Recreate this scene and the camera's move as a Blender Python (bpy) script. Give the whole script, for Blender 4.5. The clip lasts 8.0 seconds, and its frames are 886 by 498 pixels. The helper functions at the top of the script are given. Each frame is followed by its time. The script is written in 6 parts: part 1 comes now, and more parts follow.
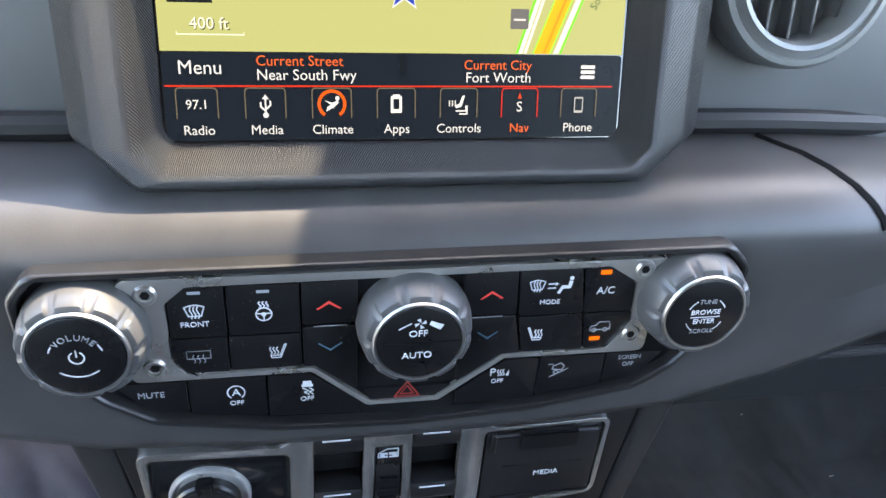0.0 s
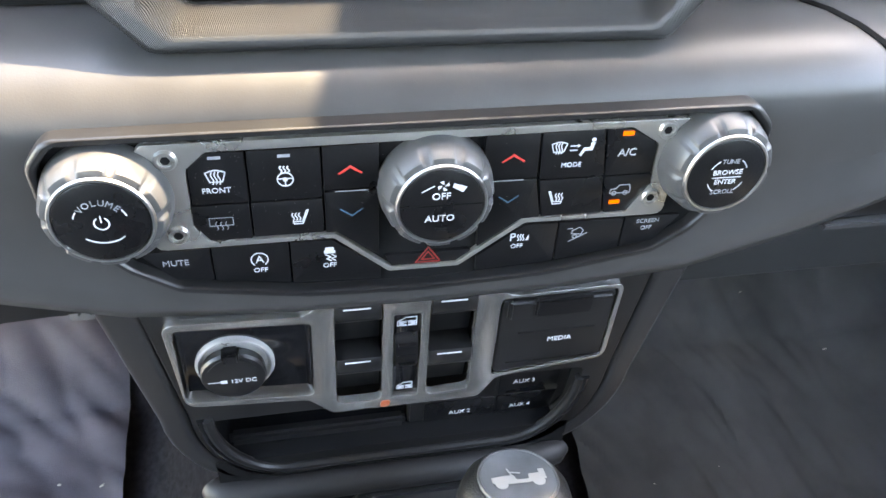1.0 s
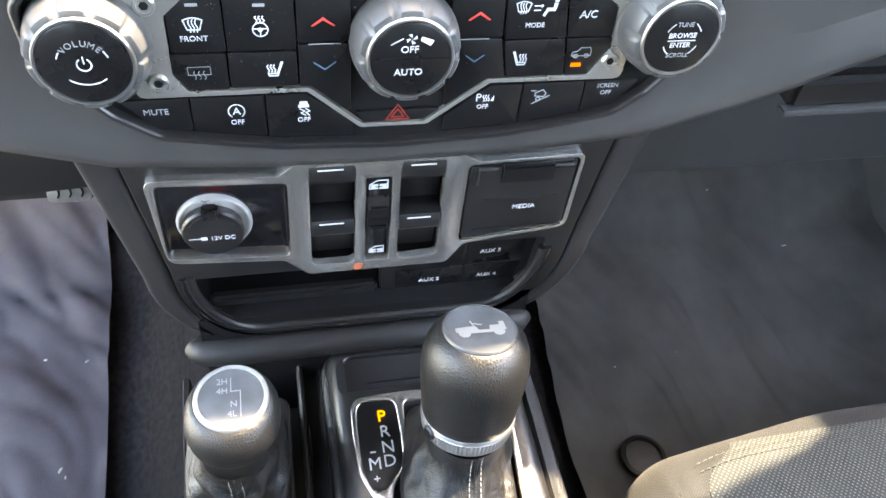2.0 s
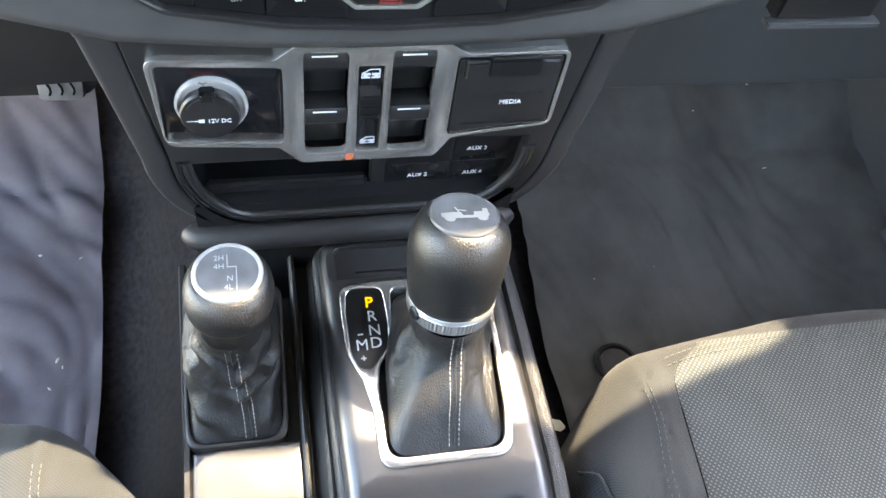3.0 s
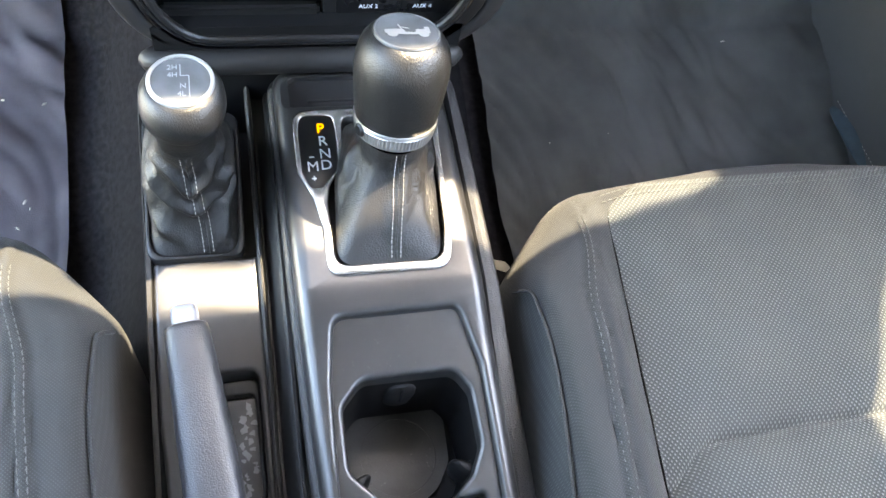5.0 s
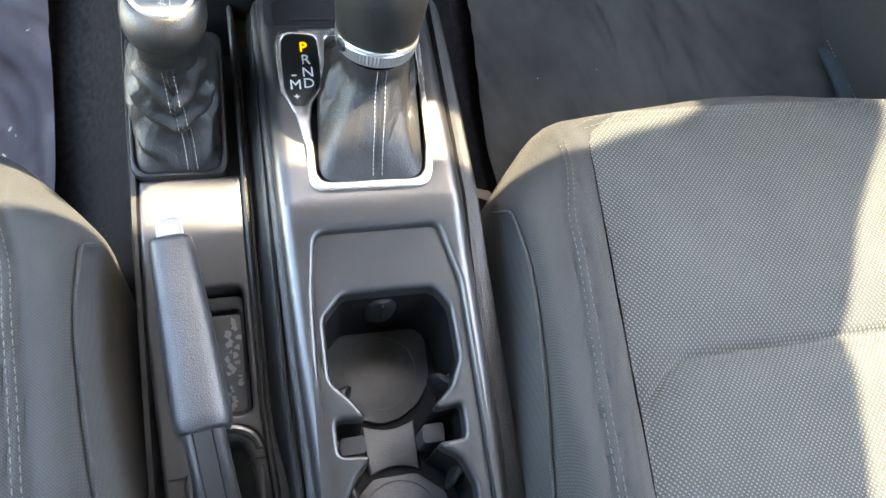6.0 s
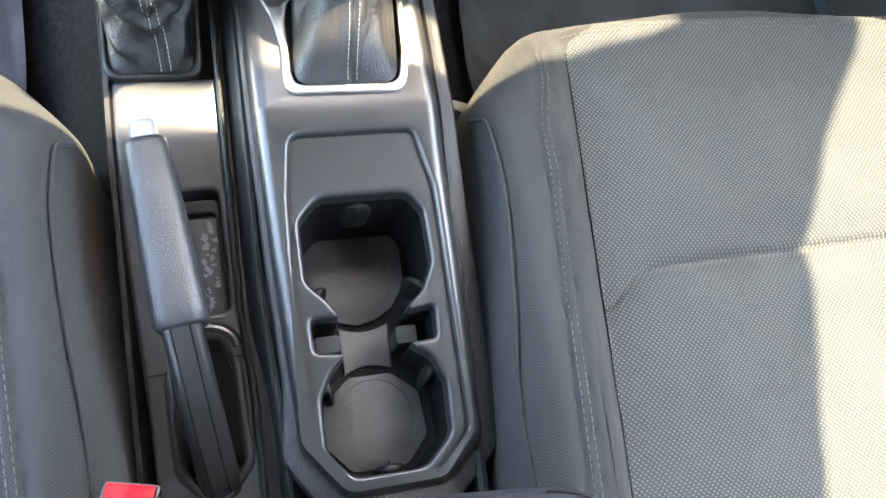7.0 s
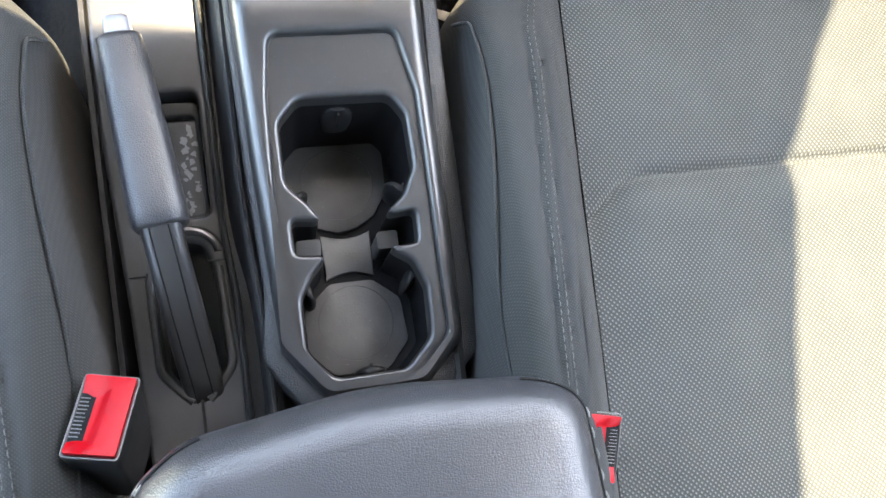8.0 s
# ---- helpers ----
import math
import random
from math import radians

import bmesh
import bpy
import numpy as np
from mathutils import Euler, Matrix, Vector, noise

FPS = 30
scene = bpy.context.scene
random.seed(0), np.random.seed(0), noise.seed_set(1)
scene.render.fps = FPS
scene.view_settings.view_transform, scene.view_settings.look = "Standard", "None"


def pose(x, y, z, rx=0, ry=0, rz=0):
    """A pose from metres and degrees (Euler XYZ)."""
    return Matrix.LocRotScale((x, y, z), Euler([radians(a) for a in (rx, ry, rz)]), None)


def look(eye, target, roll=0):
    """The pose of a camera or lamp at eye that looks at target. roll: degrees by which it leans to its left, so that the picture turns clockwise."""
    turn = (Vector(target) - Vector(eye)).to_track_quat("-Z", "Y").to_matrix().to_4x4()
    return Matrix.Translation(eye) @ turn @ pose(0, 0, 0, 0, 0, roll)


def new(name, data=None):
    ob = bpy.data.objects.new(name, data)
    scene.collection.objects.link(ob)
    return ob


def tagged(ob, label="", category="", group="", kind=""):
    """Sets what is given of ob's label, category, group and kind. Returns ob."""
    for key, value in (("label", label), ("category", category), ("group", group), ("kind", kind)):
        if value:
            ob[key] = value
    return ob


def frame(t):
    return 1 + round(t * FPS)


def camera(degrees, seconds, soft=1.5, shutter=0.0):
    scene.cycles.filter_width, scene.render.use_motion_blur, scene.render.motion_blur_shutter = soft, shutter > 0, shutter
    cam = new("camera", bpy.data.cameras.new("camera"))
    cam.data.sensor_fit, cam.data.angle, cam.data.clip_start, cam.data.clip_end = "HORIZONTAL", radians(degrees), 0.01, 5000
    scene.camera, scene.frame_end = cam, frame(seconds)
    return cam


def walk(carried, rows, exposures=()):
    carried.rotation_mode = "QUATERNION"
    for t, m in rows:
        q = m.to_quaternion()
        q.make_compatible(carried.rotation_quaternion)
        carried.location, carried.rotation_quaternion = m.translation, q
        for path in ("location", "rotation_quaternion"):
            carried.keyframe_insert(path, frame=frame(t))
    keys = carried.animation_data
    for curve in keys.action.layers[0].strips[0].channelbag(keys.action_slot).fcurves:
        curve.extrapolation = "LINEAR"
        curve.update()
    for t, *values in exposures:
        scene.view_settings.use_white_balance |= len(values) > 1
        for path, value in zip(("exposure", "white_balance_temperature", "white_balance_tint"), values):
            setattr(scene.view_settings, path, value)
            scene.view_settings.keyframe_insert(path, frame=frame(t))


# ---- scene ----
cam = camera(60.7, 8.0)
PATH = [
    (0, (-0.0387, 0.1058, 0.8975), (0.1424, 0.9216, 0.3482), 4.78),
    (0.5, (-0.0496, 0.0982, 0.8945), (0.1277, 0.8754, 0.2907), 4.29),
    (1, (-0.0491, 0.1019, 0.8869), (0.1312, 0.8317, 0.2274), 4.70),
    (1.5, (-0.0577, 0.0867, 0.8873), (0.1306, 0.7786, 0.1903), 5.88),
    (2, (-0.0499, 0.0706, 0.8836), (0.1481, 0.7151, 0.1450), 7.84),
    (2.2, (-0.0482, 0.0617, 0.8805), (0.1516, 0.6925, 0.1307), 8.61),
    (3.3, (-0.0571, 0.0328, 0.8849), (0.1515, 0.5870, 0.0790), 12.56),
    (3.5, (-0.0564, 0.0251, 0.8842), (0.1525, 0.5720, 0.0735), 13.06),
    (4, (-0.0646, 0.0121, 0.8816), (0.1489, 0.5339, 0.0556), 14.46),
    (4.5, (-0.0580, -0.0027, 0.8849), (0.1630, 0.4863, 0.0412), 16.29),
    (5, (-0.0465, -0.0192, 0.8853), (0.1810, 0.4386, 0.0259), 18.30),
    (5.2, (-0.0469, -0.0230, 0.8848), (0.1829, 0.4207, 0.0186), 19.18),
    (6.3, (-0.0409, -0.0486, 0.8833), (0.1917, 0.3290, -0.0130), 23.70),
    (6.5, (-0.0454, -0.0490, 0.8852), (0.1986, 0.3051, -0.0176), 26.64),
    (7, (-0.0403, -0.0618, 0.8868), (0.2049, 0.2490, -0.0316), 30.21),
    (7.5, (-0.0349, -0.0774, 0.8801), (0.2101, 0.1885, -0.0522), 34.44),
    (8, (-0.0345, -0.0836, 0.8802), (0.2108, 0.1493, -0.0609), 38.37),
]
EXPOSURE = 4.6
STOPS = [(t, EXPOSURE + e, k, 12 if t < 3 else 9 if t < 6 else 7) for t, e, k in ((0.0, -0.02, 7600), (0.5, 0.34, 8500), (1.0, 0.62, 8800), (2.0, 0.92, 9000), (3.5, 0.92, 8600), (5.0, 0.98, 8500), (6.5, 0.98, 8500), (8.0, 0.90, 8700))]
walk(cam, [(t, look(eye, target, roll)) for t, eye, target, roll in PATH], STOPS)

# ---- light ----
SUN = Vector((0.40, 0.24, 1.0)).normalized()
world = bpy.data.worlds.new("sky")
scene.world = world
world.use_nodes = True
sky_nodes = world.node_tree
sky_nodes.nodes.clear()
sky_tex = sky_nodes.nodes.new("ShaderNodeTexSky")
sky_tex.sky_type = "NISHITA"
sky_tex.sun_disc = False
sky_tex.sun_elevation = math.asin(SUN.z)
sky_tex.sun_rotation = math.atan2(SUN.x, SUN.y)
sky_bg = sky_nodes.nodes.new("ShaderNodeBackground")
sky_bg.inputs["Strength"].default_value = 0.15
sky_out = sky_nodes.nodes.new("ShaderNodeOutputWorld")
sky_nodes.links.new(sky_tex.outputs[0], sky_bg.inputs["Color"])
sky_nodes.links.new(sky_bg.outputs[0], sky_out.inputs["Surface"])
sun = new("sun", bpy.data.lights.new("sun", "SUN"))
sun.data.energy, sun.data.angle, sun.data.color = 1.12, radians(0.6), (1.0, 0.91, 0.76)
sun.matrix_world = look(SUN * 6, (0, 0, 0))


# ---- materials ----
def material(name, color, rough=0.5, metal=0.0, vary=0.15, vary_scale=40.0, grain=0.0, grain_scale=900.0,
             wear=0.1, coat=0.0, specular=0.5, sheen=0.0, glow=None, glow_strength=0.0):
    """A surface with two scales of variation in colour and gloss, and a fine relief."""
    m = bpy.data.materials.new(name)
    m.use_nodes = True
    n, link = m.node_tree.nodes, m.node_tree.links.new
    b = n["Principled BSDF"]
    tc = n.new("ShaderNodeTexCoord")
    big = n.new("ShaderNodeTexNoise")
    big.inputs["Scale"].default_value, big.inputs["Detail"].default_value = vary_scale, 5
    link(tc.outputs["Object"], big.inputs["Vector"])
    ramp = n.new("ShaderNodeMapRange")
    ramp.inputs[1].default_value, ramp.inputs[2].default_value = 0.3, 0.7
    ramp.inputs[3].default_value, ramp.inputs[4].default_value = 1 - vary, 1 + vary
    link(big.outputs["Fac"], ramp.inputs[0])
    mix = n.new("ShaderNodeMix")
    mix.data_type, mix.blend_type = "RGBA", "MULTIPLY"
    mix.inputs[0].default_value = 1.0
    mix.inputs[6].default_value = (*color, 1)
    link(ramp.outputs[0], mix.inputs[7])
    link(mix.outputs[2], b.inputs["Base Color"])
    rr = n.new("ShaderNodeMapRange")
    rr.inputs[3].default_value, rr.inputs[4].default_value = max(rough - wear, 0.02), min(rough + wear, 1)
    link(big.outputs["Fac"], rr.inputs[0])
    link(rr.outputs[0], b.inputs["Roughness"])
    b.inputs["Metallic"].default_value = metal
    b.inputs["Coat Weight"].default_value = coat
    b.inputs["Coat Roughness"].default_value = 0.06
    b.inputs["Specular IOR Level"].default_value = specular
    b.inputs["Sheen Weight"].default_value = sheen
    if grain:
        fine = n.new("ShaderNodeTexNoise")
        fine.inputs["Scale"].default_value, fine.inputs["Detail"].default_value = grain_scale, 3
        link(tc.outputs["Object"], fine.inputs["Vector"])
        bump = n.new("ShaderNodeBump")
        bump.inputs["Strength"].default_value, bump.inputs["Distance"].default_value = grain, 0.0006
        link(fine.outputs["Fac"], bump.inputs["Height"])
        link(bump.outputs[0], b.inputs["Normal"])
    if glow:
        b.inputs["Emission Color"].default_value = (*glow, 1)
        b.inputs["Emission Strength"].default_value = glow_strength
    return m


def leather(name, color, rough, scale, depth=0.5):
    """Grained hide: cells with creases, over a soft gloss."""
    m = material(name, color, rough, vary=0.08, vary_scale=30, wear=0.03)
    n, link = m.node_tree.nodes, m.node_tree.links.new
    tc = n.new("ShaderNodeTexCoord")
    warp = n.new("ShaderNodeTexNoise")
    warp.inputs["Scale"].default_value = scale * 0.6
    cells = n.new("ShaderNodeTexVoronoi")
    cells.feature = "DISTANCE_TO_EDGE"
    cells.inputs["Scale"].default_value = scale
    add = n.new("ShaderNodeVectorMath")
    add.operation = "MULTIPLY_ADD"
    add.inputs[1].default_value = (0.6 / scale,) * 3
    link(tc.outputs["Object"], warp.inputs["Vector"])
    link(warp.outputs["Color"], add.inputs[0])
    link(tc.outputs["Object"], add.inputs[2])
    link(add.outputs[0], cells.inputs["Vector"])
    cap = n.new("ShaderNodeMapRange")
    cap.inputs[2].default_value = 0.25
    link(cells.outputs["Distance"], cap.inputs[0])
    bump = n.new("ShaderNodeBump")
    bump.inputs["Strength"].default_value, bump.inputs["Distance"].default_value = depth, 0.0005
    link(cap.outputs[0], bump.inputs["Height"])
    link(bump.outputs[0], n["Principled BSDF"].inputs["Normal"])
    return m


def woven(name, color, dot, pitch, depth=0.6, mark=0.5, rise=0.9):
    """Knitted cloth: a staggered lattice of small raised dots, lighter than the ground."""
    m = material(name, color, 0.9, vary=0.1, vary_scale=18, sheen=0.06, specular=0.2)
    n, link = m.node_tree.nodes, m.node_tree.links.new
    b = n["Principled BSDF"]
    tc = n.new("ShaderNodeTexCoord")
    sep = n.new("ShaderNodeSeparateXYZ")
    wob = n.new("ShaderNodeTexNoise")
    wob.inputs["Scale"].default_value = 60
    link(tc.outputs["Object"], wob.inputs["Vector"])
    off = n.new("ShaderNodeVectorMath")
    off.operation = "MULTIPLY_ADD"
    off.inputs[1].default_value = (pitch * 0.5,) * 3
    link(wob.outputs["Color"], off.inputs[0])
    link(tc.outputs["Object"], off.inputs[2])
    link(off.outputs[0], sep.inputs[0])

    def op(kind, a, c, d=None):
        node = n.new("ShaderNodeMath")
        node.operation = kind
        for i, val in enumerate((a, c, d)):
            if val is None:
                continue
            if isinstance(val, (int, float)):
                node.inputs[i].default_value = val
            else:
                link(val, node.inputs[i])
        return node.outputs[0]
    k = 2 * math.pi / pitch
    along = op("SUBTRACT", sep.outputs[1], op("MULTIPLY", sep.outputs[2], rise))
    sx = op("SINE", op("MULTIPLY", op("ADD", sep.outputs[0], along), k * 0.72), 0)
    sy = op("SINE", op("MULTIPLY", op("SUBTRACT", sep.outputs[0], along), k * 0.72), 0)
    dots = op("MULTIPLY", op("ADD", sx, 1.0), op("ADD", sy, 1.0))
    dots = op("MULTIPLY", dots, 0.25)
    bump = n.new("ShaderNodeBump")
    bump.inputs["Strength"].default_value, bump.inputs["Distance"].default_value = depth, pitch * 0.35
    link(dots, bump.inputs["Height"])
    link(bump.outputs[0], b.inputs["Normal"])
    old = b.inputs["Base Color"].links[0].from_socket
    mix = n.new("ShaderNodeMix")
    mix.data_type = "RGBA"
    link(op("MULTIPLY", op("POWER", dots, 2.0), mark), mix.inputs[0])
    link(old, mix.inputs[6])
    mix.inputs[7].default_value = (*dot, 1)
    link(mix.outputs[2], b.inputs["Base Color"])
    return m


def ribbed(name, color, rough, pitch):
    """Moulded plastic with rows of fine slanted ribs."""
    m = material(name, color, rough, vary=0.08)
    n, link = m.node_tree.nodes, m.node_tree.links.new
    tc = n.new("ShaderNodeTexCoord")
    mapping = n.new("ShaderNodeMapping")
    mapping.inputs["Rotation"].default_value = (0.0, radians(28), 0.0)
    wave = n.new("ShaderNodeTexWave")
    wave.wave_profile = "SIN"
    wave.inputs["Scale"].default_value = 0.314 / pitch
    wave.inputs["Distortion"].default_value = 0.15
    link(tc.outputs["Object"], mapping.inputs["Vector"])
    link(mapping.outputs[0], wave.inputs["Vector"])
    bump = n.new("ShaderNodeBump")
    bump.inputs["Strength"].default_value, bump.inputs["Distance"].default_value = 1.0, 0.0006
    link(wave.outputs["Fac"], bump.inputs["Height"])
    link(bump.outputs[0], n["Principled BSDF"].inputs["Normal"])
    return m


def lit(name, srgb, gain=1.0):
    """A light-giving surface (display or lamp) of the given screen colour."""
    lin = [((c / 255 + 0.055) / 1.055) ** 2.4 if c > 10 else c / 255 / 12.92 for c in srgb]
    return material(name, [0.004] * 3, 0.3, vary=0.0, specular=0.08, glow=lin, glow_strength=gain / 2 ** (EXPOSURE - 0.45))


M_SOFT = material("soft_touch_black", (0.046, 0.0450, 0.0450), 0.38, grain=0.05, grain_scale=1400, vary=0.10, wear=0.03, specular=0.35)
M_RAIL = material("rail_satin_plastic", (0.022, 0.021, 0.0215), 0.30, grain=0.05, grain_scale=900, vary=0.12, wear=0.04)
M_PLASTIC = material("moulded_black_plastic", (0.0115, 0.0113, 0.0117), 0.36, grain=0.05, grain_scale=900, vary=0.14, wear=0.05, specular=0.45)
M_DECK = material("console_satin_plastic", (0.0150, 0.0149, 0.0155), 0.34, grain=0.05, grain_scale=1800, vary=0.10, vary_scale=60, wear=0.05, specular=0.7)
# Same plastic as M_DECK, paled to put this side's light into its colour.
M_DECK_PALED = material("console_plastic_paled", (0.0260, 0.0252, 0.0256), 0.34, grain=0.08, grain_scale=1500, vary=0.15, vary_scale=40, wear=0.06, specular=0.8)
M_GLOSS = material("gloss_black", (0.008, 0.008, 0.009), 0.10, vary=0.1, coat=0.5, wear=0.05)
M_BUTTON = material("button_black", (0.0065, 0.0065, 0.0072), 0.30, vary=0.15, grain=0.1, specular=0.35)
# Near-black: puts shade into gaps and recesses; also colours the cable and sewn edges.
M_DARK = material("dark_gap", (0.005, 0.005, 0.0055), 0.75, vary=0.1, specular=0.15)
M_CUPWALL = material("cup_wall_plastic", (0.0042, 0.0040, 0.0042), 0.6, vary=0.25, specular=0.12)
M_GRIPPER = material("gripper_rubber", (0.0055, 0.0053, 0.0055), 0.55, vary=0.2, specular=0.2)
M_FRONTBAR = material("bar_matt_plastic", (0.013, 0.0125, 0.013), 0.52, vary=0.12, grain=0.06, grain_scale=900, specular=0.35)
M_SATIN = material("satin_silver_paint", (0.52, 0.505, 0.485), 0.21, metal=0.88, vary=0.05, wear=0.05)
M_PLATE = material("brushed_plate", (0.40, 0.39, 0.365), 0.28, metal=0.75, vary=0.08, wear=0.06)
M_CHROME = material("bright_chrome", (0.42, 0.42, 0.415), 0.32, metal=0.95, vary=0.03, wear=0.04)
M_KNOB = material("knob_rubbery_grey", (0.062, 0.062, 0.063), 0.36, vary=0.1, grain=0.05)
M_GREY = material("painted_silver_dash", (0.092, 0.095, 0.096), 0.48, metal=0.2, vary=0.06)
M_PRINT = material("white_print", (0.55, 0.56, 0.58), 0.5, vary=0.05)
M_PRINT_GREY = material("grey_print", (0.24, 0.25, 0.265), 0.5, vary=0.05)
M_RED_PRINT = material("red_print", (0.62, 0.05, 0.04), 0.5, vary=0.05)
M_DIM_RED = material("dim_red_print", (0.22, 0.025, 0.02), 0.5, vary=0.05)
M_BLUE_PRINT = material("blue_print", (0.05, 0.115, 0.17), 0.5, vary=0.05)
M_RUBBER = material("matt_rubber", (0.027, 0.026, 0.0255), 0.50, vary=0.35, vary_scale=55, grain=0.25, grain_scale=700)
M_RED = material("red_plastic", (0.25, 0.0008, 0.005), 0.40, vary=0.06, specular=0.18)
M_GREY_BUTTON = material("pale_grey_plastic", (0.19, 0.195, 0.21), 0.35, vary=0.05)
M_CARPET = material("black_carpet", (0.0125, 0.0115, 0.0125), 1.0, vary=0.4, vary_scale=160, grain=1.0, grain_scale=1100, specular=0.06)
# Twin mats; each footwell's light level is put into the mat's colour.
M_MAT = material("floor_mat_paled", (0.150, 0.134, 0.152), 0.9, vary=0.24, vary_scale=15, grain=0.4, grain_scale=800, specular=0.2)
M_MAT_DARK = material("dark_floor_mat", (0.122, 0.124, 0.122), 0.80, vary=0.38, vary_scale=8, grain=0.5, grain_scale=800, specular=0.25)
M_BLUE_CLOTH = material("blue_cloth", (0.040, 0.058, 0.070), 0.9, vary=0.15, grain=0.5, grain_scale=900, specular=0.2)
M_LEATHER = leather("boot_leather", (0.0090, 0.0087, 0.0087), 0.43, 560, 0.30)
M_GRIP = leather("grip_leather", (0.024, 0.0245, 0.0275), 0.33, 700, 0.26)
M_ARM = leather("armrest_leather", (0.022, 0.022, 0.025), 0.29, 820, 0.2)
M_KNOBSKIN = leather("knob_leather", (0.0080, 0.0078, 0.0075), 0.38, 600, 0.22)
M_CLOTH = woven("dotted_seat_cloth", (0.032, 0.0362, 0.0370), (0.136, 0.147, 0.145), 0.0027, 0.65, 0.72, 0.15)
M_CLOTH_FINE = woven("fine_bolster_cloth", (0.0195, 0.0210, 0.0220), (0.060, 0.0640, 0.0650), 0.0015, 0.35, 0.5, 0.2)
M_PICTURE = material("pale_badge_print", (0.27, 0.265, 0.25), 0.4, vary=0.08)
M_ORANGE_GLOW = material("orange_glow_patch", (0.42, 0.105, 0.05), 0.3, vary=0.05)
M_THREAD = material("pale_thread", (0.30, 0.285, 0.26), 0.8, vary=0.1)
M_THREAD_GREY = material("grey_thread", (0.060, 0.064, 0.064), 0.8, vary=0.1)
M_BEZEL = ribbed("ribbed_bezel_plastic", (0.019, 0.0195, 0.021), 0.40, 0.00055)
M_HEADLINER = material("headliner", (0.20, 0.20, 0.198), 0.9, vary=0.1)
M_BODY = material("door_plastic", (0.045, 0.045, 0.047), 0.6, vary=0.1, grain=0.2)
# Grey base stands in for the sky and haze mirrored in the badges.
M_BADGE = material("clear_badge_greyed", (0.095, 0.10, 0.105), 0.22, vary=0.25, vary_scale=60, coat=0.4)
M_PEDAL = material("pedal_rubber", (0.075, 0.072, 0.075), 0.6, vary=0.3, vary_scale=90)
M_TAG = material("pale_paper", (0.60, 0.55, 0.47), 0.7, vary=0.1)
M_DUST = material("pale_dust", (0.28, 0.27, 0.25), 0.9, vary=0.3)
M_THREAD_DULL = material("dull_thread", (0.13, 0.125, 0.12), 0.8, vary=0.2)
M_ORANGE = lit("orange_indicator", (255, 120, 20), 1.0)
M_AMBER = lit("amber_letter", (255, 175, 20), 1.3)
# Paler than the knee panel's plastic: footwell haze put into the colour.
M_GLOVE = material("paled_black_plastic", (0.044, 0.0455, 0.046), 0.50, vary=0.15, vary_scale=9, grain=0.05, grain_scale=700)
M_GRAINED = leather("grained_soft_trim", (0.0165, 0.0165, 0.0170), 0.46, 620, 0.45)
M_RELIEF = material("worn_relief", (0.15, 0.15, 0.155), 0.5, vary=0.2)
M_KNURL = material("knurled_metal", (0.34, 0.34, 0.33), 0.34, metal=0.8, vary=0.08)
M_RING = material("bright_silver_paint", (0.46, 0.455, 0.44), 0.32, metal=0.5, vary=0.04)
M_VENTRING = material("vent_silver_paint", (0.17, 0.175, 0.175), 0.42, metal=0.2, vary=0.05)
M_GROUND = material("pale_bounce_ground", (0.36, 0.345, 0.32), 0.9, vary=0.2, vary_scale=3)


# ---- shape tools ----
def part(name, bm, mat, parent=None, label="", m=None, sharp=35):
    """Link a bmesh as one mesh object, under its thing if there is one."""
    if m is not None:
        bm.transform(m)
    bmesh.ops.recalc_face_normals(bm, faces=bm.faces)
    if not any(f.smooth for f in bm.faces):
        for f in bm.faces:
            f.smooth = True
    me = bpy.data.meshes.new(name)
    bm.to_mesh(me)
    bm.free()
    me.set_sharp_from_angle(angle=radians(sharp))
    me.materials.append(mat)
    ob = new(name, me)
    ob.parent = parent
    if label:
        ob["label"] = label
    return ob


def thing(name, label, category, group="", kind="", at=(0, 0, 0)):
    ob = new(name)
    ob.empty_display_size = 0.02
    return tagged(ob, label, category, group, kind)


def axes(o, u, v):
    """A pose with its x along u, its y along v and its z out of them."""
    u, v = Vector(u).normalized(), Vector(v).normalized()
    w = u.cross(v)
    return Matrix(((u.x, v.x, w.x, o[0]), (u.y, v.y, w.y, o[1]), (u.z, v.z, w.z, o[2]), (0, 0, 0, 1)))


def fillet(points, r, n=4):
    """A closed outline with its corners rounded; a third number on a point is its own radius."""
    out, count = [], len(points)
    for i, p in enumerate(points):
        a, b, c = Vector(points[i - 1][:2]), Vector(p[:2]), Vector(points[(i + 1) % count][:2])
        rad = p[2] if len(p) > 2 else r
        d1, d2 = (a - b), (c - b)
        if rad <= 0 or d1.length < 1e-7 or d2.length < 1e-7:
            out.append(tuple(b))
            continue
        ang = d1.angle(d2)
        if ang > 3.1:
            out.append(tuple(b))
            continue
        cut = min(rad / math.tan(ang / 2), 0.48 * d1.length, 0.48 * d2.length)
        p1, p2 = b + d1.normalized() * cut, b + d2.normalized() * cut
        for k in range(n + 1):
            s = k / n
            q = p1 * (1 - s) ** 2 + b * 2 * s * (1 - s) + p2 * s * s
            out.append((q.x, q.y))
    return out


def rect(x0, y0, x1, y1, r=0.0, n=4):
    return fillet([(x0, y0), (x1, y0), (x1, y1), (x0, y1)], r, n)


def disc(cx, cy, r, n=28):
    return [(cx + r * math.cos(2 * math.pi * k / n), cy + r * math.sin(2 * math.pi * k / n)) for k in range(n)]


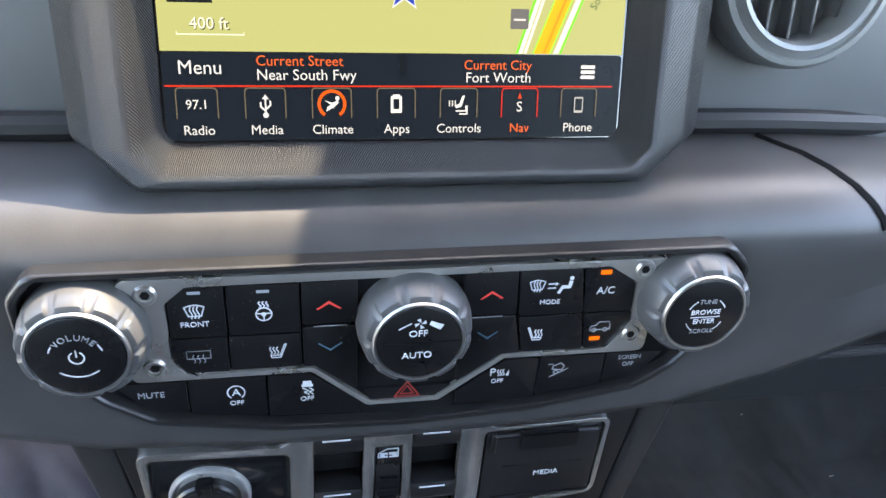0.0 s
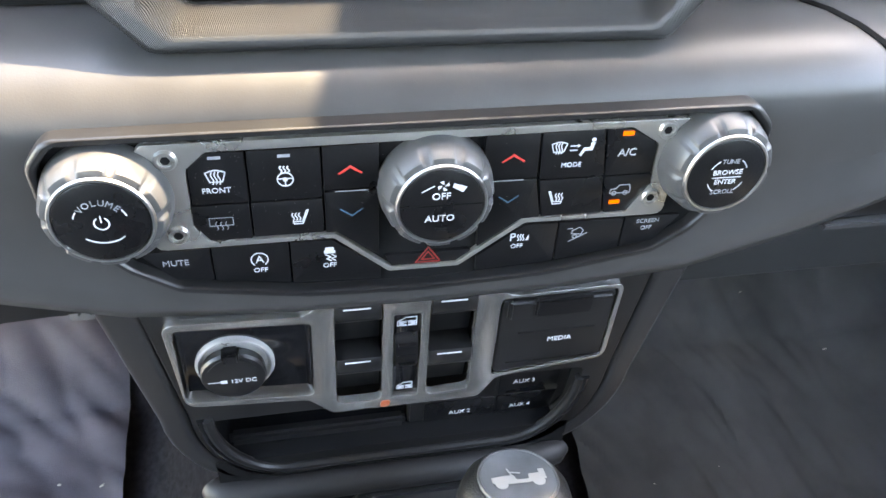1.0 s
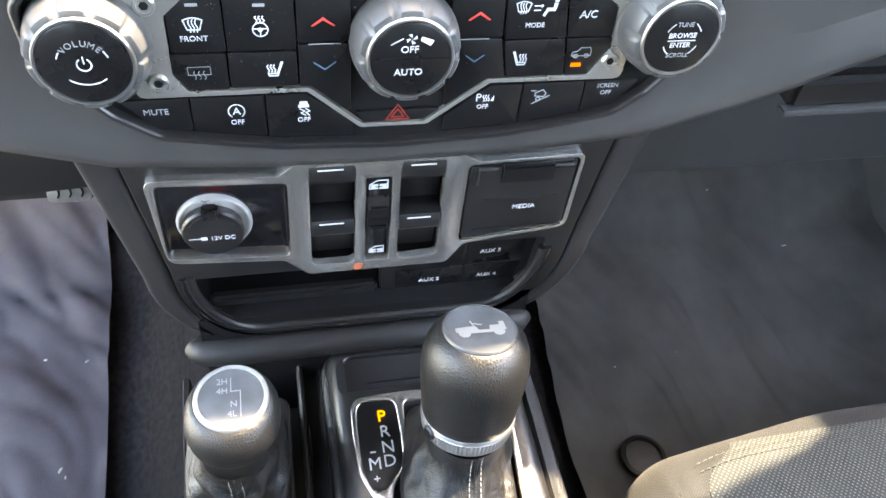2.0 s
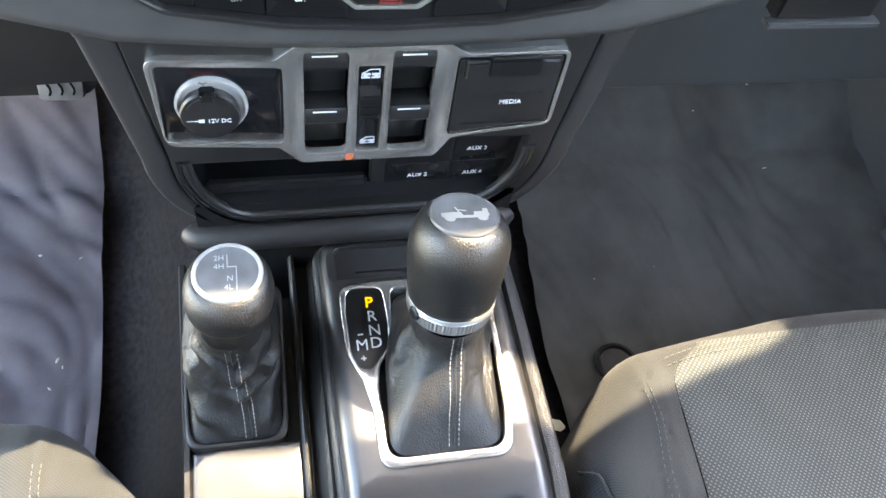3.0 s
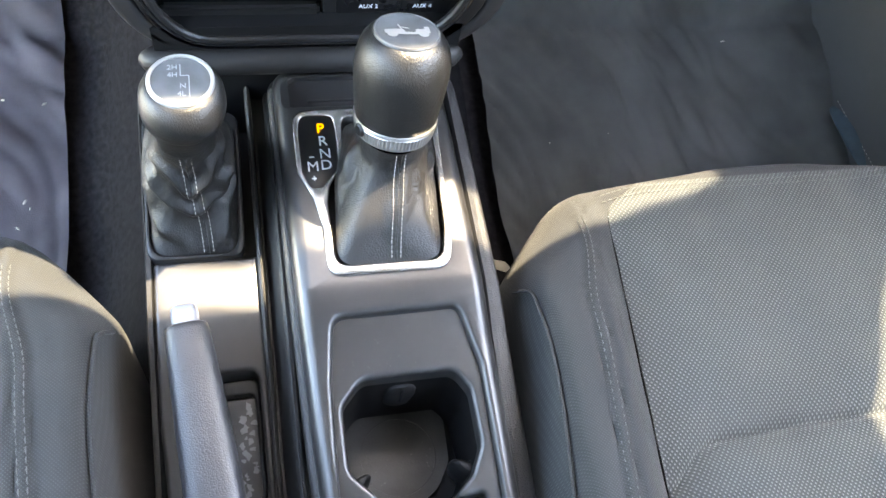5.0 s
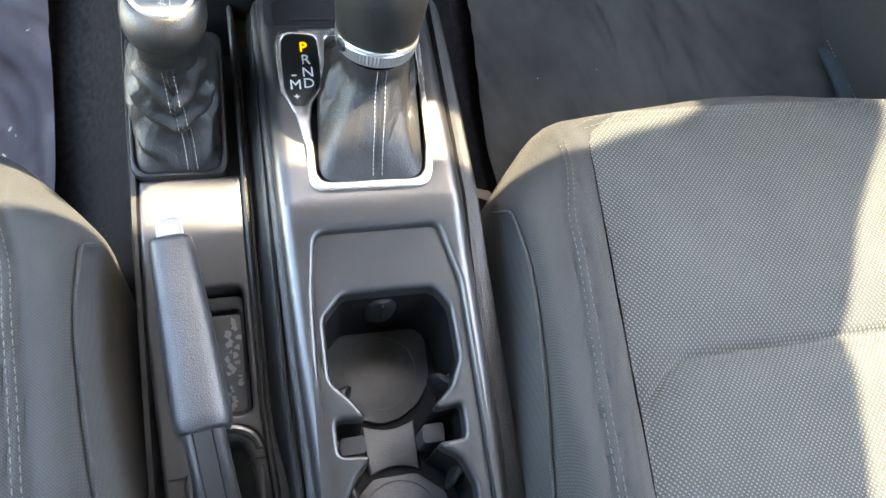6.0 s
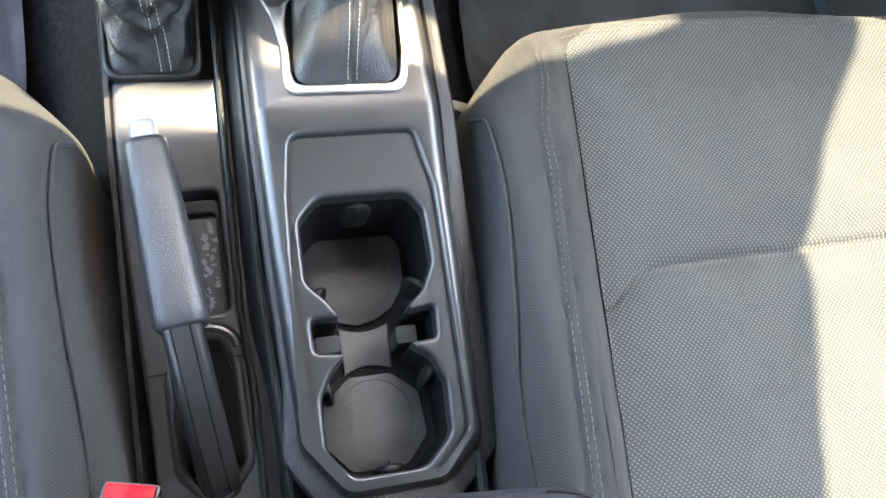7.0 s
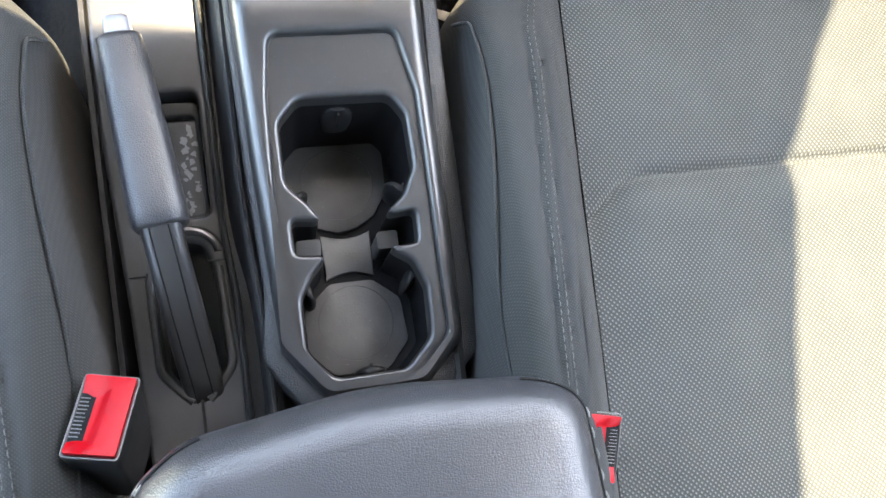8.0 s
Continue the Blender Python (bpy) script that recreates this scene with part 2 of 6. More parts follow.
def slab(outer, depth, holes=(), bevel=0.0, seg=2, front=0.0, bevel_in=None):
    """A flat piece with its face at z = front and its back depth below, with holes and rounded front edges."""
    bm = bmesh.new()
    edges = []
    for loop in (outer, *holes):
        vs = [bm.verts.new((x, y, front - depth)) for x, y in loop]
        edges += [bm.edges.new((vs[i - 1], vs[i])) for i in range(len(vs))]
    bmesh.ops.triangle_fill(bm, edges=edges, use_beauty=True, normal=(0, 0, 1))
    res = bmesh.ops.extrude_face_region(bm, geom=list(bm.faces))
    top = [e for e in res["geom"] if isinstance(e, bmesh.types.BMVert)]
    bmesh.ops.translate(bm, verts=top, vec=(0, 0, depth))
    bmesh.ops.recalc_face_normals(bm, faces=bm.faces)
    if bevel:
        rim = [e for e in bm.edges if len(e.link_faces) == 2 and all(v.co.z > front - depth * 0.5 for v in e.verts)
               and e.calc_face_angle(0) > 0.8]
        rim_in = []
        if bevel_in is not None:
            outside = {(round(x, 5), round(y, 5)) for x, y in outer}
            rim_in = [e for e in rim if not all((round(v.co.x, 5), round(v.co.y, 5)) in outside for v in e.verts)]
            rim = [e for e in rim if e not in rim_in]
            if bevel_in:
                bmesh.ops.bevel(bm, geom=rim_in, offset=bevel_in, segments=seg, profile=0.5, affect="EDGES", clamp_overlap=True)
            rim = [e for e in rim if e.is_valid]
        bmesh.ops.bevel(bm, geom=rim, offset=bevel, segments=seg, profile=0.5, affect="EDGES", clamp_overlap=True)
    for f in bm.faces:
        f.smooth = not (all(abs(v.co.z - front) < 1e-6 for v in f.verts) or all(abs(v.co.z - front + depth) < 1e-6 for v in f.verts))
    return bm


def spaced(outline, step):
    """The same closed outline with its long edges cut into short ones."""
    out = []
    for i, p in enumerate(outline):
        q = outline[(i + 1) % len(outline)]
        k = max(1, round(math.dist(p, q) / step))
        out += [(p[0] + (q[0] - p[0]) * j / k, p[1] + (q[1] - p[1]) * j / k) for j in range(k)]
    return out


def grown(outline, d):
    """A closed outline pushed outwards by d (inwards where d is negative)."""
    n = len(outline)
    turn = sum(outline[i - 1][0] * outline[i][1] - outline[i][0] * outline[i - 1][1] for i in range(n))
    out = []
    for i in range(n):
        a, b = Vector(outline[i - 1]), Vector(outline[(i + 1) % n])
        t = (b - a).normalized() * (1 if turn > 0 else -1)
        out.append((outline[i][0] + t.y * d, outline[i][1] - t.x * d))
    return out


def rolled(outer, holes, roll, hole_roll, drop, hole_drop, seg=7):
    """A plate whose outer edge and holes roll over in quarter rounds and then drop, in one smooth skin."""
    inner = grown(outer, -roll)
    lips = [grown(h, r) for h, r in zip(holes, hole_roll)]
    bm = bmesh.new()
    edges = []
    for loop in (inner, *lips):
        vs = [bm.verts.new((x, y, 0)) for x, y in loop]
        edges += [bm.edges.new((vs[i - 1], vs[i])) for i in range(len(vs))]
    bmesh.ops.triangle_fill(bm, edges=edges, use_beauty=True, normal=(0, 0, 1))
    skins = [bm]
    for line, r, down, sign in [(outer, roll, drop, -1)] + [(h, hr, hd, 1) for h, hr, hd in zip(holes, hole_roll, hole_drop)]:
        rings = []
        for k in range(seg + 1):
            a = math.pi / 2 * k / seg
            rings.append([(x, y, -r * (1 - math.cos(a))) for x, y in grown(line, sign * r * (1 - math.sin(a)))])
        rings.append([(x, y, -down) for x, y in line])
        skins.append(loft(rings, (False, False)))
    whole = join(*skins)
    bmesh.ops.remove_doubles(whole, verts=whole.verts, dist=0.00002)
    return whole


def loft(rings, caps=(True, True), closed=True):
    """Quads between rings of as many points each."""
    bm = bmesh.new()
    rows = [[bm.verts.new(p) for p in ring] for ring in rings]
    n = len(rows[0])
    for a, b in zip(rows, rows[1:]):
        for i in range(n if closed else n - 1):
            j = (i + 1) % n
            bm.faces.new((a[i], a[j], b[j], b[i]))
    if caps[0]:
        bm.faces.new(rows[0])
    if caps[1]:
        bm.faces.new(rows[-1])
    return bm


def lathe(profile, n=40, lobe=0.0, lobes=10, lobe_from=0.0, lobe_to=9.0):
    """Turn a profile of (radius, height) about z, with optional finger lobes between two heights."""
    rings = []
    for r, h in profile:
        ring = []
        for k in range(n):
            a = 2 * math.pi * k / n
            q = r
            if lobe and lobe_from <= h <= lobe_to:
                q = r * (1 - lobe * min(1.0, max(0.0, math.cos(lobes * a) - 0.55) / 0.22))
            ring.append((q * math.cos(a), q * math.sin(a), h))
        rings.append(ring)
    return loft(rings)


def tube(path, r, n=8, closed=False):
    """A round cord along a path."""
    pts = [Vector(p) for p in path]
    rings, up = [], None
    for i, p in enumerate(pts):
        t = (pts[min(i + 1, len(pts) - 1)] - pts[max(i - 1, 0)]).normalized()
        if up is None:
            up = t.orthogonal().normalized()
        up = (up - t * up.dot(t)).normalized()
        side = t.cross(up)
        rings.append([p + (up * math.cos(2 * math.pi * k / n) + side * math.sin(2 * math.pi * k / n)) * r for k in range(n)])
    return loft(rings)


def box(x0, x1, y0, y1, z0, z1, bevel=0.0, seg=2):
    bm = bmesh.new()
    bmesh.ops.create_cube(bm, size=1.0)
    for v in bm.verts:
        v.co = ((x0 + x1) / 2 + v.co.x * (x1 - x0), (y0 + y1) / 2 + v.co.y * (y1 - y0), (z0 + z1) / 2 + v.co.z * (z1 - z0))
    if bevel:
        bmesh.ops.bevel(bm, geom=list(bm.edges), offset=bevel, segments=seg, affect="EDGES", clamp_overlap=True)
    return bm


def join(*parts):
    """Several pieces of one part in one bmesh."""
    whole = bmesh.new()
    for p in parts:
        me = bpy.data.meshes.new("piece")
        p.to_mesh(me)
        p.free()
        whole.from_mesh(me)
        bpy.data.meshes.remove(me)
    return whole


def words(text, size, m, mat, parent, name="lettering", align="CENTER", thick=0.00012, spacing=1.0):
    """Lettering in the built-in font, as a thin mesh."""
    cu = bpy.data.curves.new("letters", "FONT")
    cu.body, cu.size, cu.align_x, cu.align_y, cu.extrude, cu.space_character = text, size, align, "CENTER", thick, spacing
    cu.resolution_u = 3
    tmp = new("letters", cu)
    me = bpy.data.meshes.new_from_object(tmp.evaluated_get(bpy.context.evaluated_depsgraph_get()))
    bpy.data.objects.remove(tmp)
    bpy.data.curves.remove(cu)
    me.transform(m)
    me.materials.clear()
    me.materials.append(mat)
    me.name = name
    ob = new(name, me)
    ob.parent = parent
    return ob


def at(x, y, z=0.0):
    return Matrix.Translation((x, y, z))


def smooth(a, b, x):
    t = min(max((x - a) / (b - a), 0), 1)
    return t * t * (3 - 2 * t)


def mixp(table, x):
    """A value read from a table of (x, value), straight between rows."""
    if x <= table[0][0]:
        return table[0][1]
    for (x0, v0), (x1, v1) in zip(table, table[1:]):
        if x <= x1:
            return v0 + (v1 - v0) * (x - x0) / (x1 - x0)
    return table[-1][1]


# ---- the car's shell: floor, walls, roof with their openings ----
def FLOOR(x, y):
    """Height of the car floor: a tunnel in the middle and a toe board ahead."""
    return 0.165 + 0.055 * smooth(0.38, 0.62, y) + 0.75 * max(0.0, y - 0.62) + 0.12 * (1 - smooth(0.11, 0.21, abs(x + 0.01)))


def shell():
    # Unseen ground, kept pale so it bounces light up into the cabin.
    ground = part("ground", slab(rect(-60, -60, 60, 60), 0.1), M_GROUND, None, m=at(0, 0, -0.45))
    tagged(ground, "unseen pale grey ground outside the car, bouncing light in", "ground", kind="structure")

    bm = bmesh.new()
    nx, ny = 61, 61
    rows = []
    for j in range(ny):
        y = -1.6 + 2.6 * j / (ny - 1)
        row = []
        for i in range(nx):
            x = -0.74 + 1.48 * i / (nx - 1)
            z = FLOOR(x, y) + 0.006 * noise.noise((x * 7, y * 7, 0)) + 0.003 * noise.noise((x * 22, y * 16, 3))
            row.append(bm.verts.new((x, y, z)))
        rows.append(row)
    for a, b in zip(rows, rows[1:]):
        for i in range(nx - 1):
            bm.faces.new((a[i], a[i + 1], b[i + 1], b[i]))
    tagged(part("floor", bm, M_CARPET), "black loop-pile carpet over the car floor", "floor", kind="structure")
    tagged(part("firewall", box(-0.74, 0.74, 0.99, 1.03, 0.0, 0.92), M_CARPET), "black carpeted firewall under the dashboard", "wall", kind="structure")
    # Unseen rear wall, added to hold back light from behind.
    tagged(part("wall_rear", box(-0.74, 0.74, -1.64, -1.60, 0.0, 1.33), M_BODY), "unseen black plastic rear wall that keeps light out of the cabin", "wall", kind="structure")
    # Unseen roof: its outline is shaped to cast the sun patches below.
    roof = [(-0.7, 0.419), (0.45, 0.419), (0.51, 0.431), (0.543, 0.442), (0.593, 0.459), (0.647, 0.475), (0.69, 0.494), (0.71, 0.524), (0.858, 0.524), (0.85, 0.486), (0.828, 0.447),
            (0.774, 0.375), (0.742, 0.32), (0.722, 0.274), (0.704, 0.212), (0.682, 0.147), (0.653, 0.056), (0.625, -0.05), (0.61, -0.3), (0.61, -1.64), (-0.7, -1.64)]
    tagged(part("ceiling", slab(roof[::-1], 0.04, front=1.37), M_HEADLINER), "unseen pale grey cloth headliner, its edge shaped to cast sun patches", "ceiling", kind="structure")
    # Unseen sides; doorway and windows are cut where light should enter.
    for side, name in ((-1, "wall_left"), (1, "wall_right")):
        outline = [(-1.64, 0.0), (1.02, 0.0), (1.02, 0.92), (0.70, 0.86), (-0.50, 0.86), (-0.56, 1.33), (-0.66, 1.33), (-0.68, 0.92), (-1.50, 0.92), (-1.52, 1.33), (-1.64, 1.33)]
        if side < 0:
            outline[3:4] = [(0.70, 0.88), (0.66, 0.14), (0.02, 0.14), (0.00, 0.86)]
        tagged(part(name, slab(outline, 0.05), M_BODY, None, m=axes((side * 0.74 + (0.05 if side < 0 else 0.0), 0, 0), (0, 1, 0), (0, 0, 1))),
               "unseen black body side, doorway cut to let light in" if side < 0 else "unseen black moulded door panel, window left open for the light", "wall", kind="structure")
        pillar = tube([(side * 0.72, 0.60, 1.33), (side * 0.73, 0.68, 1.12), (side * 0.735, 0.82, 0.88)], 0.02, 10)
        tagged(part("pillar", pillar, M_BODY), "black windscreen pillar beside the dashboard", "pillar", kind="structure")
    # Unseen panel added to shade the right dash and trim the sun band.
    visor = thing("sun_blocker", "unseen pale grey panel added under the windscreen to block sun", "sun visor")
    part("panel", slab([(0.190, 0.448), (0.250, 0.449), (0.330, 0.440), (0.400, 0.452), (0.440, 0.458), (0.50, 0.460), (0.50, 0.62), (0.190, 0.62)], 0.014, bevel=0.004, front=1.330), M_HEADLINER, visor)


shell()


# ---- dashboard ----
def dash_section(x):
    """The dashboard's lower roll and face at one place across the car, as (y, z) points."""
    a = abs(x)
    back = 0.10 * smooth(0.15, 0.55, a) ** 1.4
    low = mixp([(0, 0.648), (0.06, 0.649), (0.12, 0.654), (0.17, 0.669), (0.23, 0.690), (0.32, 0.702), (0.75, 0.705)], a)
    drop = 0.012 * smooth(0.16, 0.35, a)
    pts = [(0.470, 0.756), (0.407, 0.7575), (0.389, 0.7600), (0.372, 0.7615), (0.359, 0.7605), (0.3490, 0.7580), (0.3410, 0.7540), (0.3355, 0.7490),
           (0.3325, 0.7430), (0.3322, 0.7330), (0.3325, 0.7240), (0.3330, 0.7100), (0.333, low + 0.034),
           (0.3295, low + 0.018), (0.3280, low + 0.009), (0.330, low + 0.003), (0.337, low), (0.36, low - 0.001), (0.47, low + 0.002)]
    return [(y + back, z - drop * smooth(0.72, 0.76, z)) for y, z in pts]


def dashboard():
    d = thing("dashboard", "black soft-touch dashboard roll with a silver-grey upper panel", "dashboard")
    xs = [-0.74, -0.60, -0.48, -0.40, -0.33, -0.28, -0.24, -0.21, -0.19, -0.175, -0.165, -0.157, -0.151, -0.146, -0.142, -0.139, -0.136, -0.12, -0.09, -0.06, -0.03]
    xs = xs + [0.0] + [-x for x in reversed(xs)]
    rings = [[(x, y, z) for y, z in dash_section(x)] for x in xs]
    part("lower_roll", loft(rings, (True, True)), M_SOFT, d, sharp=60)
    # upper silver-grey panel behind the screen and vents, leaning away from the driver
    panel = slab(fillet([(-0.72, 0), (0.72, 0), (0.72, 0.15), (-0.72, 0.15)], 0.012), 0.02, bevel=0.003)
    part("upper_panel", panel, M_GREY, d, "satin silver-grey painted panel", m=axes((0, 0.402, 0.752), (1, 0, 0), (0, 0.22, 0.9755)))
    part("top_pad", box(-0.73, 0.73, 0.44, 0.92, 0.86, 0.925, 0.02, 3), M_SOFT, d, "black grained top pad")
    # round moulded bead under the panel
    part("lower_bead", tube([(x, 0.402 + 0.10 * smooth(0.15, 0.55, abs(x)) ** 1.4, 0.7635 - 0.012 * smooth(0.16, 0.35, abs(x))) for x in [-0.7 + 0.02 * i for i in range(71)]], 0.0060, 10), M_FRONTBAR, d)
    seam = []
    for k in range(22):
        x, y = 0.169 + 0.030 * (k / 21) ** 1.25, 0.395 - 0.0600 * k / 21
        rows = sorted(q for q in dash_section(x)[:9])
        seam.append((x, y, mixp(rows, max(y, rows[0][0])) - 0.0003))
    part("pad_seam", tube(seam, 0.0019, 6), M_DARK, d, "dark split line")
    glove = slab(fillet([(0.15, 0.42), (0.70, 0.42), (0.70, 0.69), (0.15, 0.69)], 0.03), 0.03, bevel=0.024, seg=6)
    door = part("glovebox_door", glove, M_GLOVE, d, "black moulded glovebox door", m=axes((0, 0.49, 0), (1, 0, 0), (0, 0.15, 1)))
    part("handle", box(0.305, 0.39, 0.445, 0.462, 0.573, 0.598, 0.004), M_PLASTIC, door, "recessed pull handle")
    part("handle_lip", box(0.300, 0.395, 0.440, 0.450, 0.570, 0.575, 0.001), M_KNOB, door, "paler grey lip")
    part("knee_panel", slab(fillet([(-0.70, 0.405), (-0.15, 0.440), (-0.15, 0.69), (-0.70, 0.69)], 0.02), 0.03, bevel=0.006), M_PLASTIC, d,
         "black knee panel over the pedals", m=axes((0, 0.50, 0), (1, 0, 0), (0, 0.15, 1)))


dashboard()


# ---- round air vent ----
def air_vent():
    v = thing("air_vent", "round dashboard air vent with a satin silver ring and dark vanes", "air vent")
    m = axes((0.1755, 0.4077, 0.8304), (1, 0, 0), (0, 0.22, 0.9755))
    ring = [(0.050, 0.0), (0.0495, 0.004), (0.0475, 0.0065), (0.0445, 0.007), (0.0435, 0.0055), (0.0425, 0.006), (0.0395, 0.0085), (0.037, 0.008), (0.0355, 0.004), (0.0345, -0.012), (0.036, -0.02), (0.05, -0.02)]
    rings = [[(r * math.cos(2 * math.pi * k / 56), r * math.sin(2 * math.pi * k / 56), h) for k in range(56)] for r, h in ring + ring[:1]]
    part("ring", loft(rings, (False, False)), M_VENTRING, v, "satin silver ring", m=m @ Matrix.Diagonal((0.83, 0.83, 1, 1)))
    part("backing", slab(disc(0, 0, 0.031), 0.003, front=-0.016), M_DARK, v, m=m)
    for k in range(5):
        x = -0.022 + 0.011 * k
        h = math.sqrt(0.0295 ** 2 - x ** 2)
        part("vane", box(x - 0.0007, x + 0.0007, -h, h, -0.013, -0.003, 0.0004), M_KNOB, v, m=m)
    part("tilt_bar", box(-0.029, 0.029, -0.002, 0.002, -0.004, -0.001, 0.0006), M_KNOB, v, m=m)


air_vent()


# ---- touchscreen ----
def touchscreen():
    t = thing("touchscreen", "dashboard touchscreen showing a map, in a ribbed black bezel", "touchscreen")
    S = axes((-0.0004, 0.3629, 0.7868), (1, 0, 0), (0, 0.30, 0.954)) @ Matrix.Diagonal((0.9893, 0.9930, 1, 1))

    def loop(wide, wide2, low, high, cut, w, r=0.006):
        pts = [(-wide2 + cut, low), (wide2 - cut, low), (wide2, low + cut), (wide, high - cut), (wide - cut, high), (-wide + cut, high), (-wide, high - cut), (-wide2, low + cut)]
        return [(x, y, w) for x, y in fillet(pts, r, 4)]
    rings = [loop(0.118, 0.114, -0.026, 0.142, 0.022, -0.040), loop(0.121, 0.1165, -0.0285, 0.145, 0.020, 0.000), loop(0.1205, 0.116, -0.0283, 0.1445, 0.020, 0.003),
             loop(0.112, 0.108, -0.0265, 0.138, 0.014, 0.0075), loop(0.100, 0.0975, -0.0240, 0.130, 0.009, 0.0088), loop(0.0975, 0.0955, -0.0222, 0.128, 0.008, 0.0082),
             loop(0.094, 0.093, -0.0190, 0.125, 0.007, 0.004), loop(0.0875, 0.0875, -0.0130, 0.1195, 0.005, -0.0015), loop(0.0862, 0.0862, -0.0120, 0.118, 0.004, -0.0030)]
    part("bezel", loft(rings, (True, False)), M_BEZEL, t, "ribbed black plastic bezel", m=S, sharp=50)
    part("glass", slab(rect(-0.0858, -0.0116, 0.0858, 0.1178, 0.003), 0.002, front=-0.0030), M_GLOSS, t, "black screen glass", m=S)
    lay = [0]

    def sheet(name, outline, srgb, label="", gain=1.0, parent=t):
        lay[0] += 1
        return part(name, slab(outline, 0.0001, front=-0.00285 + 0.00002 * lay[0]), lit("display_" + name, srgb, gain), parent, label, m=S)

    def caption(text, size, x, y, srgb, align="CENTER", parent=t, gain=1.0):
        return words(text, size, S @ at(x, y, -0.0022), lit("display_text", srgb, gain), parent, "caption", align, 0.00003)
    the_map = sheet("map", rect(-0.0852, 0.0200, 0.0852, 0.1172), (186, 192, 126), "lit map in pale olive green")
    bar = sheet("toolbar", rect(-0.0852, -0.0112, 0.0852, 0.0198, 0.002), (19, 27, 38), "dark lit toolbar")

    def band(name, x0, x1, wd, srgb):
        return sheet(name, [(x0 - wd, 0.0202), (x0 + wd, 0.0202), (x1 + wd, 0.0560), (x1 - wd, 0.0560)], srgb, parent=the_map)
    band("side_road", 0.0438, 0.0555, 0.0013, (120, 235, 60))
    band("side_road", 0.0444, 0.0561, 0.0008, (240, 240, 235))
    band("side_road", 0.0462, 0.0580, 0.0006, (235, 235, 230))
    band("main_road", 0.0527, 0.0668, 0.0036, (150, 240, 70))
    band("main_road", 0.0527, 0.0668, 0.0030, (255, 190, 20))
    band("main_road", 0.0535, 0.0676, 0.0005, (240, 150, 20))
    band("side_road", 0.0583, 0.0728, 0.0010, (240, 240, 235))
    band("side_road", 0.0600, 0.0745, 0.0004, (120, 235, 60))
    words("So", 0.0042, S @ at(0.0728, 0.0385, -0.0020) @ pose(0, 0, 0, 0, 0, 62), lit("display_road_name", (70, 100, 60)), the_map, "caption", thick=0.00003)
    sheet("road_sign", rect(0.0401, 0.0290, 0.0471, 0.0362, 0.0006), (112, 112, 112), parent=the_map)
    sheet("road_sign_line", rect(0.0413, 0.0320, 0.0459, 0.0327), (225, 225, 225), parent=the_map)
    star = [(0.0003 + r * math.sin(a), 0.0432 + r * math.cos(a)) for a, r in ((0, 0.008), (0.5, 0.003), (2.62, 0.0078), (math.pi, 0.0040), (3.66, 0.0078), (5.78, 0.003))]
    sheet("arrow_edge", [(0.0003 + (x - 0.0003) * 1.15, 0.0432 + (y - 0.0432) * 1.15) for x, y in star], (235, 240, 245), parent=the_map)
    sheet("arrow", star, (40, 70, 190), parent=the_map)
    sheet("info_box", rect(-0.0815, 0.0361, -0.0665, 0.050), (26, 28, 28), parent=the_map)
    words("400 ft", 0.0058, S @ at(-0.0678, 0.0289, -0.00235), lit("display_text_shade", (78, 84, 58)), the_map, "caption", thick=0.00002)
    words("400 ft", 0.0056, S @ at(-0.0681, 0.0292, -0.0020), lit("display_text_pale", (245, 247, 230)), the_map, "caption", thick=0.00002)
    sheet("scale_bar", [(-0.0793, 0.0267), (-0.0790, 0.0267), (-0.0790, 0.0259), (-0.0566, 0.0259), (-0.0566, 0.0267), (-0.0563, 0.0267), (-0.0563, 0.0254), (-0.0793, 0.0254)], (235, 238, 215), parent=the_map)
    sheet("bar_divider", rect(-0.0015, 0.0115, 0.0010, 0.0195), (10, 14, 22), parent=bar)
    sheet("accent_line", rect(-0.0846, 0.0078, 0.0820, 0.00835), (225, 52, 22), "thin orange-red line", parent=bar)
    caption("Menu", 0.0068, -0.0722, 0.0143, (228, 232, 236), parent=bar)
    caption("Current Street", 0.0051, -0.0530, 0.0168, (245, 108, 52), "LEFT", parent=bar)
    caption("Near South Fwy", 0.0054, -0.0530, 0.0119, (228, 232, 236), "LEFT", parent=bar)
    caption("Current City", 0.0050, 0.0490, 0.0158, (245, 108, 52), "RIGHT", parent=bar)
    caption("Fort Worth", 0.0053, 0.0490, 0.0112, (228, 232, 236), "RIGHT", parent=bar)
    for dy in (0.0110, 0.0129, 0.0148):
        sheet("menu_line", rect(0.0688, dy, 0.0745, dy + 0.0013, 0.0004), (230, 234, 238), parent=bar)
    names = ("Radio", "Media", "Climate", "Apps", "Controls", "Nav", "Phone")
    for k, label in enumerate(names):
        x = -0.0740 + 0.02375 * k
        hot = k == 5
        edge = (220, 45, 25) if hot else (112, 104, 86)
        outer = fillet([(x - 0.0073, -0.0034), (x - 0.0073, 0.0076), (x + 0.0073, 0.0076), (x + 0.0073, -0.0034), (x + 0.0070, -0.0034), (x + 0.0070, 0.0073), (x - 0.0070, 0.0073), (x - 0.0070, -0.0034)], 0.0)
        outer = fillet([(x - 0.0073, -0.0034), (x - 0.0073, 0.0076, 0.0016), (x + 0.0073, 0.0076, 0.0016), (x + 0.0073, -0.0034), (x + 0.0069, -0.0034), (x + 0.0069, 0.0072, 0.0013), (x - 0.0069, 0.0072, 0.0013), (x - 0.0069, -0.0034)], 0)
        icon = sheet("icon_border", outer, edge, parent=bar)
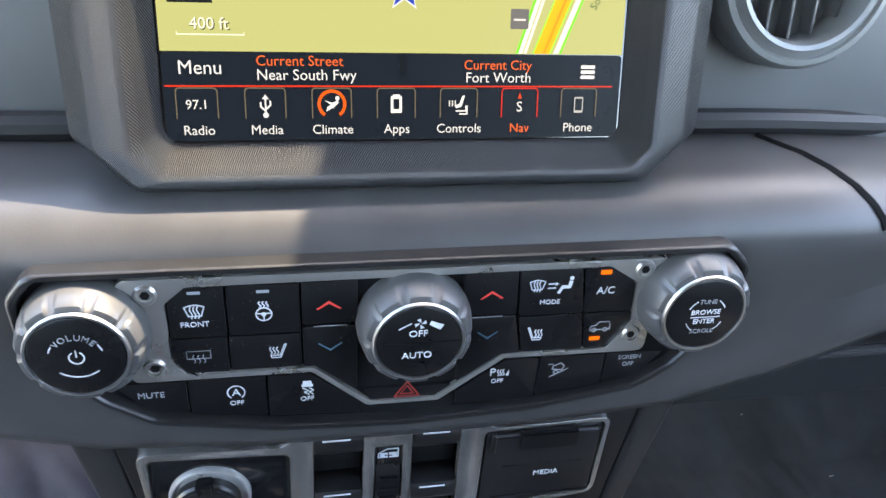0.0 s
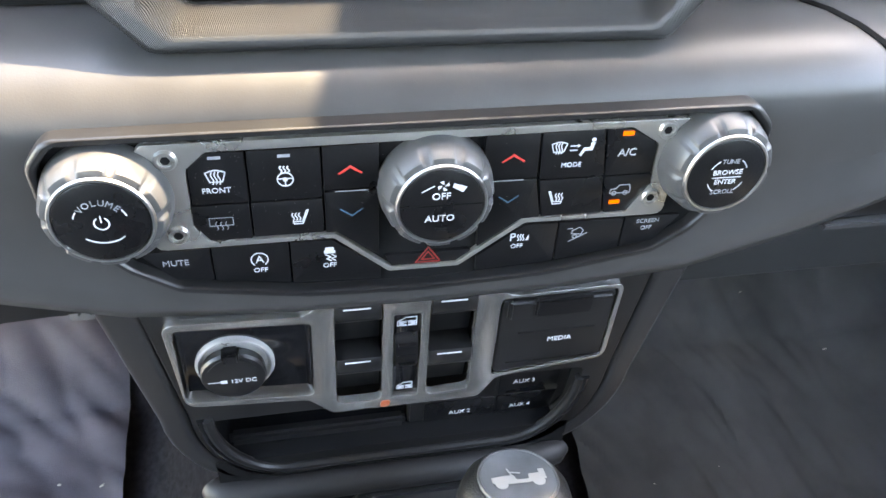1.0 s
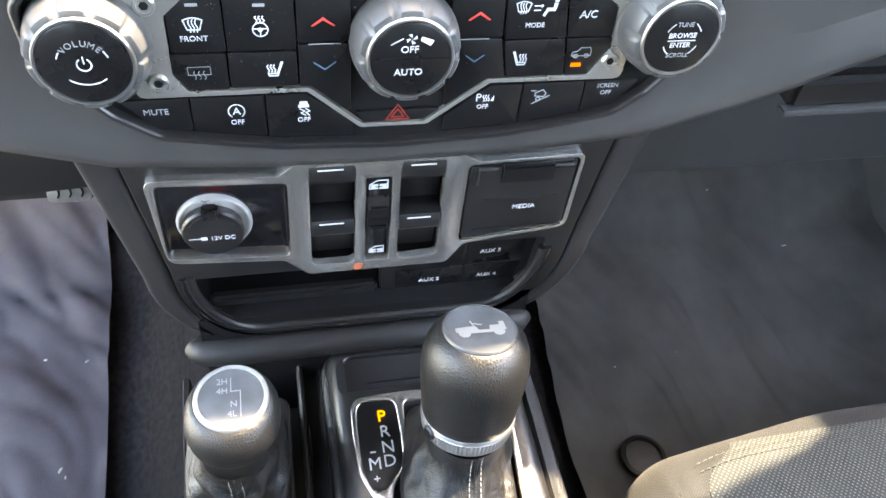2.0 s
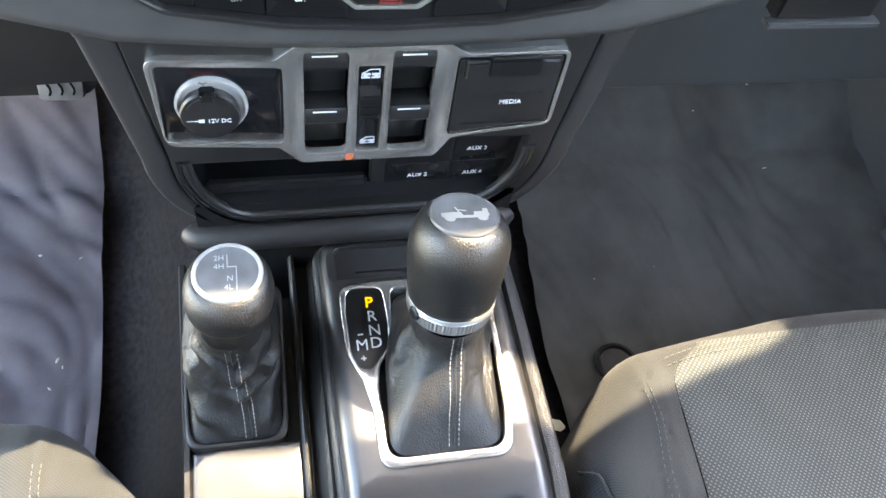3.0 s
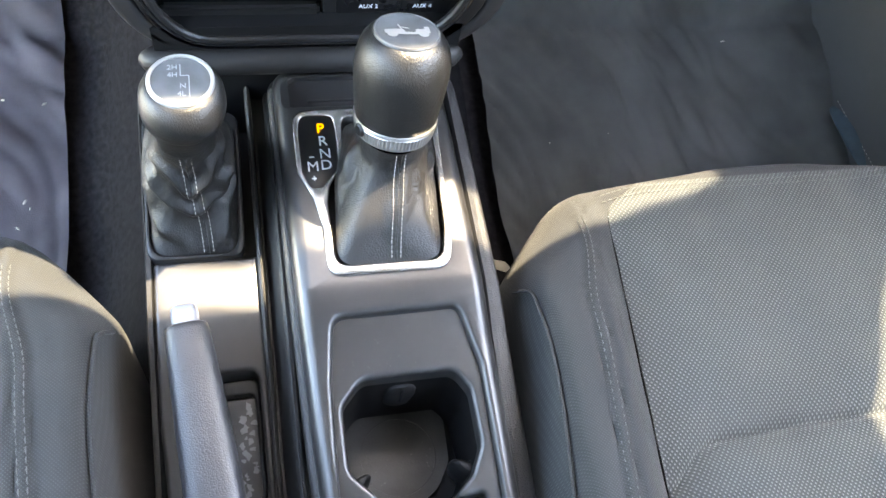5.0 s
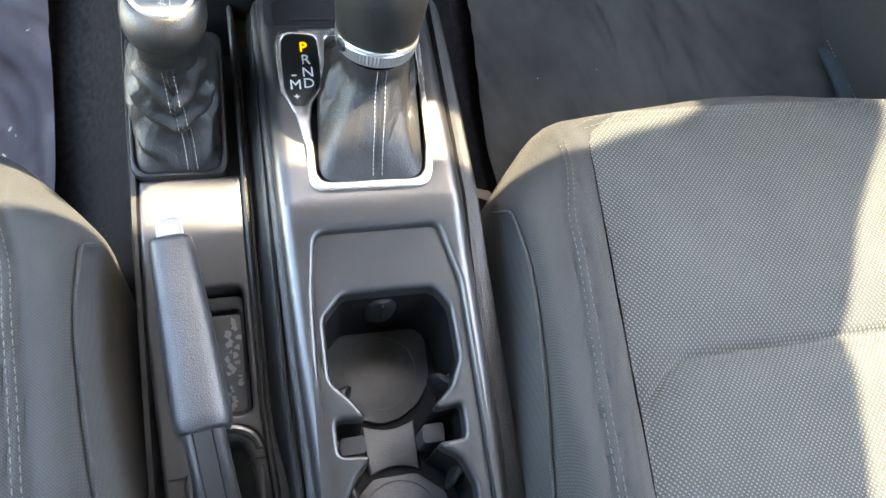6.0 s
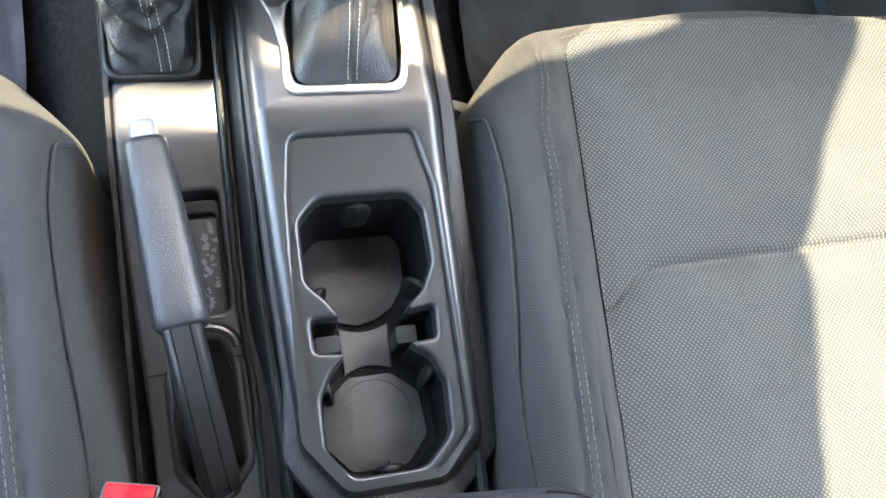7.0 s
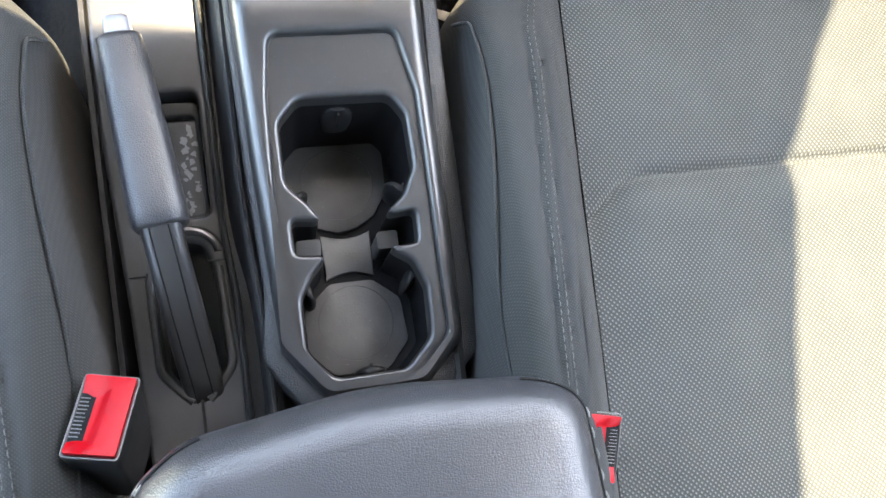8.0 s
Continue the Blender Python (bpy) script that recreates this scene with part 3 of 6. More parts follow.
        caption(label, 0.0048, x + 0.0002, -0.0076, (245, 108, 52) if hot else (228, 232, 236), parent=bar)
        white = (232, 236, 238)
        if k == 0:
            caption("97.1", 0.0046, x, 0.0015, white, parent=icon)
        elif k == 1:
            sheet("glyph", [(x - 0.0003, -0.0022), (x + 0.0003, -0.0022), (x + 0.0003, 0.0035), (x + 0.0012, 0.0035), (x, 0.0052), (x - 0.0012, 0.0035), (x - 0.0003, 0.0035)], white, parent=icon)
            sheet("glyph", disc(x, -0.0022, 0.0010, 12), white, parent=icon)
            sheet("glyph", [(x, -0.0006), (x + 0.0020, 0.0012), (x + 0.0020, 0.0030), (x + 0.0014, 0.0030), (x + 0.0014, 0.0015), (x, 0.0003)], white, parent=icon)
            sheet("glyph", [(x, -0.0012), (x, -0.0003), (x - 0.0014, 0.0010), (x - 0.0014, 0.0025), (x - 0.0020, 0.0025), (x - 0.0020, 0.0007)], white, parent=icon)
        elif k == 2:
            arc = [(x + r * math.cos(a), 0.0017 + r * math.sin(a)) for r, rng in ((0.0053, range(0, 25)), (0.0041, range(24, -1, -1))) for a in [radians(-55 + 290 * i / 24) for i in rng]]
            sheet("glyph", arc, (235, 95, 25), parent=icon)
            sheet("glyph", [(x - 0.0026, 0.0030), (x + 0.0004, 0.0022), (x + 0.0022, 0.0032), (x + 0.0024, 0.0020), (x + 0.0005, 0.0004), (x - 0.0022, -0.0010), (x - 0.0016, 0.0008), (x - 0.0004, 0.0014)], white, parent=icon)
            sheet("glyph", disc(x + 0.0020, 0.0038, 0.0008, 10), white, parent=icon)
        elif k == 3:
            sheet("glyph", fillet([(x - 0.0021, -0.0016), (x + 0.0021, -0.0016), (x + 0.0021, 0.0046), (x + 0.0011, 0.0046), (x + 0.0011, -0.0002), (x - 0.0011, -0.0002), (x - 0.0011, 0.0046), (x - 0.0021, 0.0046)], 0.0003, 2), white, parent=icon)
            sheet("glyph", rect(x - 0.0014, 0.0035, x + 0.0014, 0.0052, 0.0004), white, parent=icon)
        elif k == 4:
            for q in (0.0, 0.0014):
                sheet("glyph", fillet([(x - 0.0012 + q, -0.0012 - q * .8), (x + 0.0030 + q * .3, -0.0012 - q * .8), (x + 0.0030 + q * .3, 0.0010), (x + 0.0025 + q * .3, 0.0010), (x + 0.0025 + q * .3, -0.0007 - q * .8), (x - 0.0012 + q, -0.0007 - q * .8)], 0), white, parent=icon)
            sheet("glyph", fillet([(x - 0.0012, 0.0000), (x + 0.0010, 0.0006), (x + 0.0024, 0.0050), (x + 0.0012, 0.0046), (x + 0.0002, 0.0018), (x - 0.0014, 0.0012)], 0.0002, 2), white, parent=icon)
            for q in range(3):
                sheet("glyph", rect(x - 0.0038 + 0.0011 * q, 0.0008, x - 0.0034 + 0.0011 * q, 0.0030), white, parent=icon)
        elif k == 5:
            caption("S", 0.0054, x, 0.0004, white, parent=icon)
            sheet("glyph", [(x - 0.0008, 0.0036), (x + 0.0008, 0.0036), (x, 0.0060)], (220, 70, 30), parent=icon)
        else:
            sheet("glyph", rect(x - 0.0018, -0.0018, x + 0.0018, 0.0042, 0.0004), (185, 188, 190), parent=icon)
            sheet("glyph", rect(x - 0.0014, -0.0009, x + 0.0014, 0.0036), (24, 30, 38), parent=icon)


touchscreen()


# ---- climate controls ----
PANEL = axes((0, 0.3282, 0.705), (1, 0, 0), (0, 0.06, 0.998))


def dial(parent, name, x, v, label):
    """A scalloped rotary knob with a bright ring and a black cap."""
    m = PANEL @ at(x, v)
    grip = [(0.0, -0.004), (0.0214, -0.004), (0.0221, 0.0), (0.0219, 0.0040), (0.0214, 0.0066), (0.0212, 0.0080), (0.0205, 0.0120), (0.0193, 0.0142), (0.0174, 0.0149), (0.0, 0.0149)]
    k = part(name, lathe(grip, 200, 0.065, 10, 0.0100, 0.0143), M_KNOB, parent, label, m=m, sharp=40)
    ring = [(0.0174, 0.0140), (0.0173, 0.0153), (0.0168, 0.0160), (0.0160, 0.0160), (0.0157, 0.0152), (0.0156, 0.0140)]
    rings = [[(r * math.cos(2 * math.pi * i / 64), r * math.sin(2 * math.pi * i / 64), h) for i in range(64)] for r, h in ring]
    part("ring", loft(rings, (False, False)), M_CHROME, k, "bright chrome ring", m=m)
    cap = part("cap", lathe([(0.0157, 0.0145), (0.0156, 0.0157), (0.0150, 0.0160), (0.0, 0.0161)], 48), M_BUTTON, k, "black cap", m=m)
    return k, cap, m @ at(0, 0, 0.0163)


def stroke(points, w):
    """A flat line of width w through points, as an outline."""
    pts = [Vector(p) for p in points]
    left, right = [], []
    for i, p in enumerate(pts):
        d = (pts[min(i + 1, len(pts) - 1)] - pts[max(i - 1, 0)]).normalized()
        nrm = Vector((-d.y, d.x)) * w / 2
        left.append(tuple(p + nrm))
        right.append(tuple(p - nrm))
    return left + right[::-1]


def arc(cx, cy, r, a0, a1, n=10):
    return [(cx + r * math.cos(radians(a0 + (a1 - a0) * i / n)), cy + r * math.sin(radians(a0 + (a1 - a0) * i / n))) for i in range(n + 1)]


def prints(lines, m, mat, parent, name="symbol", w=0.00045):
    """Printed line symbols: open lines become strokes, outlines given as ('f', points) are filled."""
    bms = []
    for j, ln in enumerate(lines):
        if ln[0] == "f":
            bms.append(slab(ln[1], 0.0001, front=0.0002 + 0.00003 * j))
            continue
        for k, (p, q) in enumerate(zip(ln, ln[1:])):
            p, q = Vector(p), Vector(q)
            d = (q - p).normalized() * w * 0.35
            bms.append(slab(stroke([tuple(p - d), tuple(q + d)], w), 0.0001, front=0.0002 + 0.00001 * (k % 5)))
    return part(name, join(*bms), mat, parent, m=m)


def heat_waves(cx, cy, h, n=3, gap=0.0014):
    out = []
    for k in range(n):
        x = cx + (k - (n - 1) / 2) * gap
        out.append([(x + 0.0004 * math.sin(2 * math.pi * j / 6), cy + h * (j / 6 - 0.5)) for j in range(7)])
    return out


def seat_symbol(s=1):
    return [[(-0.0022 * s, -0.0022), (0.0012 * s, -0.0022), (0.0030 * s, 0.0028)], [(-0.0022 * s, -0.0022), (-0.0018 * s, -0.0032), (0.0014 * s, -0.0032), (0.0036 * s, 0.0028), (0.0030 * s, 0.0028)]] + heat_waves(-0.0009 * s, 0.0000, 0.0032, 3, 0.0012)


def screen_symbol():
    return [[(-0.0034, 0.0022), *[(-0.0034 + 0.0068 * i / 6, 0.0022 + 0.0010 * math.sin(math.pi * i / 6)) for i in range(1, 6)], (0.0034, 0.0022), (0.0022, -0.0016), (-0.0022, -0.0016), (-0.0034, 0.0022)]] + heat_waves(0, 0.0, 0.0050, 3, 0.0012)


def car_symbol():
    return [[(-0.0042, -0.0010), (-0.0040, 0.0006), (-0.0018, 0.0010), (-0.0006, 0.0026), (0.0036, 0.0026), (0.0042, 0.0008), (0.0042, -0.0012), (-0.0042, -0.0012)], arc(-0.0024, -0.0012, 0.0009, 0, 360), arc(0.0024, -0.0012, 0.0009, 0, 360)]


def climate_panel():
    c = thing("climate_control_panel", "black climate control panel with three scalloped knobs in a silver surround", "control panel")
    body = fillet([(-0.1375, 0.030), (-0.130, 0.0395), (0.126, 0.0405), (0.1350, 0.031), (0.1345, 0.010), (0.113, -0.017), (0.098, -0.0275), (0.05, -0.0355), (0.0, -0.0380), (-0.05, -0.0360), (-0.098, -0.0280), (-0.114, -0.017), (-0.1365, 0.008)], 0.008, 4)
    inner = [(x * 0.975, (y - 0.001) * 0.945 + 0.001) for x, y in body]
    part("rim", slab(body, 0.020, (inner,), bevel=0.0026, seg=4, front=0.0055), M_PLASTIC, c, "satin dark rim", m=PANEL)
    part("backplate", slab(inner, 0.006, front=-0.0006), M_DARK, c, "black backing", m=PANEL)
    # silver surround: a plate with a large opening for the keys
    outer = fillet([(-0.1010, 0.0345, 0.004), (0.1020, 0.0345, 0.002), (0.1040, 0.0320, 0.002), (0.0990, 0.0220), (0.0985, -0.0100), (0.0390, -0.0095, 0.002), (0.0128, -0.0288, 0.003), (-0.0160, -0.0288, 0.003), (-0.0375, -0.0100, 0.002), (-0.1030, -0.0102), (-0.1000, 0.0200), (-0.1035, 0.0310)], 0.004, 3)
    hole = fillet([(-0.0800, 0.0308), (0.0772, 0.0318), (0.0895, 0.0240), (0.0905, 0.0050), (0.0822, -0.0078), (0.0378, -0.0078), (0.0118, -0.0272), (-0.0150, -0.0272), (-0.0365, -0.0082), (-0.0830, -0.0080), (-0.0880, 0.0000), (-0.0875, 0.0240)], 0.0025, 3)
    part("surround", slab(outer, 0.004, (hole,), bevel=0.0006, front=0.0022), M_PLATE, c, "brushed silver surround", m=PANEL)
    for x, v in ((-0.0932, 0.0285), (-0.0937, -0.0034), (0.0915, 0.0300), (0.0912, -0.0010)):
        s = part("screw", lathe([(0.0, 0.001), (0.0041, 0.001), (0.0041, 0.0026), (0.0034, 0.0035), (0.0026, 0.0035), (0.0024, 0.0026), (0.0, 0.0026)], 24), M_PLATE, c, "grey socket-head screw", m=PANEL @ at(x, v))
        part("socket", slab(disc(0, 0, 0.0017, 6), 0.0004, front=0.0029), M_DARK, s, m=PANEL @ at(x, v))
    g = 0.0004

    def key(name, pts, front=0.0016, mat=M_BUTTON, r=0.0006):
        return part(name, slab(fillet(pts, r, 2), 0.004, bevel=0.0005, front=front), mat, c, m=PANEL)

    def quad(x0, v0, x1, v1):
        return [(x0 + g, v0 + g), (x1 - g, v0 + g), (x1 - g, v1 - g), (x0 + g, v1 - g)]
    up = 0.0018
    mid = 0.0085
    k = key("button", [(-0.0870, mid + g), (-0.0668 - g, mid + g), (-0.0668 - g, 0.0300), (-0.0800, 0.0300, 0.002), (-0.0868, 0.0240, 0.002)])
    P = lambda x, v: PANEL @ at(x, v, up)
    prints(screen_symbol(), P(-0.0776, 0.0200), M_PRINT, k)
    words("FRONT", 0.0031, P(-0.0780, 0.0146), M_PRINT, k)
    prints([("f", rect(-0.0022, -0.0006, 0.0022, 0.0006))], P(-0.0772, 0.0282), M_PRINT_GREY, k, "indicator")
    k = key("button", quad(-0.0668, mid, -0.0405, 0.0304))
    prints([arc(0, 0, 0.0028, 0, 360, 20), [(-0.0028, 0.0003), (0.0028, 0.0003)], [(0, 0), (0, -0.0028)], ("f", disc(0, 0, 0.0009, 10))] + heat_waves(0, 0.0042, 0.0024, 3, 0.0013), P(-0.0537, 0.0178), M_PRINT, k)
    prints([("f", rect(-0.0022, -0.0006, 0.0022, 0.0006))], P(-0.0536, 0.0276), M_PRINT_GREY, k, "indicator")
    k = key("button", quad(-0.0405, 0.0115, -0.0195, 0.0306))
    prints([("f", [(-0.0046, -0.0018), (0, 0.0016), (0.0046, -0.0018), (0.0040, -0.0022), (0, 0.0004), (-0.0040, -0.0022)])], P(-0.0303, 0.0206), M_RED_PRINT, k)
    k = key("button", [(-0.0878, mid - g), (-0.0878, 0.0000, 0.001), (-0.0828, -0.0075, 0.001), (-0.0672 - g, -0.0076), (-0.0672 - g, mid - g)])
    prints([[(-0.0042, 0.0018), (0.0042, 0.0018), (0.0042, -0.0016), (-0.0042, -0.0016), (-0.0042, 0.0018)]] + heat_waves(0, -0.0018, 0.0036, 3, 0.0018), P(-0.0780, 0.0010), M_PRINT_GREY, k, w=0.0003)
    k = key("button", quad(-0.0672, -0.0076, -0.0405, mid))
    prints(seat_symbol(1), P(-0.0500, 0.0010), M_PRINT, k)
    k = key("button", [(-0.0405 + g, -0.0076), (-0.0360, -0.0078), (-0.0195 - g, -0.0205), (-0.0195 - g, 0.0107), (-0.0405 + g, 0.0107)])
    prints([("f", [(-0.0046, 0.0018), (0, -0.0016), (0.0046, 0.0018), (0.0042, 0.0022), (0, -0.0008), (-0.0042, 0.0022)])], P(-0.0301, 0.0010), M_BLUE_PRINT, k)
    for x in (-0.030, 0.0300):
        prints([[(-0.006, 0), (0.006, 0)]], P(x, 0.0111), M_PRINT_GREY, c, "divider")
    k = key("button", [(0.0195 + g, 0.0115), (0.0420 - g, 0.0115), (0.0412 - g, 0.0312), (0.0195 + g, 0.0308)])
    prints([("f", [(-0.0046, -0.0018), (0, 0.0016), (0.0046, -0.0018), (0.0040, -0.0022), (0, 0.0004), (-0.0040, -0.0022)])], P(0.0312, 0.0214), M_RED_PRINT, k)
    k = key("button", [(0.0195 + g, -0.0205), (0.0375, -0.0078), (0.0455 - g, -0.0076), (0.0420 - g, 0.0107), (0.0195 + g, 0.0107)])
    prints([("f", [(-0.0042, 0.0018), (0, -0.0014), (0.0042, 0.0018), (0.0038, 0.0022), (0, -0.0006), (-0.0038, 0.0022)])], P(0.0310, 0.0018), M_BLUE_PRINT, k)
    k = key("button", [(0.0430, 0.0105), (0.0695 - g, 0.0105), (0.0668 - g, 0.0312), (0.0412 + g, 0.0308)])
    prints(screen_symbol(), P(0.0487, 0.0240) @ pose(0, 0, 0) @ Matrix.Diagonal((0.9, 0.9, 1, 1)), M_PRINT, k)
    prints([[(-0.0016, 0.0003), (0.0012, 0.0003)], [(-0.0016, -0.0016), (0.0012, -0.0016)], ("f", [(0.0012, 0.0012), (0.0012, -0.0006), (0.0022, 0.0003)])], P(0.0548, 0.0246), M_PRINT, k)
    prints([("f", disc(0.0018, 0.0034, 0.0009, 10)), ("f", [(0.0009, 0.0022), (0.0025, 0.0022), (0.0018, -0.0012), (-0.0012, -0.0012), (-0.0024, -0.0036), (-0.0034, -0.0030), (-0.0018, 0.0002), (0.0007, 0.0002)])], P(0.0604, 0.0238), M_PRINT, k)
    words("MODE", 0.0029, P(0.0547, 0.0164), M_PRINT, k)
    k = key("button", [(0.0695 + g, 0.0105), (0.0895, 0.0105), (0.0892, 0.0235, 0.002), (0.0772, 0.0310, 0.002), (0.0668 + g, 0.0312)])
    words("A/C", 0.0046, P(0.0771, 0.0205), M_PRINT, k)
    part("indicator", slab(rect(-0.0022, -0.0009, 0.0022, 0.0009), 0.0004, front=0.0004), M_ORANGE, k, "lit orange indicator", m=P(0.0758, 0.0292))
    k = key("button", [(0.0455 + g, -0.0074), (0.0718 - g, -0.0074), (0.0695 - g, 0.0097), (0.0425 + g, 0.0097)])
    prints(seat_symbol(-1), P(0.0510, 0.0018), M_PRINT, k)
    k = key("button", [(0.0718 + g, -0.0074), (0.0822, -0.0074), (0.0902, 0.0050, 0.001), (0.0900, 0.0097), (0.0695 + g, 0.0097)])
    prints(car_symbol(), P(0.0775, 0.0030), M_PRINT_GREY, k)
    part("indicator", slab(rect(-0.0022, -0.0008, 0.0022, 0.0008), 0.0004, front=0.0004), M_ORANGE, k, "lit orange indicator", m=P(0.0760, -0.0024))
    # lower row
    low = 0.0008
    Q = lambda x, v: PANEL @ at(x, v, low + 0.0002)

    def low_key(pts):
        return key("button", pts, low)
    k = low_key([(-0.110, -0.0120), (-0.0838 - g, -0.0118), (-0.0838 - g, -0.0270), (-0.0980, -0.0255, 0.002)])
    words("MUTE", 0.0038, Q(-0.0971, -0.0175), M_PRINT_GREY, k)
    k = low_key([(-0.0838 + g, -0.0118), (-0.0545 - g, -0.0118), (-0.0545 - g, -0.0315), (-0.0838 + g, -0.0275)])
    prints([arc(0, 0.0012, 0.0032, -50, 230, 20)], Q(-0.0662, -0.0198), M_PRINT, k)
    words("A", 0.0048, Q(-0.0662, -0.0188), M_PRINT, k)
    words("OFF", 0.0031, Q(-0.0662, -0.0240), M_PRINT, k)
    k = low_key([(-0.0545 + g, -0.0118), (-0.0385, -0.0118), (-0.0190, -0.0270), (-0.0190, -0.0335), (-0.0545 + g, -0.0318)])
    prints([("f", rect(-0.0017, 0.0020, 0.0017, 0.0038, 0.0005)), ("f", rect(-0.0022, 0.0008, 0.0022, 0.0022, 0.0003)), [(-0.0016, 0.0002), (0.0004, -0.0010), (-0.0012, -0.0018), (0.0006, -0.0030)], [(0.0008, 0.0002), (0.0024, -0.0010), (0.0008, -0.0018), (0.0022, -0.0030)]], Q(-0.0393, -0.0190), M_PRINT, k)
    words("OFF", 0.0031, Q(-0.0394, -0.0243), M_PRINT, k)
    k = low_key([(0.0205, -0.0335), (0.0205, -0.0262), (0.0398, -0.0118), (0.0545 - g, -0.0118), (0.0545 - g, -0.0318)])
    words("P", 0.0054, Q(0.0352, -0.0176), M_PRINT, k)
    prints(heat_waves(0.0, 0.0, 0.003, 3, 0.0011) + [("f", [(0.0020, -0.0015), (0.0034, -0.0015), (0.0034, 0.0014)])], Q(0.0386, -0.0178), M_PRINT, k)
    words("OFF", 0.0030, Q(0.0374, -0.0222), M_PRINT, k)
    k = low_key([(0.0545 + g, -0.0118), (0.0832 - g, -0.0118), (0.0832 - g, -0.0275), (0.0545 + g, -0.0315)])
    prints([[(-0.0036, -0.0036), (0.0040, 0.0004)], [(-0.0028, 0.0004), (-0.0026, 0.0020), (0.0006, 0.0034), (0.0022, 0.0016), (0.0014, -0.0002), (-0.0028, 0.0004)], arc(-0.0012, -0.0012, 0.0009, 0, 360, 10), [(-0.0046, 0.0030), (-0.0026, 0.0030)]], Q(0.0634, -0.0182), M_PRINT_GREY, k)
    k = low_key([(0.0832 + g, -0.0118), (0.1085, -0.0120), (0.0985, -0.0245, 0.002), (0.0832 + g, -0.0272)])
    words("SCREEN", 0.0029, Q(0.0940, -0.0142), M_PRINT_GREY, k)
    words("OFF", 0.0029, Q(0.0938, -0.0178), M_PRINT_GREY, k)
    k = key("hazard_button", [(-0.0175, -0.0215), (0.0185, -0.0215), (0.0115, -0.0268), (-0.0148, -0.0268)], 0.0014)
    prints([[(-0.0050, -0.0026), (0, 0.0048), (0.0050, -0.0026), (-0.0050, -0.0026)], [(-0.0026, -0.0013), (0, 0.0026), (0.0026, -0.0013), (-0.0026, -0.0013)]], PANEL @ at(0.0, -0.0232, 0.0017), M_DIM_RED, k, w=0.0006)
    # knobs
    k, cap, m = dial(c, "volume_knob", -0.1145, 0.0140, "scalloped grey volume knob")
    for i, ch in enumerate("VOLUME"):
        a = radians(90 + 46 - 18.4 * i)
        words(ch, 0.0033, m @ at(0.0080 * math.cos(a), 0.0080 * math.sin(a)) @ pose(0, 0, 0, 0, 0, math.degrees(a) - 90), M_PRINT_GREY, cap)
    prints([arc(0, 0, 0.0024, -235, 55, 16), [(0, 0.0004), (0, 0.0030)], arc(0, 0.0020, 0.0100, -128, -52, 12), arc(0, 0.0, 0.0088, 162, 146, 4), arc(0, 0.0, 0.0088, 34, 18, 4)], m, M_PRINT, cap, w=0.0005)
    k, cap, m = dial(c, "fan_knob", 0.0015, 0.0110, "scalloped grey fan knob with two push halves")
    prints([[(-0.0152, 0.0008), (0.0152, 0.0008)]], m, M_DARK, cap, "split", 0.0005)
    words("OFF", 0.0040, m @ at(-0.0006, 0.0046), M_PRINT, cap)
    words("AUTO", 0.0040, m @ at(-0.0008, -0.0051), M_PRINT, cap)
    fan = [("f", [(0.0004 * math.cos(a - 1), 0.0004 * math.sin(a - 1)), (0.0022 * math.cos(a - 0.5), 0.0022 * math.sin(a - 0.5)), (0.0023 * math.cos(a + 0.2), 0.0023 * math.sin(a + 0.2))]) for a in [math.pi / 2 * q + 0.5 for q in range(4)]]
    prints([(f[0], [(x, y + 0.0092) for x, y in f[1]]) for f in fan] + [("f", [(0.0032, 0.0086), (0.0038, 0.0102), (0.0086, 0.0084), (0.0072, 0.0062)]), [(-0.0034, 0.0094), (-0.0078, 0.0070)]], m, M_PRINT, cap)
    prints([("f", rect(-0.0022, -0.0102, 0.0022, -0.0090))], m, M_DARK, cap, "indicator")
    k, cap, m = dial(c, "tune_knob", 0.1130, 0.0165, "scalloped grey tuning knob")
    words("TUNE", 0.0028, m @ at(0, 0.0062), M_PRINT_GREY, cap)
    words("BROWSE", 0.0031, m @ at(0, 0.0014), M_PRINT, cap)
    words("ENTER", 0.0031, m @ at(0, -0.0028), M_PRINT, cap)
    words("SCROLL", 0.0028, m @ at(0, -0.0074), M_PRINT_GREY, cap)
    prints([[(-0.0060, -0.0007), (0.0060, -0.0007)], arc(0, 0, 0.0080, 155, 125, 5), arc(0, 0, 0.0080, 55, 25, 5), arc(0, 0, 0.0080, 235, 205, 5), arc(0, 0, 0.0080, 335, 305, 5)], m, M_PRINT, cap, w=0.0004)


climate_panel()


# ---- switch panel under the climate controls ----
STACK = axes((0, 0.350, 0.0), (1, 0, 0), (0, 0, 1))


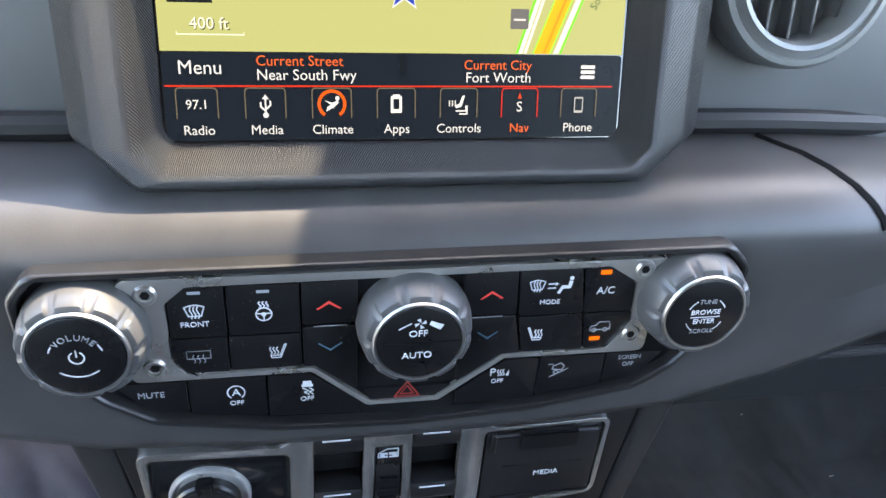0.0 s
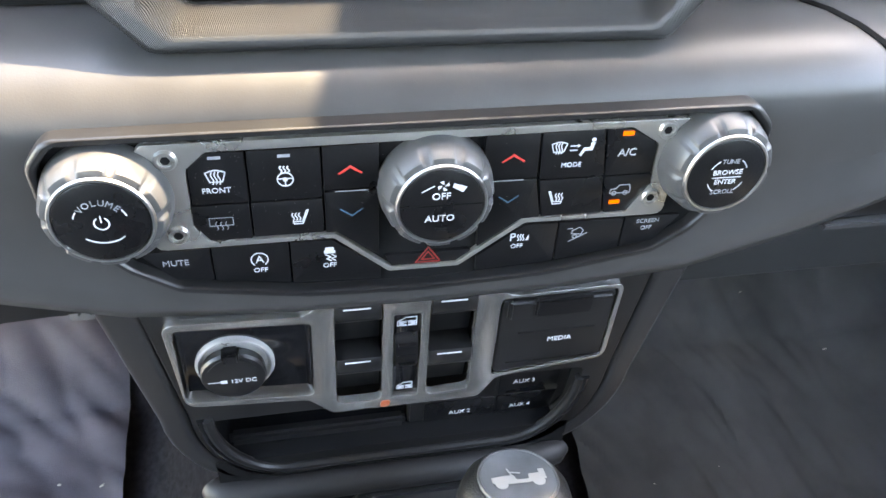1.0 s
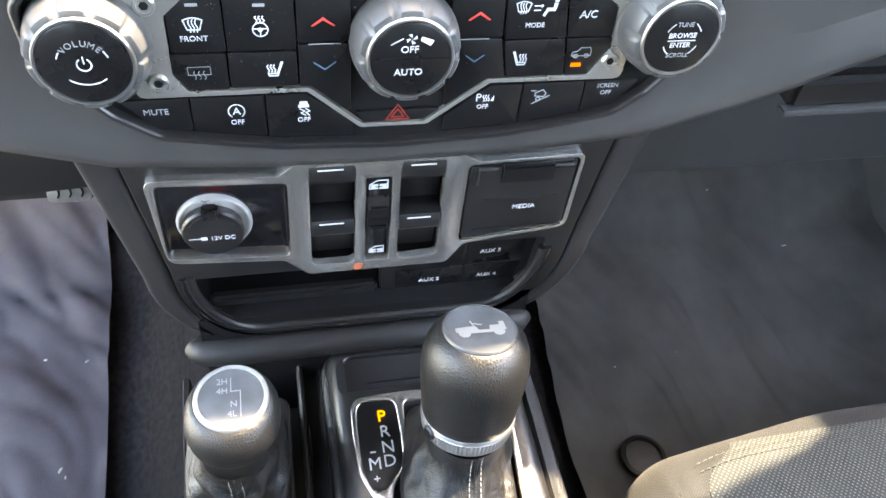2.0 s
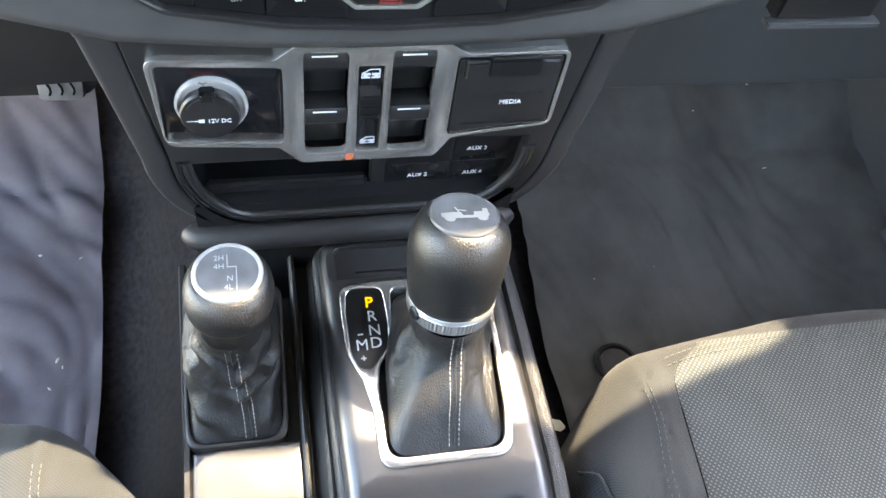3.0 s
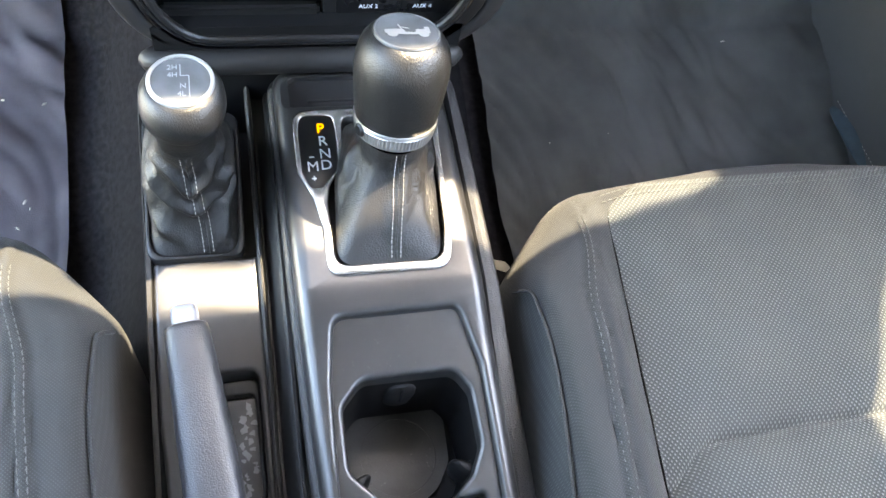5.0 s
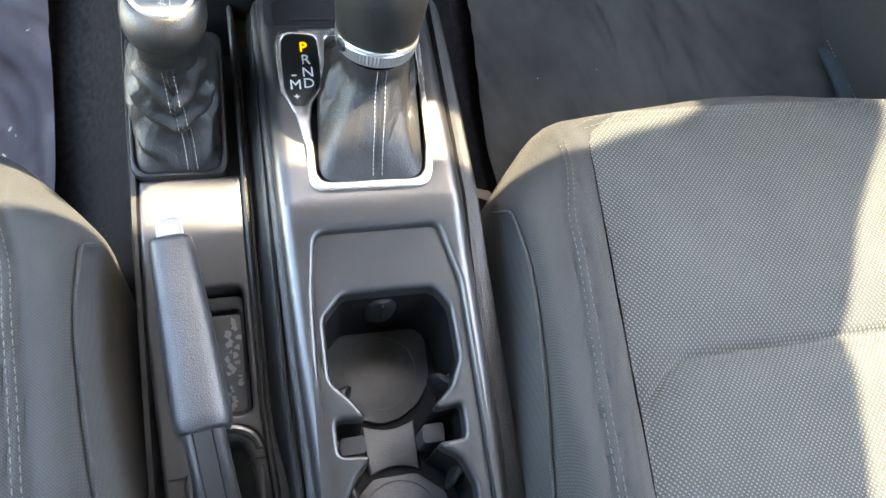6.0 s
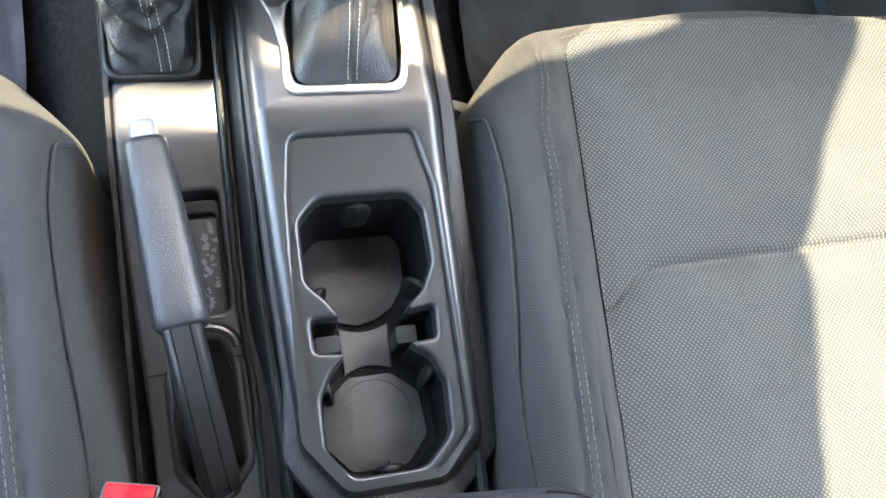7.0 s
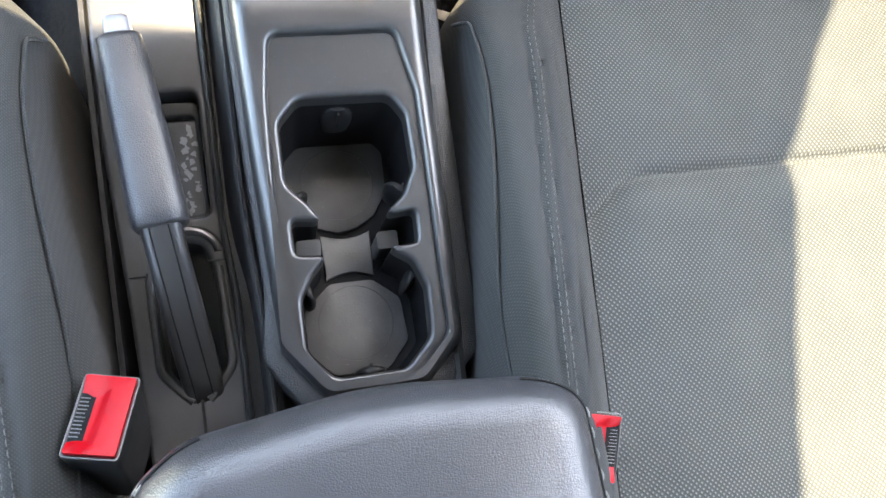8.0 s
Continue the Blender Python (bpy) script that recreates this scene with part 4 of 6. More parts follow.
def switch_panel():
    s = thing("switch_panel", "black centre stack with window switches and outlet in silver trim", "switch panel")
    bend = [math.pi / 2 * k / 10 for k in range(11)]
    face = [(-0.127, 0.662), (-0.1245, 0.640)] + [(-0.070 - 0.0435 * math.cos(q), 0.558 - 0.063 * math.sin(q)) for q in bend] + [(0.070 + 0.0435 * math.cos(q), 0.558 - 0.063 * math.sin(q)) for q in reversed(bend)] + [(0.1225, 0.640), (0.125, 0.662)]
    well = fillet([(-0.109, 0.5535), (-0.1045, 0.520, 0.014), (-0.090, 0.5070, 0.010), (0.084, 0.5070, 0.012), (0.0965, 0.525, 0.012), (0.0990, 0.5640), (0.0490, 0.5655), (0.0405, 0.5535)], 0.003, 5)
    seats = fillet([(-0.113, 0.630), (-0.053, 0.6275), (-0.040, 0.6365), (0.033, 0.6365), (0.046, 0.6285), (0.104, 0.630), (0.1040, 0.577), (0.044, 0.571), (0.034, 0.556), (-0.040, 0.556), (-0.052, 0.569), (-0.112, 0.574)], 0.004, 3)
    part("face", slab(face, 0.014, (well, seats), bevel=0.010, seg=5, front=-0.002, bevel_in=0.004), M_PLASTIC, s, "black grained plastic face", m=STACK)
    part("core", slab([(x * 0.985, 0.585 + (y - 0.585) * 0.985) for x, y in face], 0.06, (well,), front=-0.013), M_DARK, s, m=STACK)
    for sx in (-1, 1):
        rail = [(sx * 0.1262, 0.668), (sx * 0.1240, 0.640)] + [(sx * (0.070 + 0.0445 * math.cos(q)), 0.558 - 0.064 * math.sin(q)) for q in bend[:8]] + [(sx * (0.070 + 0.0590 * math.cos(q)), 0.556 - 0.069 * math.sin(q)) for q in reversed(bend[:8])] + [(sx * 0.143, 0.640), (sx * 0.156, 0.668)]
        part("side_rail", slab(rail if sx > 0 else rail[::-1], 0.10, bevel=0.0115, seg=6, front=-0.002), M_RAIL, s, "satin black side rail", m=STACK)
    hood = [(x, 0.348, 0.6455 - 0.0015 * math.sin((x + 0.05) * 20)) for x in [0.042 + 0.006 * i for i in range(12)]]
    part("hood", tube(hood, 0.0045, 10), M_PLASTIC, s)
    # silver trim round the switches
    outer = fillet([(-0.1150, 0.6315, 0.006), (-0.0525, 0.6292, 0.004), (-0.0410, 0.6385, 0.008), (0.0365, 0.6385, 0.008), (0.0490, 0.6305), (0.1062, 0.6320, 0.005), (0.1062, 0.5770, 0.007), (0.0465, 0.5695), (0.0375, 0.5545, 0.005), (-0.0405, 0.5545, 0.005), (-0.0530, 0.5675), (-0.1125, 0.5722, 0.008)], 0.005, 4)
    lbox = fillet([(-0.1118, 0.5755), (-0.0495, 0.5712), (-0.0485, 0.6245), (-0.1108, 0.6275)], 0.0035, 4)
    sw1 = fillet([(-0.0378, 0.6335), (-0.0146, 0.6335), (-0.0150, 0.5615), (-0.0385, 0.5615)], 0.004, 4)
    lock = rect(-0.0095, 0.5620, 0.0040, 0.6245, 0.0012)
    sw2 = fillet([(0.0082, 0.6335), (0.0312, 0.6340), (0.0318, 0.5625), (0.0086, 0.5612)], 0.004, 4)
    rbox = fillet([(0.0432, 0.6285), (0.1038, 0.6295), (0.1038, 0.5788), (0.0432, 0.5716)], 0.003, 3)
    part("trim", slab(outer, 0.005, (lbox, sw1, lock, sw2, rbox), bevel=0.0016, seg=4, front=0.0022), M_SATIN, s, "satin silver trim", m=STACK)
    # No lens here: an orange glow on the trim built as a patch.
    part("orange_glow", slab(fillet([(-0.0150, 0.5600), (-0.0100, 0.5600), (-0.0112, 0.5552), (-0.0160, 0.5552)], 0.0016, 3), 0.001, bevel=0.0003, front=0.0026), M_ORANGE_GLOW, s, "small orange patch standing in for a glow on the trim", m=STACK)
    part("outlet_plate", slab(fillet([(-0.1114, 0.5759), (-0.0499, 0.5716), (-0.0489, 0.6241), (-0.1104, 0.6271)], 0.0032, 4), 0.004, bevel=0.0006, front=-0.0004), M_GLOSS, s, "gloss black blanking plate", m=STACK)
    # 12 V outlet with its hinged cap
    om = STACK @ at(-0.0858, 0.5985, -0.0004)
    o = part("power_outlet", lathe([(0.0, -0.002), (0.0182, -0.002), (0.0186, 0.0018), (0.0180, 0.0030), (0.0172, 0.0032), (0.0152, 0.0012), (0.0, 0.0012)], 48), M_RING, s, "bright silver outlet ring", m=om @ at(0.0002, 0.0018))
    cap = part("cap", lathe([(0.0150, 0.0010), (0.0156, 0.0062), (0.0148, 0.0078), (0.0135, 0.0082), (0.0, 0.0082)], 44), M_PLASTIC, o, "black outlet cap", m=om @ at(-0.0008, -0.0012) @ Matrix.Diagonal((0.99, 0.99, 0.9, 1)))
    part("hinge", box(-0.0048, 0.0030, 0.0096, 0.0160, 0.002, 0.0088, 0.0009), M_BUTTON, o, m=om)
    words("12V DC", 0.0037, om @ at(0.0036, -0.0036, 0.0077), M_PRINT, o)
    prints([[(-0.0135, 0), (-0.0072, 0)], ("f", rect(-0.0078, -0.0011, -0.0048, 0.0011, 0.0002))], om @ at(0.0008, -0.0032, 0.0077), M_PRINT, o)
    part("ridge", slab(stroke(arc(-0.0008, 0.0, 0.0118, 25, 155, 14), 0.0008), 0.0008, front=0.0080), M_PLASTIC, o, m=om)
    # window switches
    for x in (-0.0265, 0.0199):
        part("switch_well", slab(rect(x - 0.0118, 0.5610, x + 0.0118, 0.6337), 0.002, front=-0.012), M_DARK, s, m=STACK)
        for z in (0.6338, 0.5960):
            prof = [(z, -0.004), (z, 0.0022), (z - 0.0015, 0.0030), (z - 0.0085, 0.0034), (z - 0.0110, 0.0022), (z - 0.0135, -0.0035), (z - 0.0200, -0.0062), (z - 0.0290, -0.0075), (z - 0.0345, -0.0085), (z - 0.0345, -0.012), (z, -0.012)]
            rings = [[(x + dx, zz, ww - (0.0006 if abs(dx) > 0.0109 else 0)) for zz, ww in prof] for dx in (-0.0112, -0.0107, 0.0107, 0.0112)]
            sw = part("window_switch", loft(rings), M_PLASTIC, s, "black rocker window switch", m=STACK, sharp=50)
            prints([("f", rect(x - 0.0071, z - 0.0021, x + 0.0057, z - 0.0011))], STACK @ at(0, 0, 0.0031), M_PRINT, sw, "mark")
    lk = part("lock_switch", slab(rect(-0.0093, 0.5622, 0.0038, 0.6243, 0.001), 0.004, bevel=0.0005, front=0.0000), M_GLOSS, s, "gloss black lockout switch", m=STACK)
    rings = [[(x, 0.5975 + 0.0138 * math.cos(a), -0.004 + 0.0085 * math.sin(a)) for a in [math.pi * i / 10 for i in range(11)]] for x in (-0.0086, -0.0081, 0.0024, 0.0029)]
    drum = part("drum", loft(rings), M_BUTTON, lk, "ribbed black rocker", m=STACK)
    for dz in (-0.007, 0.0, 0.007):
        part("rib", box(-0.0072, 0.0016, 0.5975 + dz - 0.0005, 0.5975 + dz + 0.0005, 0.0015, 0.0050), M_BUTTON, drum, m=STACK)
    for z, small in ((0.6176, 1.0), (0.5684, 0.85)):
        pm = STACK @ at(-0.0027, z, 0.0001) @ Matrix.Diagonal((small, small, 1, 1))
        prints([[(-0.0048, -0.0026), (0.0046, -0.0026), (0.0046, 0.0030), (-0.0006, 0.0030), (-0.0046, 0.0004), (-0.0048, -0.0026)], [(-0.0044, 0.0002), (0.0046, 0.0002)], ("f", rect(-0.0040, -0.0022, 0.0040, -0.0002))], pm, M_PRINT, lk, w=0.0006)
        prints([[(-0.0016, -0.0012), (0.0016, -0.0012)], [(0, -0.0030), (0, 0.0004)]], pm @ at(0, 0, 0.0002), M_DARK, lk, w=0.0006)
    # media flap
    part("flap_well", slab(rbox, 0.002, front=-0.0040), M_DARK, s, m=STACK)
    fl = part("media_flap", slab(fillet([(0.0444, 0.6272), (0.1027, 0.6282), (0.1027, 0.5800), (0.0444, 0.5730)], 0.003, 3), 0.006, bevel=0.0014, seg=3, front=0.0018), M_PLASTIC, s, "black hinged media port flap", m=STACK)
    part("hinge_cover", box(0.0470, 0.1018, 0.6140, 0.6275, -0.001, 0.0048, 0.0018, 3), M_PLASTIC, fl, m=STACK)
    part("finger_slot", box(0.0600, 0.0895, 0.6175, 0.6290, 0.002, 0.0062, 0.0012), M_BUTTON, fl, m=STACK)
    part("ridge", box(0.0540, 0.0960, 0.6022, 0.6032, 0.0012, 0.0024, 0.0004), M_PLASTIC, fl, m=STACK)
    part("ridge", box(0.0500, 0.1000, 0.5795, 0.5805, 0.0012, 0.0022, 0.0004), M_PLASTIC, fl, m=STACK)
    words("MEDIA", 0.0045, STACK @ at(0.0778, 0.5957, 0.0020), M_PRINT, fl)
    # storage slot with its lip
    part("slot_floor", box(-0.104, 0.003, 0.362, 0.414, 0.504, 0.508, 0.001), M_PLASTIC, s)
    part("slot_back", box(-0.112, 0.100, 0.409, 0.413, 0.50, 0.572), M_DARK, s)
    part("slot_lip", box(-0.0985, 0.0015, 0.3625, 0.370, 0.5080, 0.5215, 0.0022, 4), M_PLASTIC, s, "satin lip of the storage slot")
    part("aux_backing", box(0.0030, 0.0985, 0.3640, 0.372, 0.505, 0.572, 0.001), M_PLASTIC, s)
    for swell, thick, mat in ((0.0390, 0.0030, M_PLASTIC), (0.0425, 0.0022, M_GLOSS)):
        rim = [(-0.066 - swell * math.cos(q), 0.3518, 0.556 - (swell + 0.0125) * math.sin(q)) for q in bend] + [(0.059 + swell * math.cos(q), 0.3518, 0.556 - (swell + 0.0125) * math.sin(q)) for q in reversed(bend)]
        part("well_ring", tube(rim, thick, 10), mat, s)
    LOWER = STACK @ at(0, 0, -0.0128)
    for i, (x0, x1) in enumerate(((0.0120, 0.0541), (0.0553, 0.0925))):
        for j, (z0, z1) in enumerate(((0.5320, 0.5535), (0.5100, 0.5308))):
            cut = 0.004 if i == 1 and j == 1 else 0.0
            b = part("aux_switch", slab(fillet([(x0, z0), (x1 - cut, z0), (x1, z1), (x0, z1)], 0.0015, 2), 0.006, bevel=0.0010, front=-0.0006), M_BUTTON, s, "black auxiliary switch", m=LOWER)
            words("AUX %d" % (1 + 2 * i + j), 0.0046, LOWER @ at((x0 + x1) / 2 + 0.0005 - 0.004 * i, (z0 + z1) / 2 + 0.0002, -0.0004), M_PRINT, b)


switch_panel()


# ---- centre console ----
def right_z(y):
    """Height of the shifter and cup side of the console along the car."""
    return mixp([(-0.30, 0.372), (-0.06, 0.3965), (0.150, 0.4545), (0.162, 0.4590), (0.172, 0.4630), (0.184, 0.4665), (0.34, 0.479)], y)


def left_z(y):
    """Height of the handbrake side."""
    return mixp([(-0.30, 0.300), (-0.06, 0.343), (0.150, 0.4020), (0.165, 0.4068), (0.180, 0.4118), (0.192, 0.4152), (0.204, 0.4178), (0.218, 0.4200), (0.236, 0.4223), (0.35, 0.452)], y)


def drape(bm, height):
    """Set a flat piece on a sloping deck."""
    for v in bm.verts:
        v.co.z += height(v.co.y)
    return bm


def cut_rows(bm, ys):
    for y in ys:
        bmesh.ops.bisect_plane(bm, geom=list(bm.verts) + list(bm.edges) + list(bm.faces), plane_co=(0, y, 0), plane_no=(0, 1, 0))
    return bm


CUP = [(0.003, 0.1310, 0.011), (0.063, 0.1305, 0.011), (0.0720, 0.1180, 0.009), (0.0740, 0.0850, 0.011), (0.0660, 0.0690, 0.011), (0.0500, 0.0560, 0.009), (0.0722, 0.0582, 0.004), (0.0722, 0.0378, 0.004), (0.0500, 0.0370, 0.009),
       (0.0670, 0.0270, 0.011), (0.0745, 0.0100, 0.009), (0.0745, -0.0220, 0.011), (0.0560, -0.0395, 0.013), (0.0080, -0.0395, 0.013), (-0.0080, -0.0220, 0.011), (-0.0080, 0.0100, 0.011), (0.0000, 0.0240, 0.011), (0.0120, 0.0355, 0.009),
       (-0.0092, 0.0375, 0.004), (-0.0098, 0.0580, 0.004), (0.0110, 0.0560, 0.009), (0.0020, 0.0680, 0.011), (-0.0105, 0.0800, 0.011), (-0.0110, 0.1170, 0.011)]


def bar_tube(path):
    """A moulded bar whose two ends round off."""
    bm = tube(path, 0.0094, 24)
    bm.verts.ensure_lookup_table()
    n, last = 24, len(path) - 1
    for i, p in enumerate(path):
        k = (0.30, 0.72, 0.94)[min(i, last - i)] if min(i, last - i) < 3 else 1.0
        for v in bm.verts[i * n:(i + 1) * n]:
            v.co = Vector(p) + (v.co - Vector(p)) * k
    return bm


def console():
    c = thing("centre_console", "black plastic centre console with two cup holders and silver bezel", "console")
    # core walls
    core = fillet([(-0.122, 0.36), (-0.124, 0.20), (-0.116, 0.02), (-0.110, -0.30), (0.104, -0.30), (0.099, -0.02), (0.093, 0.18), (0.094, 0.36)], 0.01, 3)
    bm = slab(core, 0.26, front=0.0)
    cut_rows(bm, (-0.06, 0.0, 0.06, 0.12, 0.18, 0.236))
    for v in bm.verts:
        if v.co.z > -0.1:
            v.co.z = left_z(v.co.y) - 0.045
        else:
            v.co.z = 0.10
    part("carcass", bm, M_PLASTIC, c, "black console side walls")
    # raised side walls round each deck
    for name, x0, x1, top in (("side_wall", -0.1245, -0.1195, 0.001), ("side_wall", 0.0895, 0.0945, 0.0)):
        bm = bmesh.new()
        rows = []
        for i in range(40):
            y = -0.30 + 0.655 * i / 39
            h = (left_z(y) if x0 < 0 else right_z(y) - 0.012) + top
            lean = 0.006 * smooth(0.0, -0.2, y) if x0 < 0 else 0.0
            rows.append([(x0 + lean, y, 0.10), (x0 + lean, y, h - 0.003), (x0 + lean + 0.001, y, h), (x1 + lean - 0.001, y, h), (x1 + lean, y, h - 0.003), (x1 + lean, y, 0.10)])
        part(name, loft(rows), M_PLASTIC, c)
    # grained dividing wall between the decks
    rows = []
    for i in range(60):
        y = -0.30 + 0.655 * i / 59
        h = right_z(y)
        off, low = -0.004 * smooth(0.02, 0.08, y), left_z(y)
        slide = 0.006 * (1 - smooth(-0.02, 0.10, y))
        rows.append([(-0.0490 + off, y, 0.25), (-0.0487 + off, y, low + 0.003), (-0.0479 + off, y, low + 0.0058), (-0.0466 + off, y, low + 0.0068), (-0.0452 + off, y, low + 0.0058), (-0.0446 + off, y, low + 0.001), (-0.0442 + off, y, low - 0.008), (-0.0425 + off + slide, y, low - 0.008),
                     (-0.0400 + slide, y, h - 0.036), (-0.0390 + slide, y, h - 0.0305), (-0.0372 + slide, y, h - 0.0285), (-0.0350 + slide, y, h - 0.0295), (-0.0338 + slide, y, h - 0.034), (-0.0300 + slide, y, h - 0.036), (-0.0290 + slide, y, 0.25)])
    part("divider", loft(rows), M_GRAINED, c, "grained soft dividing wall")
    rows = []
    for i in range(60):
        y = -0.30 + 0.655 * i / 59
        h = right_z(y)
        rows.append([(0.0875, y, 0.25), (0.0880, y, h - 0.012), (0.0905, y, h - 0.0085), (0.0945, y, h - 0.011), (0.0985, y, h - 0.030), (0.1010, y, 0.25)])
    part("side_trim", loft(rows), M_GRAINED, c, "grained soft side trim")
    # shifter deck
    mouth = fillet([(-0.0078, 0.1945, 0.008), (0.0640, 0.1935, 0.010), (0.0700, 0.2150), (0.0712, 0.2550), (0.0735, 0.3010, 0.008), (0.0180, 0.3060, 0.006), (-0.0200, 0.3070, 0.008), (-0.0205, 0.2900, 0.006), (-0.0198, 0.2640), (-0.0120, 0.2490), (-0.0075, 0.2250)], 0.006, 4)
    lip_in = fillet([(-0.0100, 0.1665, 0.008), (-0.0145, 0.1300, 0.02), (-0.0185, -0.0140, 0.010), (0.0050, -0.0440, 0.010), (0.0630, -0.0440, 0.010), (0.0835, -0.0215, 0.010), (0.0780, 0.1300, 0.02), (0.0680, 0.1665, 0.008)], 0.008, 5)
    deck = fillet([(-0.0330, 0.350), (-0.0325, 0.300), (-0.0310, 0.177), (-0.0290, 0.100), (-0.0230, -0.0180), (0.0020, -0.0520), (0.0670, -0.0520), (0.0945, -0.0260), (0.0910, 0.100), (0.0885, 0.177), (0.0870, 0.300), (0.0850, 0.350)], 0.012, 5)
    nook = fillet([(-0.0270, 0.3160), (0.0765, 0.3160), (0.0770, 0.3400), (-0.0180, 0.3410), (-0.0270, 0.3340)], 0.004, 4)
    deck, mouth, lip_in, nook = (spaced(o, 0.004) for o in (deck, mouth, lip_in, nook))
    bm = cut_rows(rolled(deck, (mouth, lip_in, nook), 0.0100, (0.0012, 0.0038, 0.0012), 0.030, (0.008, 0.009, 0.006)), (0.152, 0.157, 0.162, 0.167, 0.172, 0.178, 0.184))
    part("main_deck", drape(bm, right_z), M_DECK, c, "satin black raised deck", sharp=80)
    wide = lambda x, y: 1.0 if x > 0.03 else 0.30 + 0.70 * (1 - smooth(-0.035, 0.03, y))
    flange = [[(q[0] + (o[0] - q[0]) * wide(*q), q[1] + (o[1] - q[1]) * wide(*q), right_z(q[1]) - d) for q, o in zip(deck, grown(deck, g))] for g, d in ((-0.004, 0.0125), (0.003, 0.0125), (0.0110, 0.0135), (0.0130, 0.0160), (0.0130, 0.060))]
    part("deck_flange", loft(flange, (False, False)), M_GRAINED, c, "grained soft flange round the deck", sharp=70)
    hole = spaced(fillet([(0.031 + (q[0] - 0.031) * 0.965, *q[1:]) for q in CUP], 0.005, 5), 0.004)
    bm = rolled(grown(lip_in, 0.001), (hole,), 0.0010, (0.0036,), 0.004, (0.019,))
    bm.transform(at(0, 0, -0.0052))
    part("cup_deck", drape(cut_rows(bm, (0.152, 0.157, 0.162)), right_z), M_DECK, c, "satin black recessed deck", sharp=80)
    # cup walls and floor
    cx, cy = 0.031, 0.046
    rings = []
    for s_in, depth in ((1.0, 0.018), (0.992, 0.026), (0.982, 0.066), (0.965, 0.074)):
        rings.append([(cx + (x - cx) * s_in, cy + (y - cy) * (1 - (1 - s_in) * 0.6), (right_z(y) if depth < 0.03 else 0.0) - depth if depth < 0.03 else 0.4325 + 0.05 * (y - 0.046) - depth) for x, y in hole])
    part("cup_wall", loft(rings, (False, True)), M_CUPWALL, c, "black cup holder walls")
    front_mat = fillet([(-0.004, 0.128), (0.008, 0.134), (0.054, 0.134), (0.0655, 0.122), (0.0645, 0.092, 0.012), (0.054, 0.0755, 0.012), (0.0400, 0.0670, 0.010), (0.0270, 0.0645, 0.010), (0.0130, 0.0690, 0.010), (0.0000, 0.0830, 0.012), (-0.0065, 0.104)], 0.009, 6)
    rear_mat = fillet([(0.016, 0.029), (0.046, 0.029), (0.064, 0.014), (0.066, -0.016), (0.050, -0.034), (0.012, -0.034), (-0.004, -0.016), (-0.003, 0.012)], 0.009, 5)
    neck = [(0.0130 + 0.0360 * k / 12, 0.0640 - 0.0042 * math.sin(math.pi * k / 12)) for k in range(13)] + [(0.0480 - 0.0340 * k / 12, 0.0310 + 0.0045 * math.sin(math.pi * k / 12)) for k in range(13)]
    fz = lambda y: 0.3625 + 0.05 * (y - 0.046)
    for name, outline, front in (("cup_mat", front_mat, 0.0), ("cup_mat", rear_mat, -0.002), ("mat_bridge", neck, 0.0004)):
        mt = part(name, drape(slab(outline, 0.004, bevel=0.001, front=front), fz), M_RUBBER, c, "dull black rubber cup mat")
        if name == "cup_mat":
            px, py = (0.030, 0.100) if front == 0.0 else (0.031, 0.000)
            ring_bm = slab(disc(px, py, 0.0262, 40), 0.0012, (disc(px, py, 0.0256, 40),), front=front + 0.0004)
            part("ring", drape(ring_bm, fz), M_PLASTIC, mt)
    # shallow floors of the two square side notches
    for name, outline, deep in (("notch_floor", rect(-0.0062, 0.0400, 0.0098, 0.0505, 0.0025), 0.0240), ("notch_floor", rect(0.0480, 0.0415, 0.0622, 0.0530, 0.0025), 0.0310)):
        part(name, drape(slab(outline, 0.03, bevel=0.0022, seg=4, front=-deep), right_z), M_DECK, c, "smooth ledge in the side notch")
    # rubber cup grippers
    for x, y, yaw in ((0.030, 0.1300, 180), (-0.0030, 0.0760, 40), (0.0655, 0.0770, -40), (-0.0020, 0.0190, 110), (0.0680, 0.0215, -125), (0.0345, -0.0365, 0)):
        gm = at(x, y, right_z(y) - 0.027) @ pose(0, 0, 0, 0, 0, yaw)
        g = part("cup_gripper", lathe([(0.0, 0.006), (0.005, 0.0052), (0.0085, 0.002), (0.0105, -0.004), (0.0108, -0.012), (0.009, -0.026), (0.0, -0.034)], 24), M_GRIPPER, c, "soft black cup gripper", m=gm @ Matrix.Diagonal((1.0, 0.40, 1.0, 1.0)))
        part("slit", box(-0.0007, 0.0007, 0.0020, 0.0048, -0.014, 0.0040), M_DARK, g, m=gm)
    # shifter bezel
    out = fillet([(-0.0105, 0.1905, 0.010), (0.0665, 0.1895, 0.012), (0.0722, 0.2150), (0.0735, 0.2550), (0.0762, 0.3040, 0.010), (0.0180, 0.3115, 0.006), (-0.0225, 0.3110, 0.011), (-0.0230, 0.2900, 0.01), (-0.0226, 0.2630, 0.008), (-0.0150, 0.2465, 0.010), (-0.0105, 0.2250)], 0.006, 6)
    window = fillet([(-0.0180, 0.3075, 0.008), (0.0045, 0.3060, 0.006), (0.0050, 0.2850), (0.0040, 0.2650, 0.008), (-0.0080, 0.2520, 0.004), (-0.0150, 0.2525, 0.004), (-0.0192, 0.2640), (-0.0195, 0.2900)], 0.008, 6)
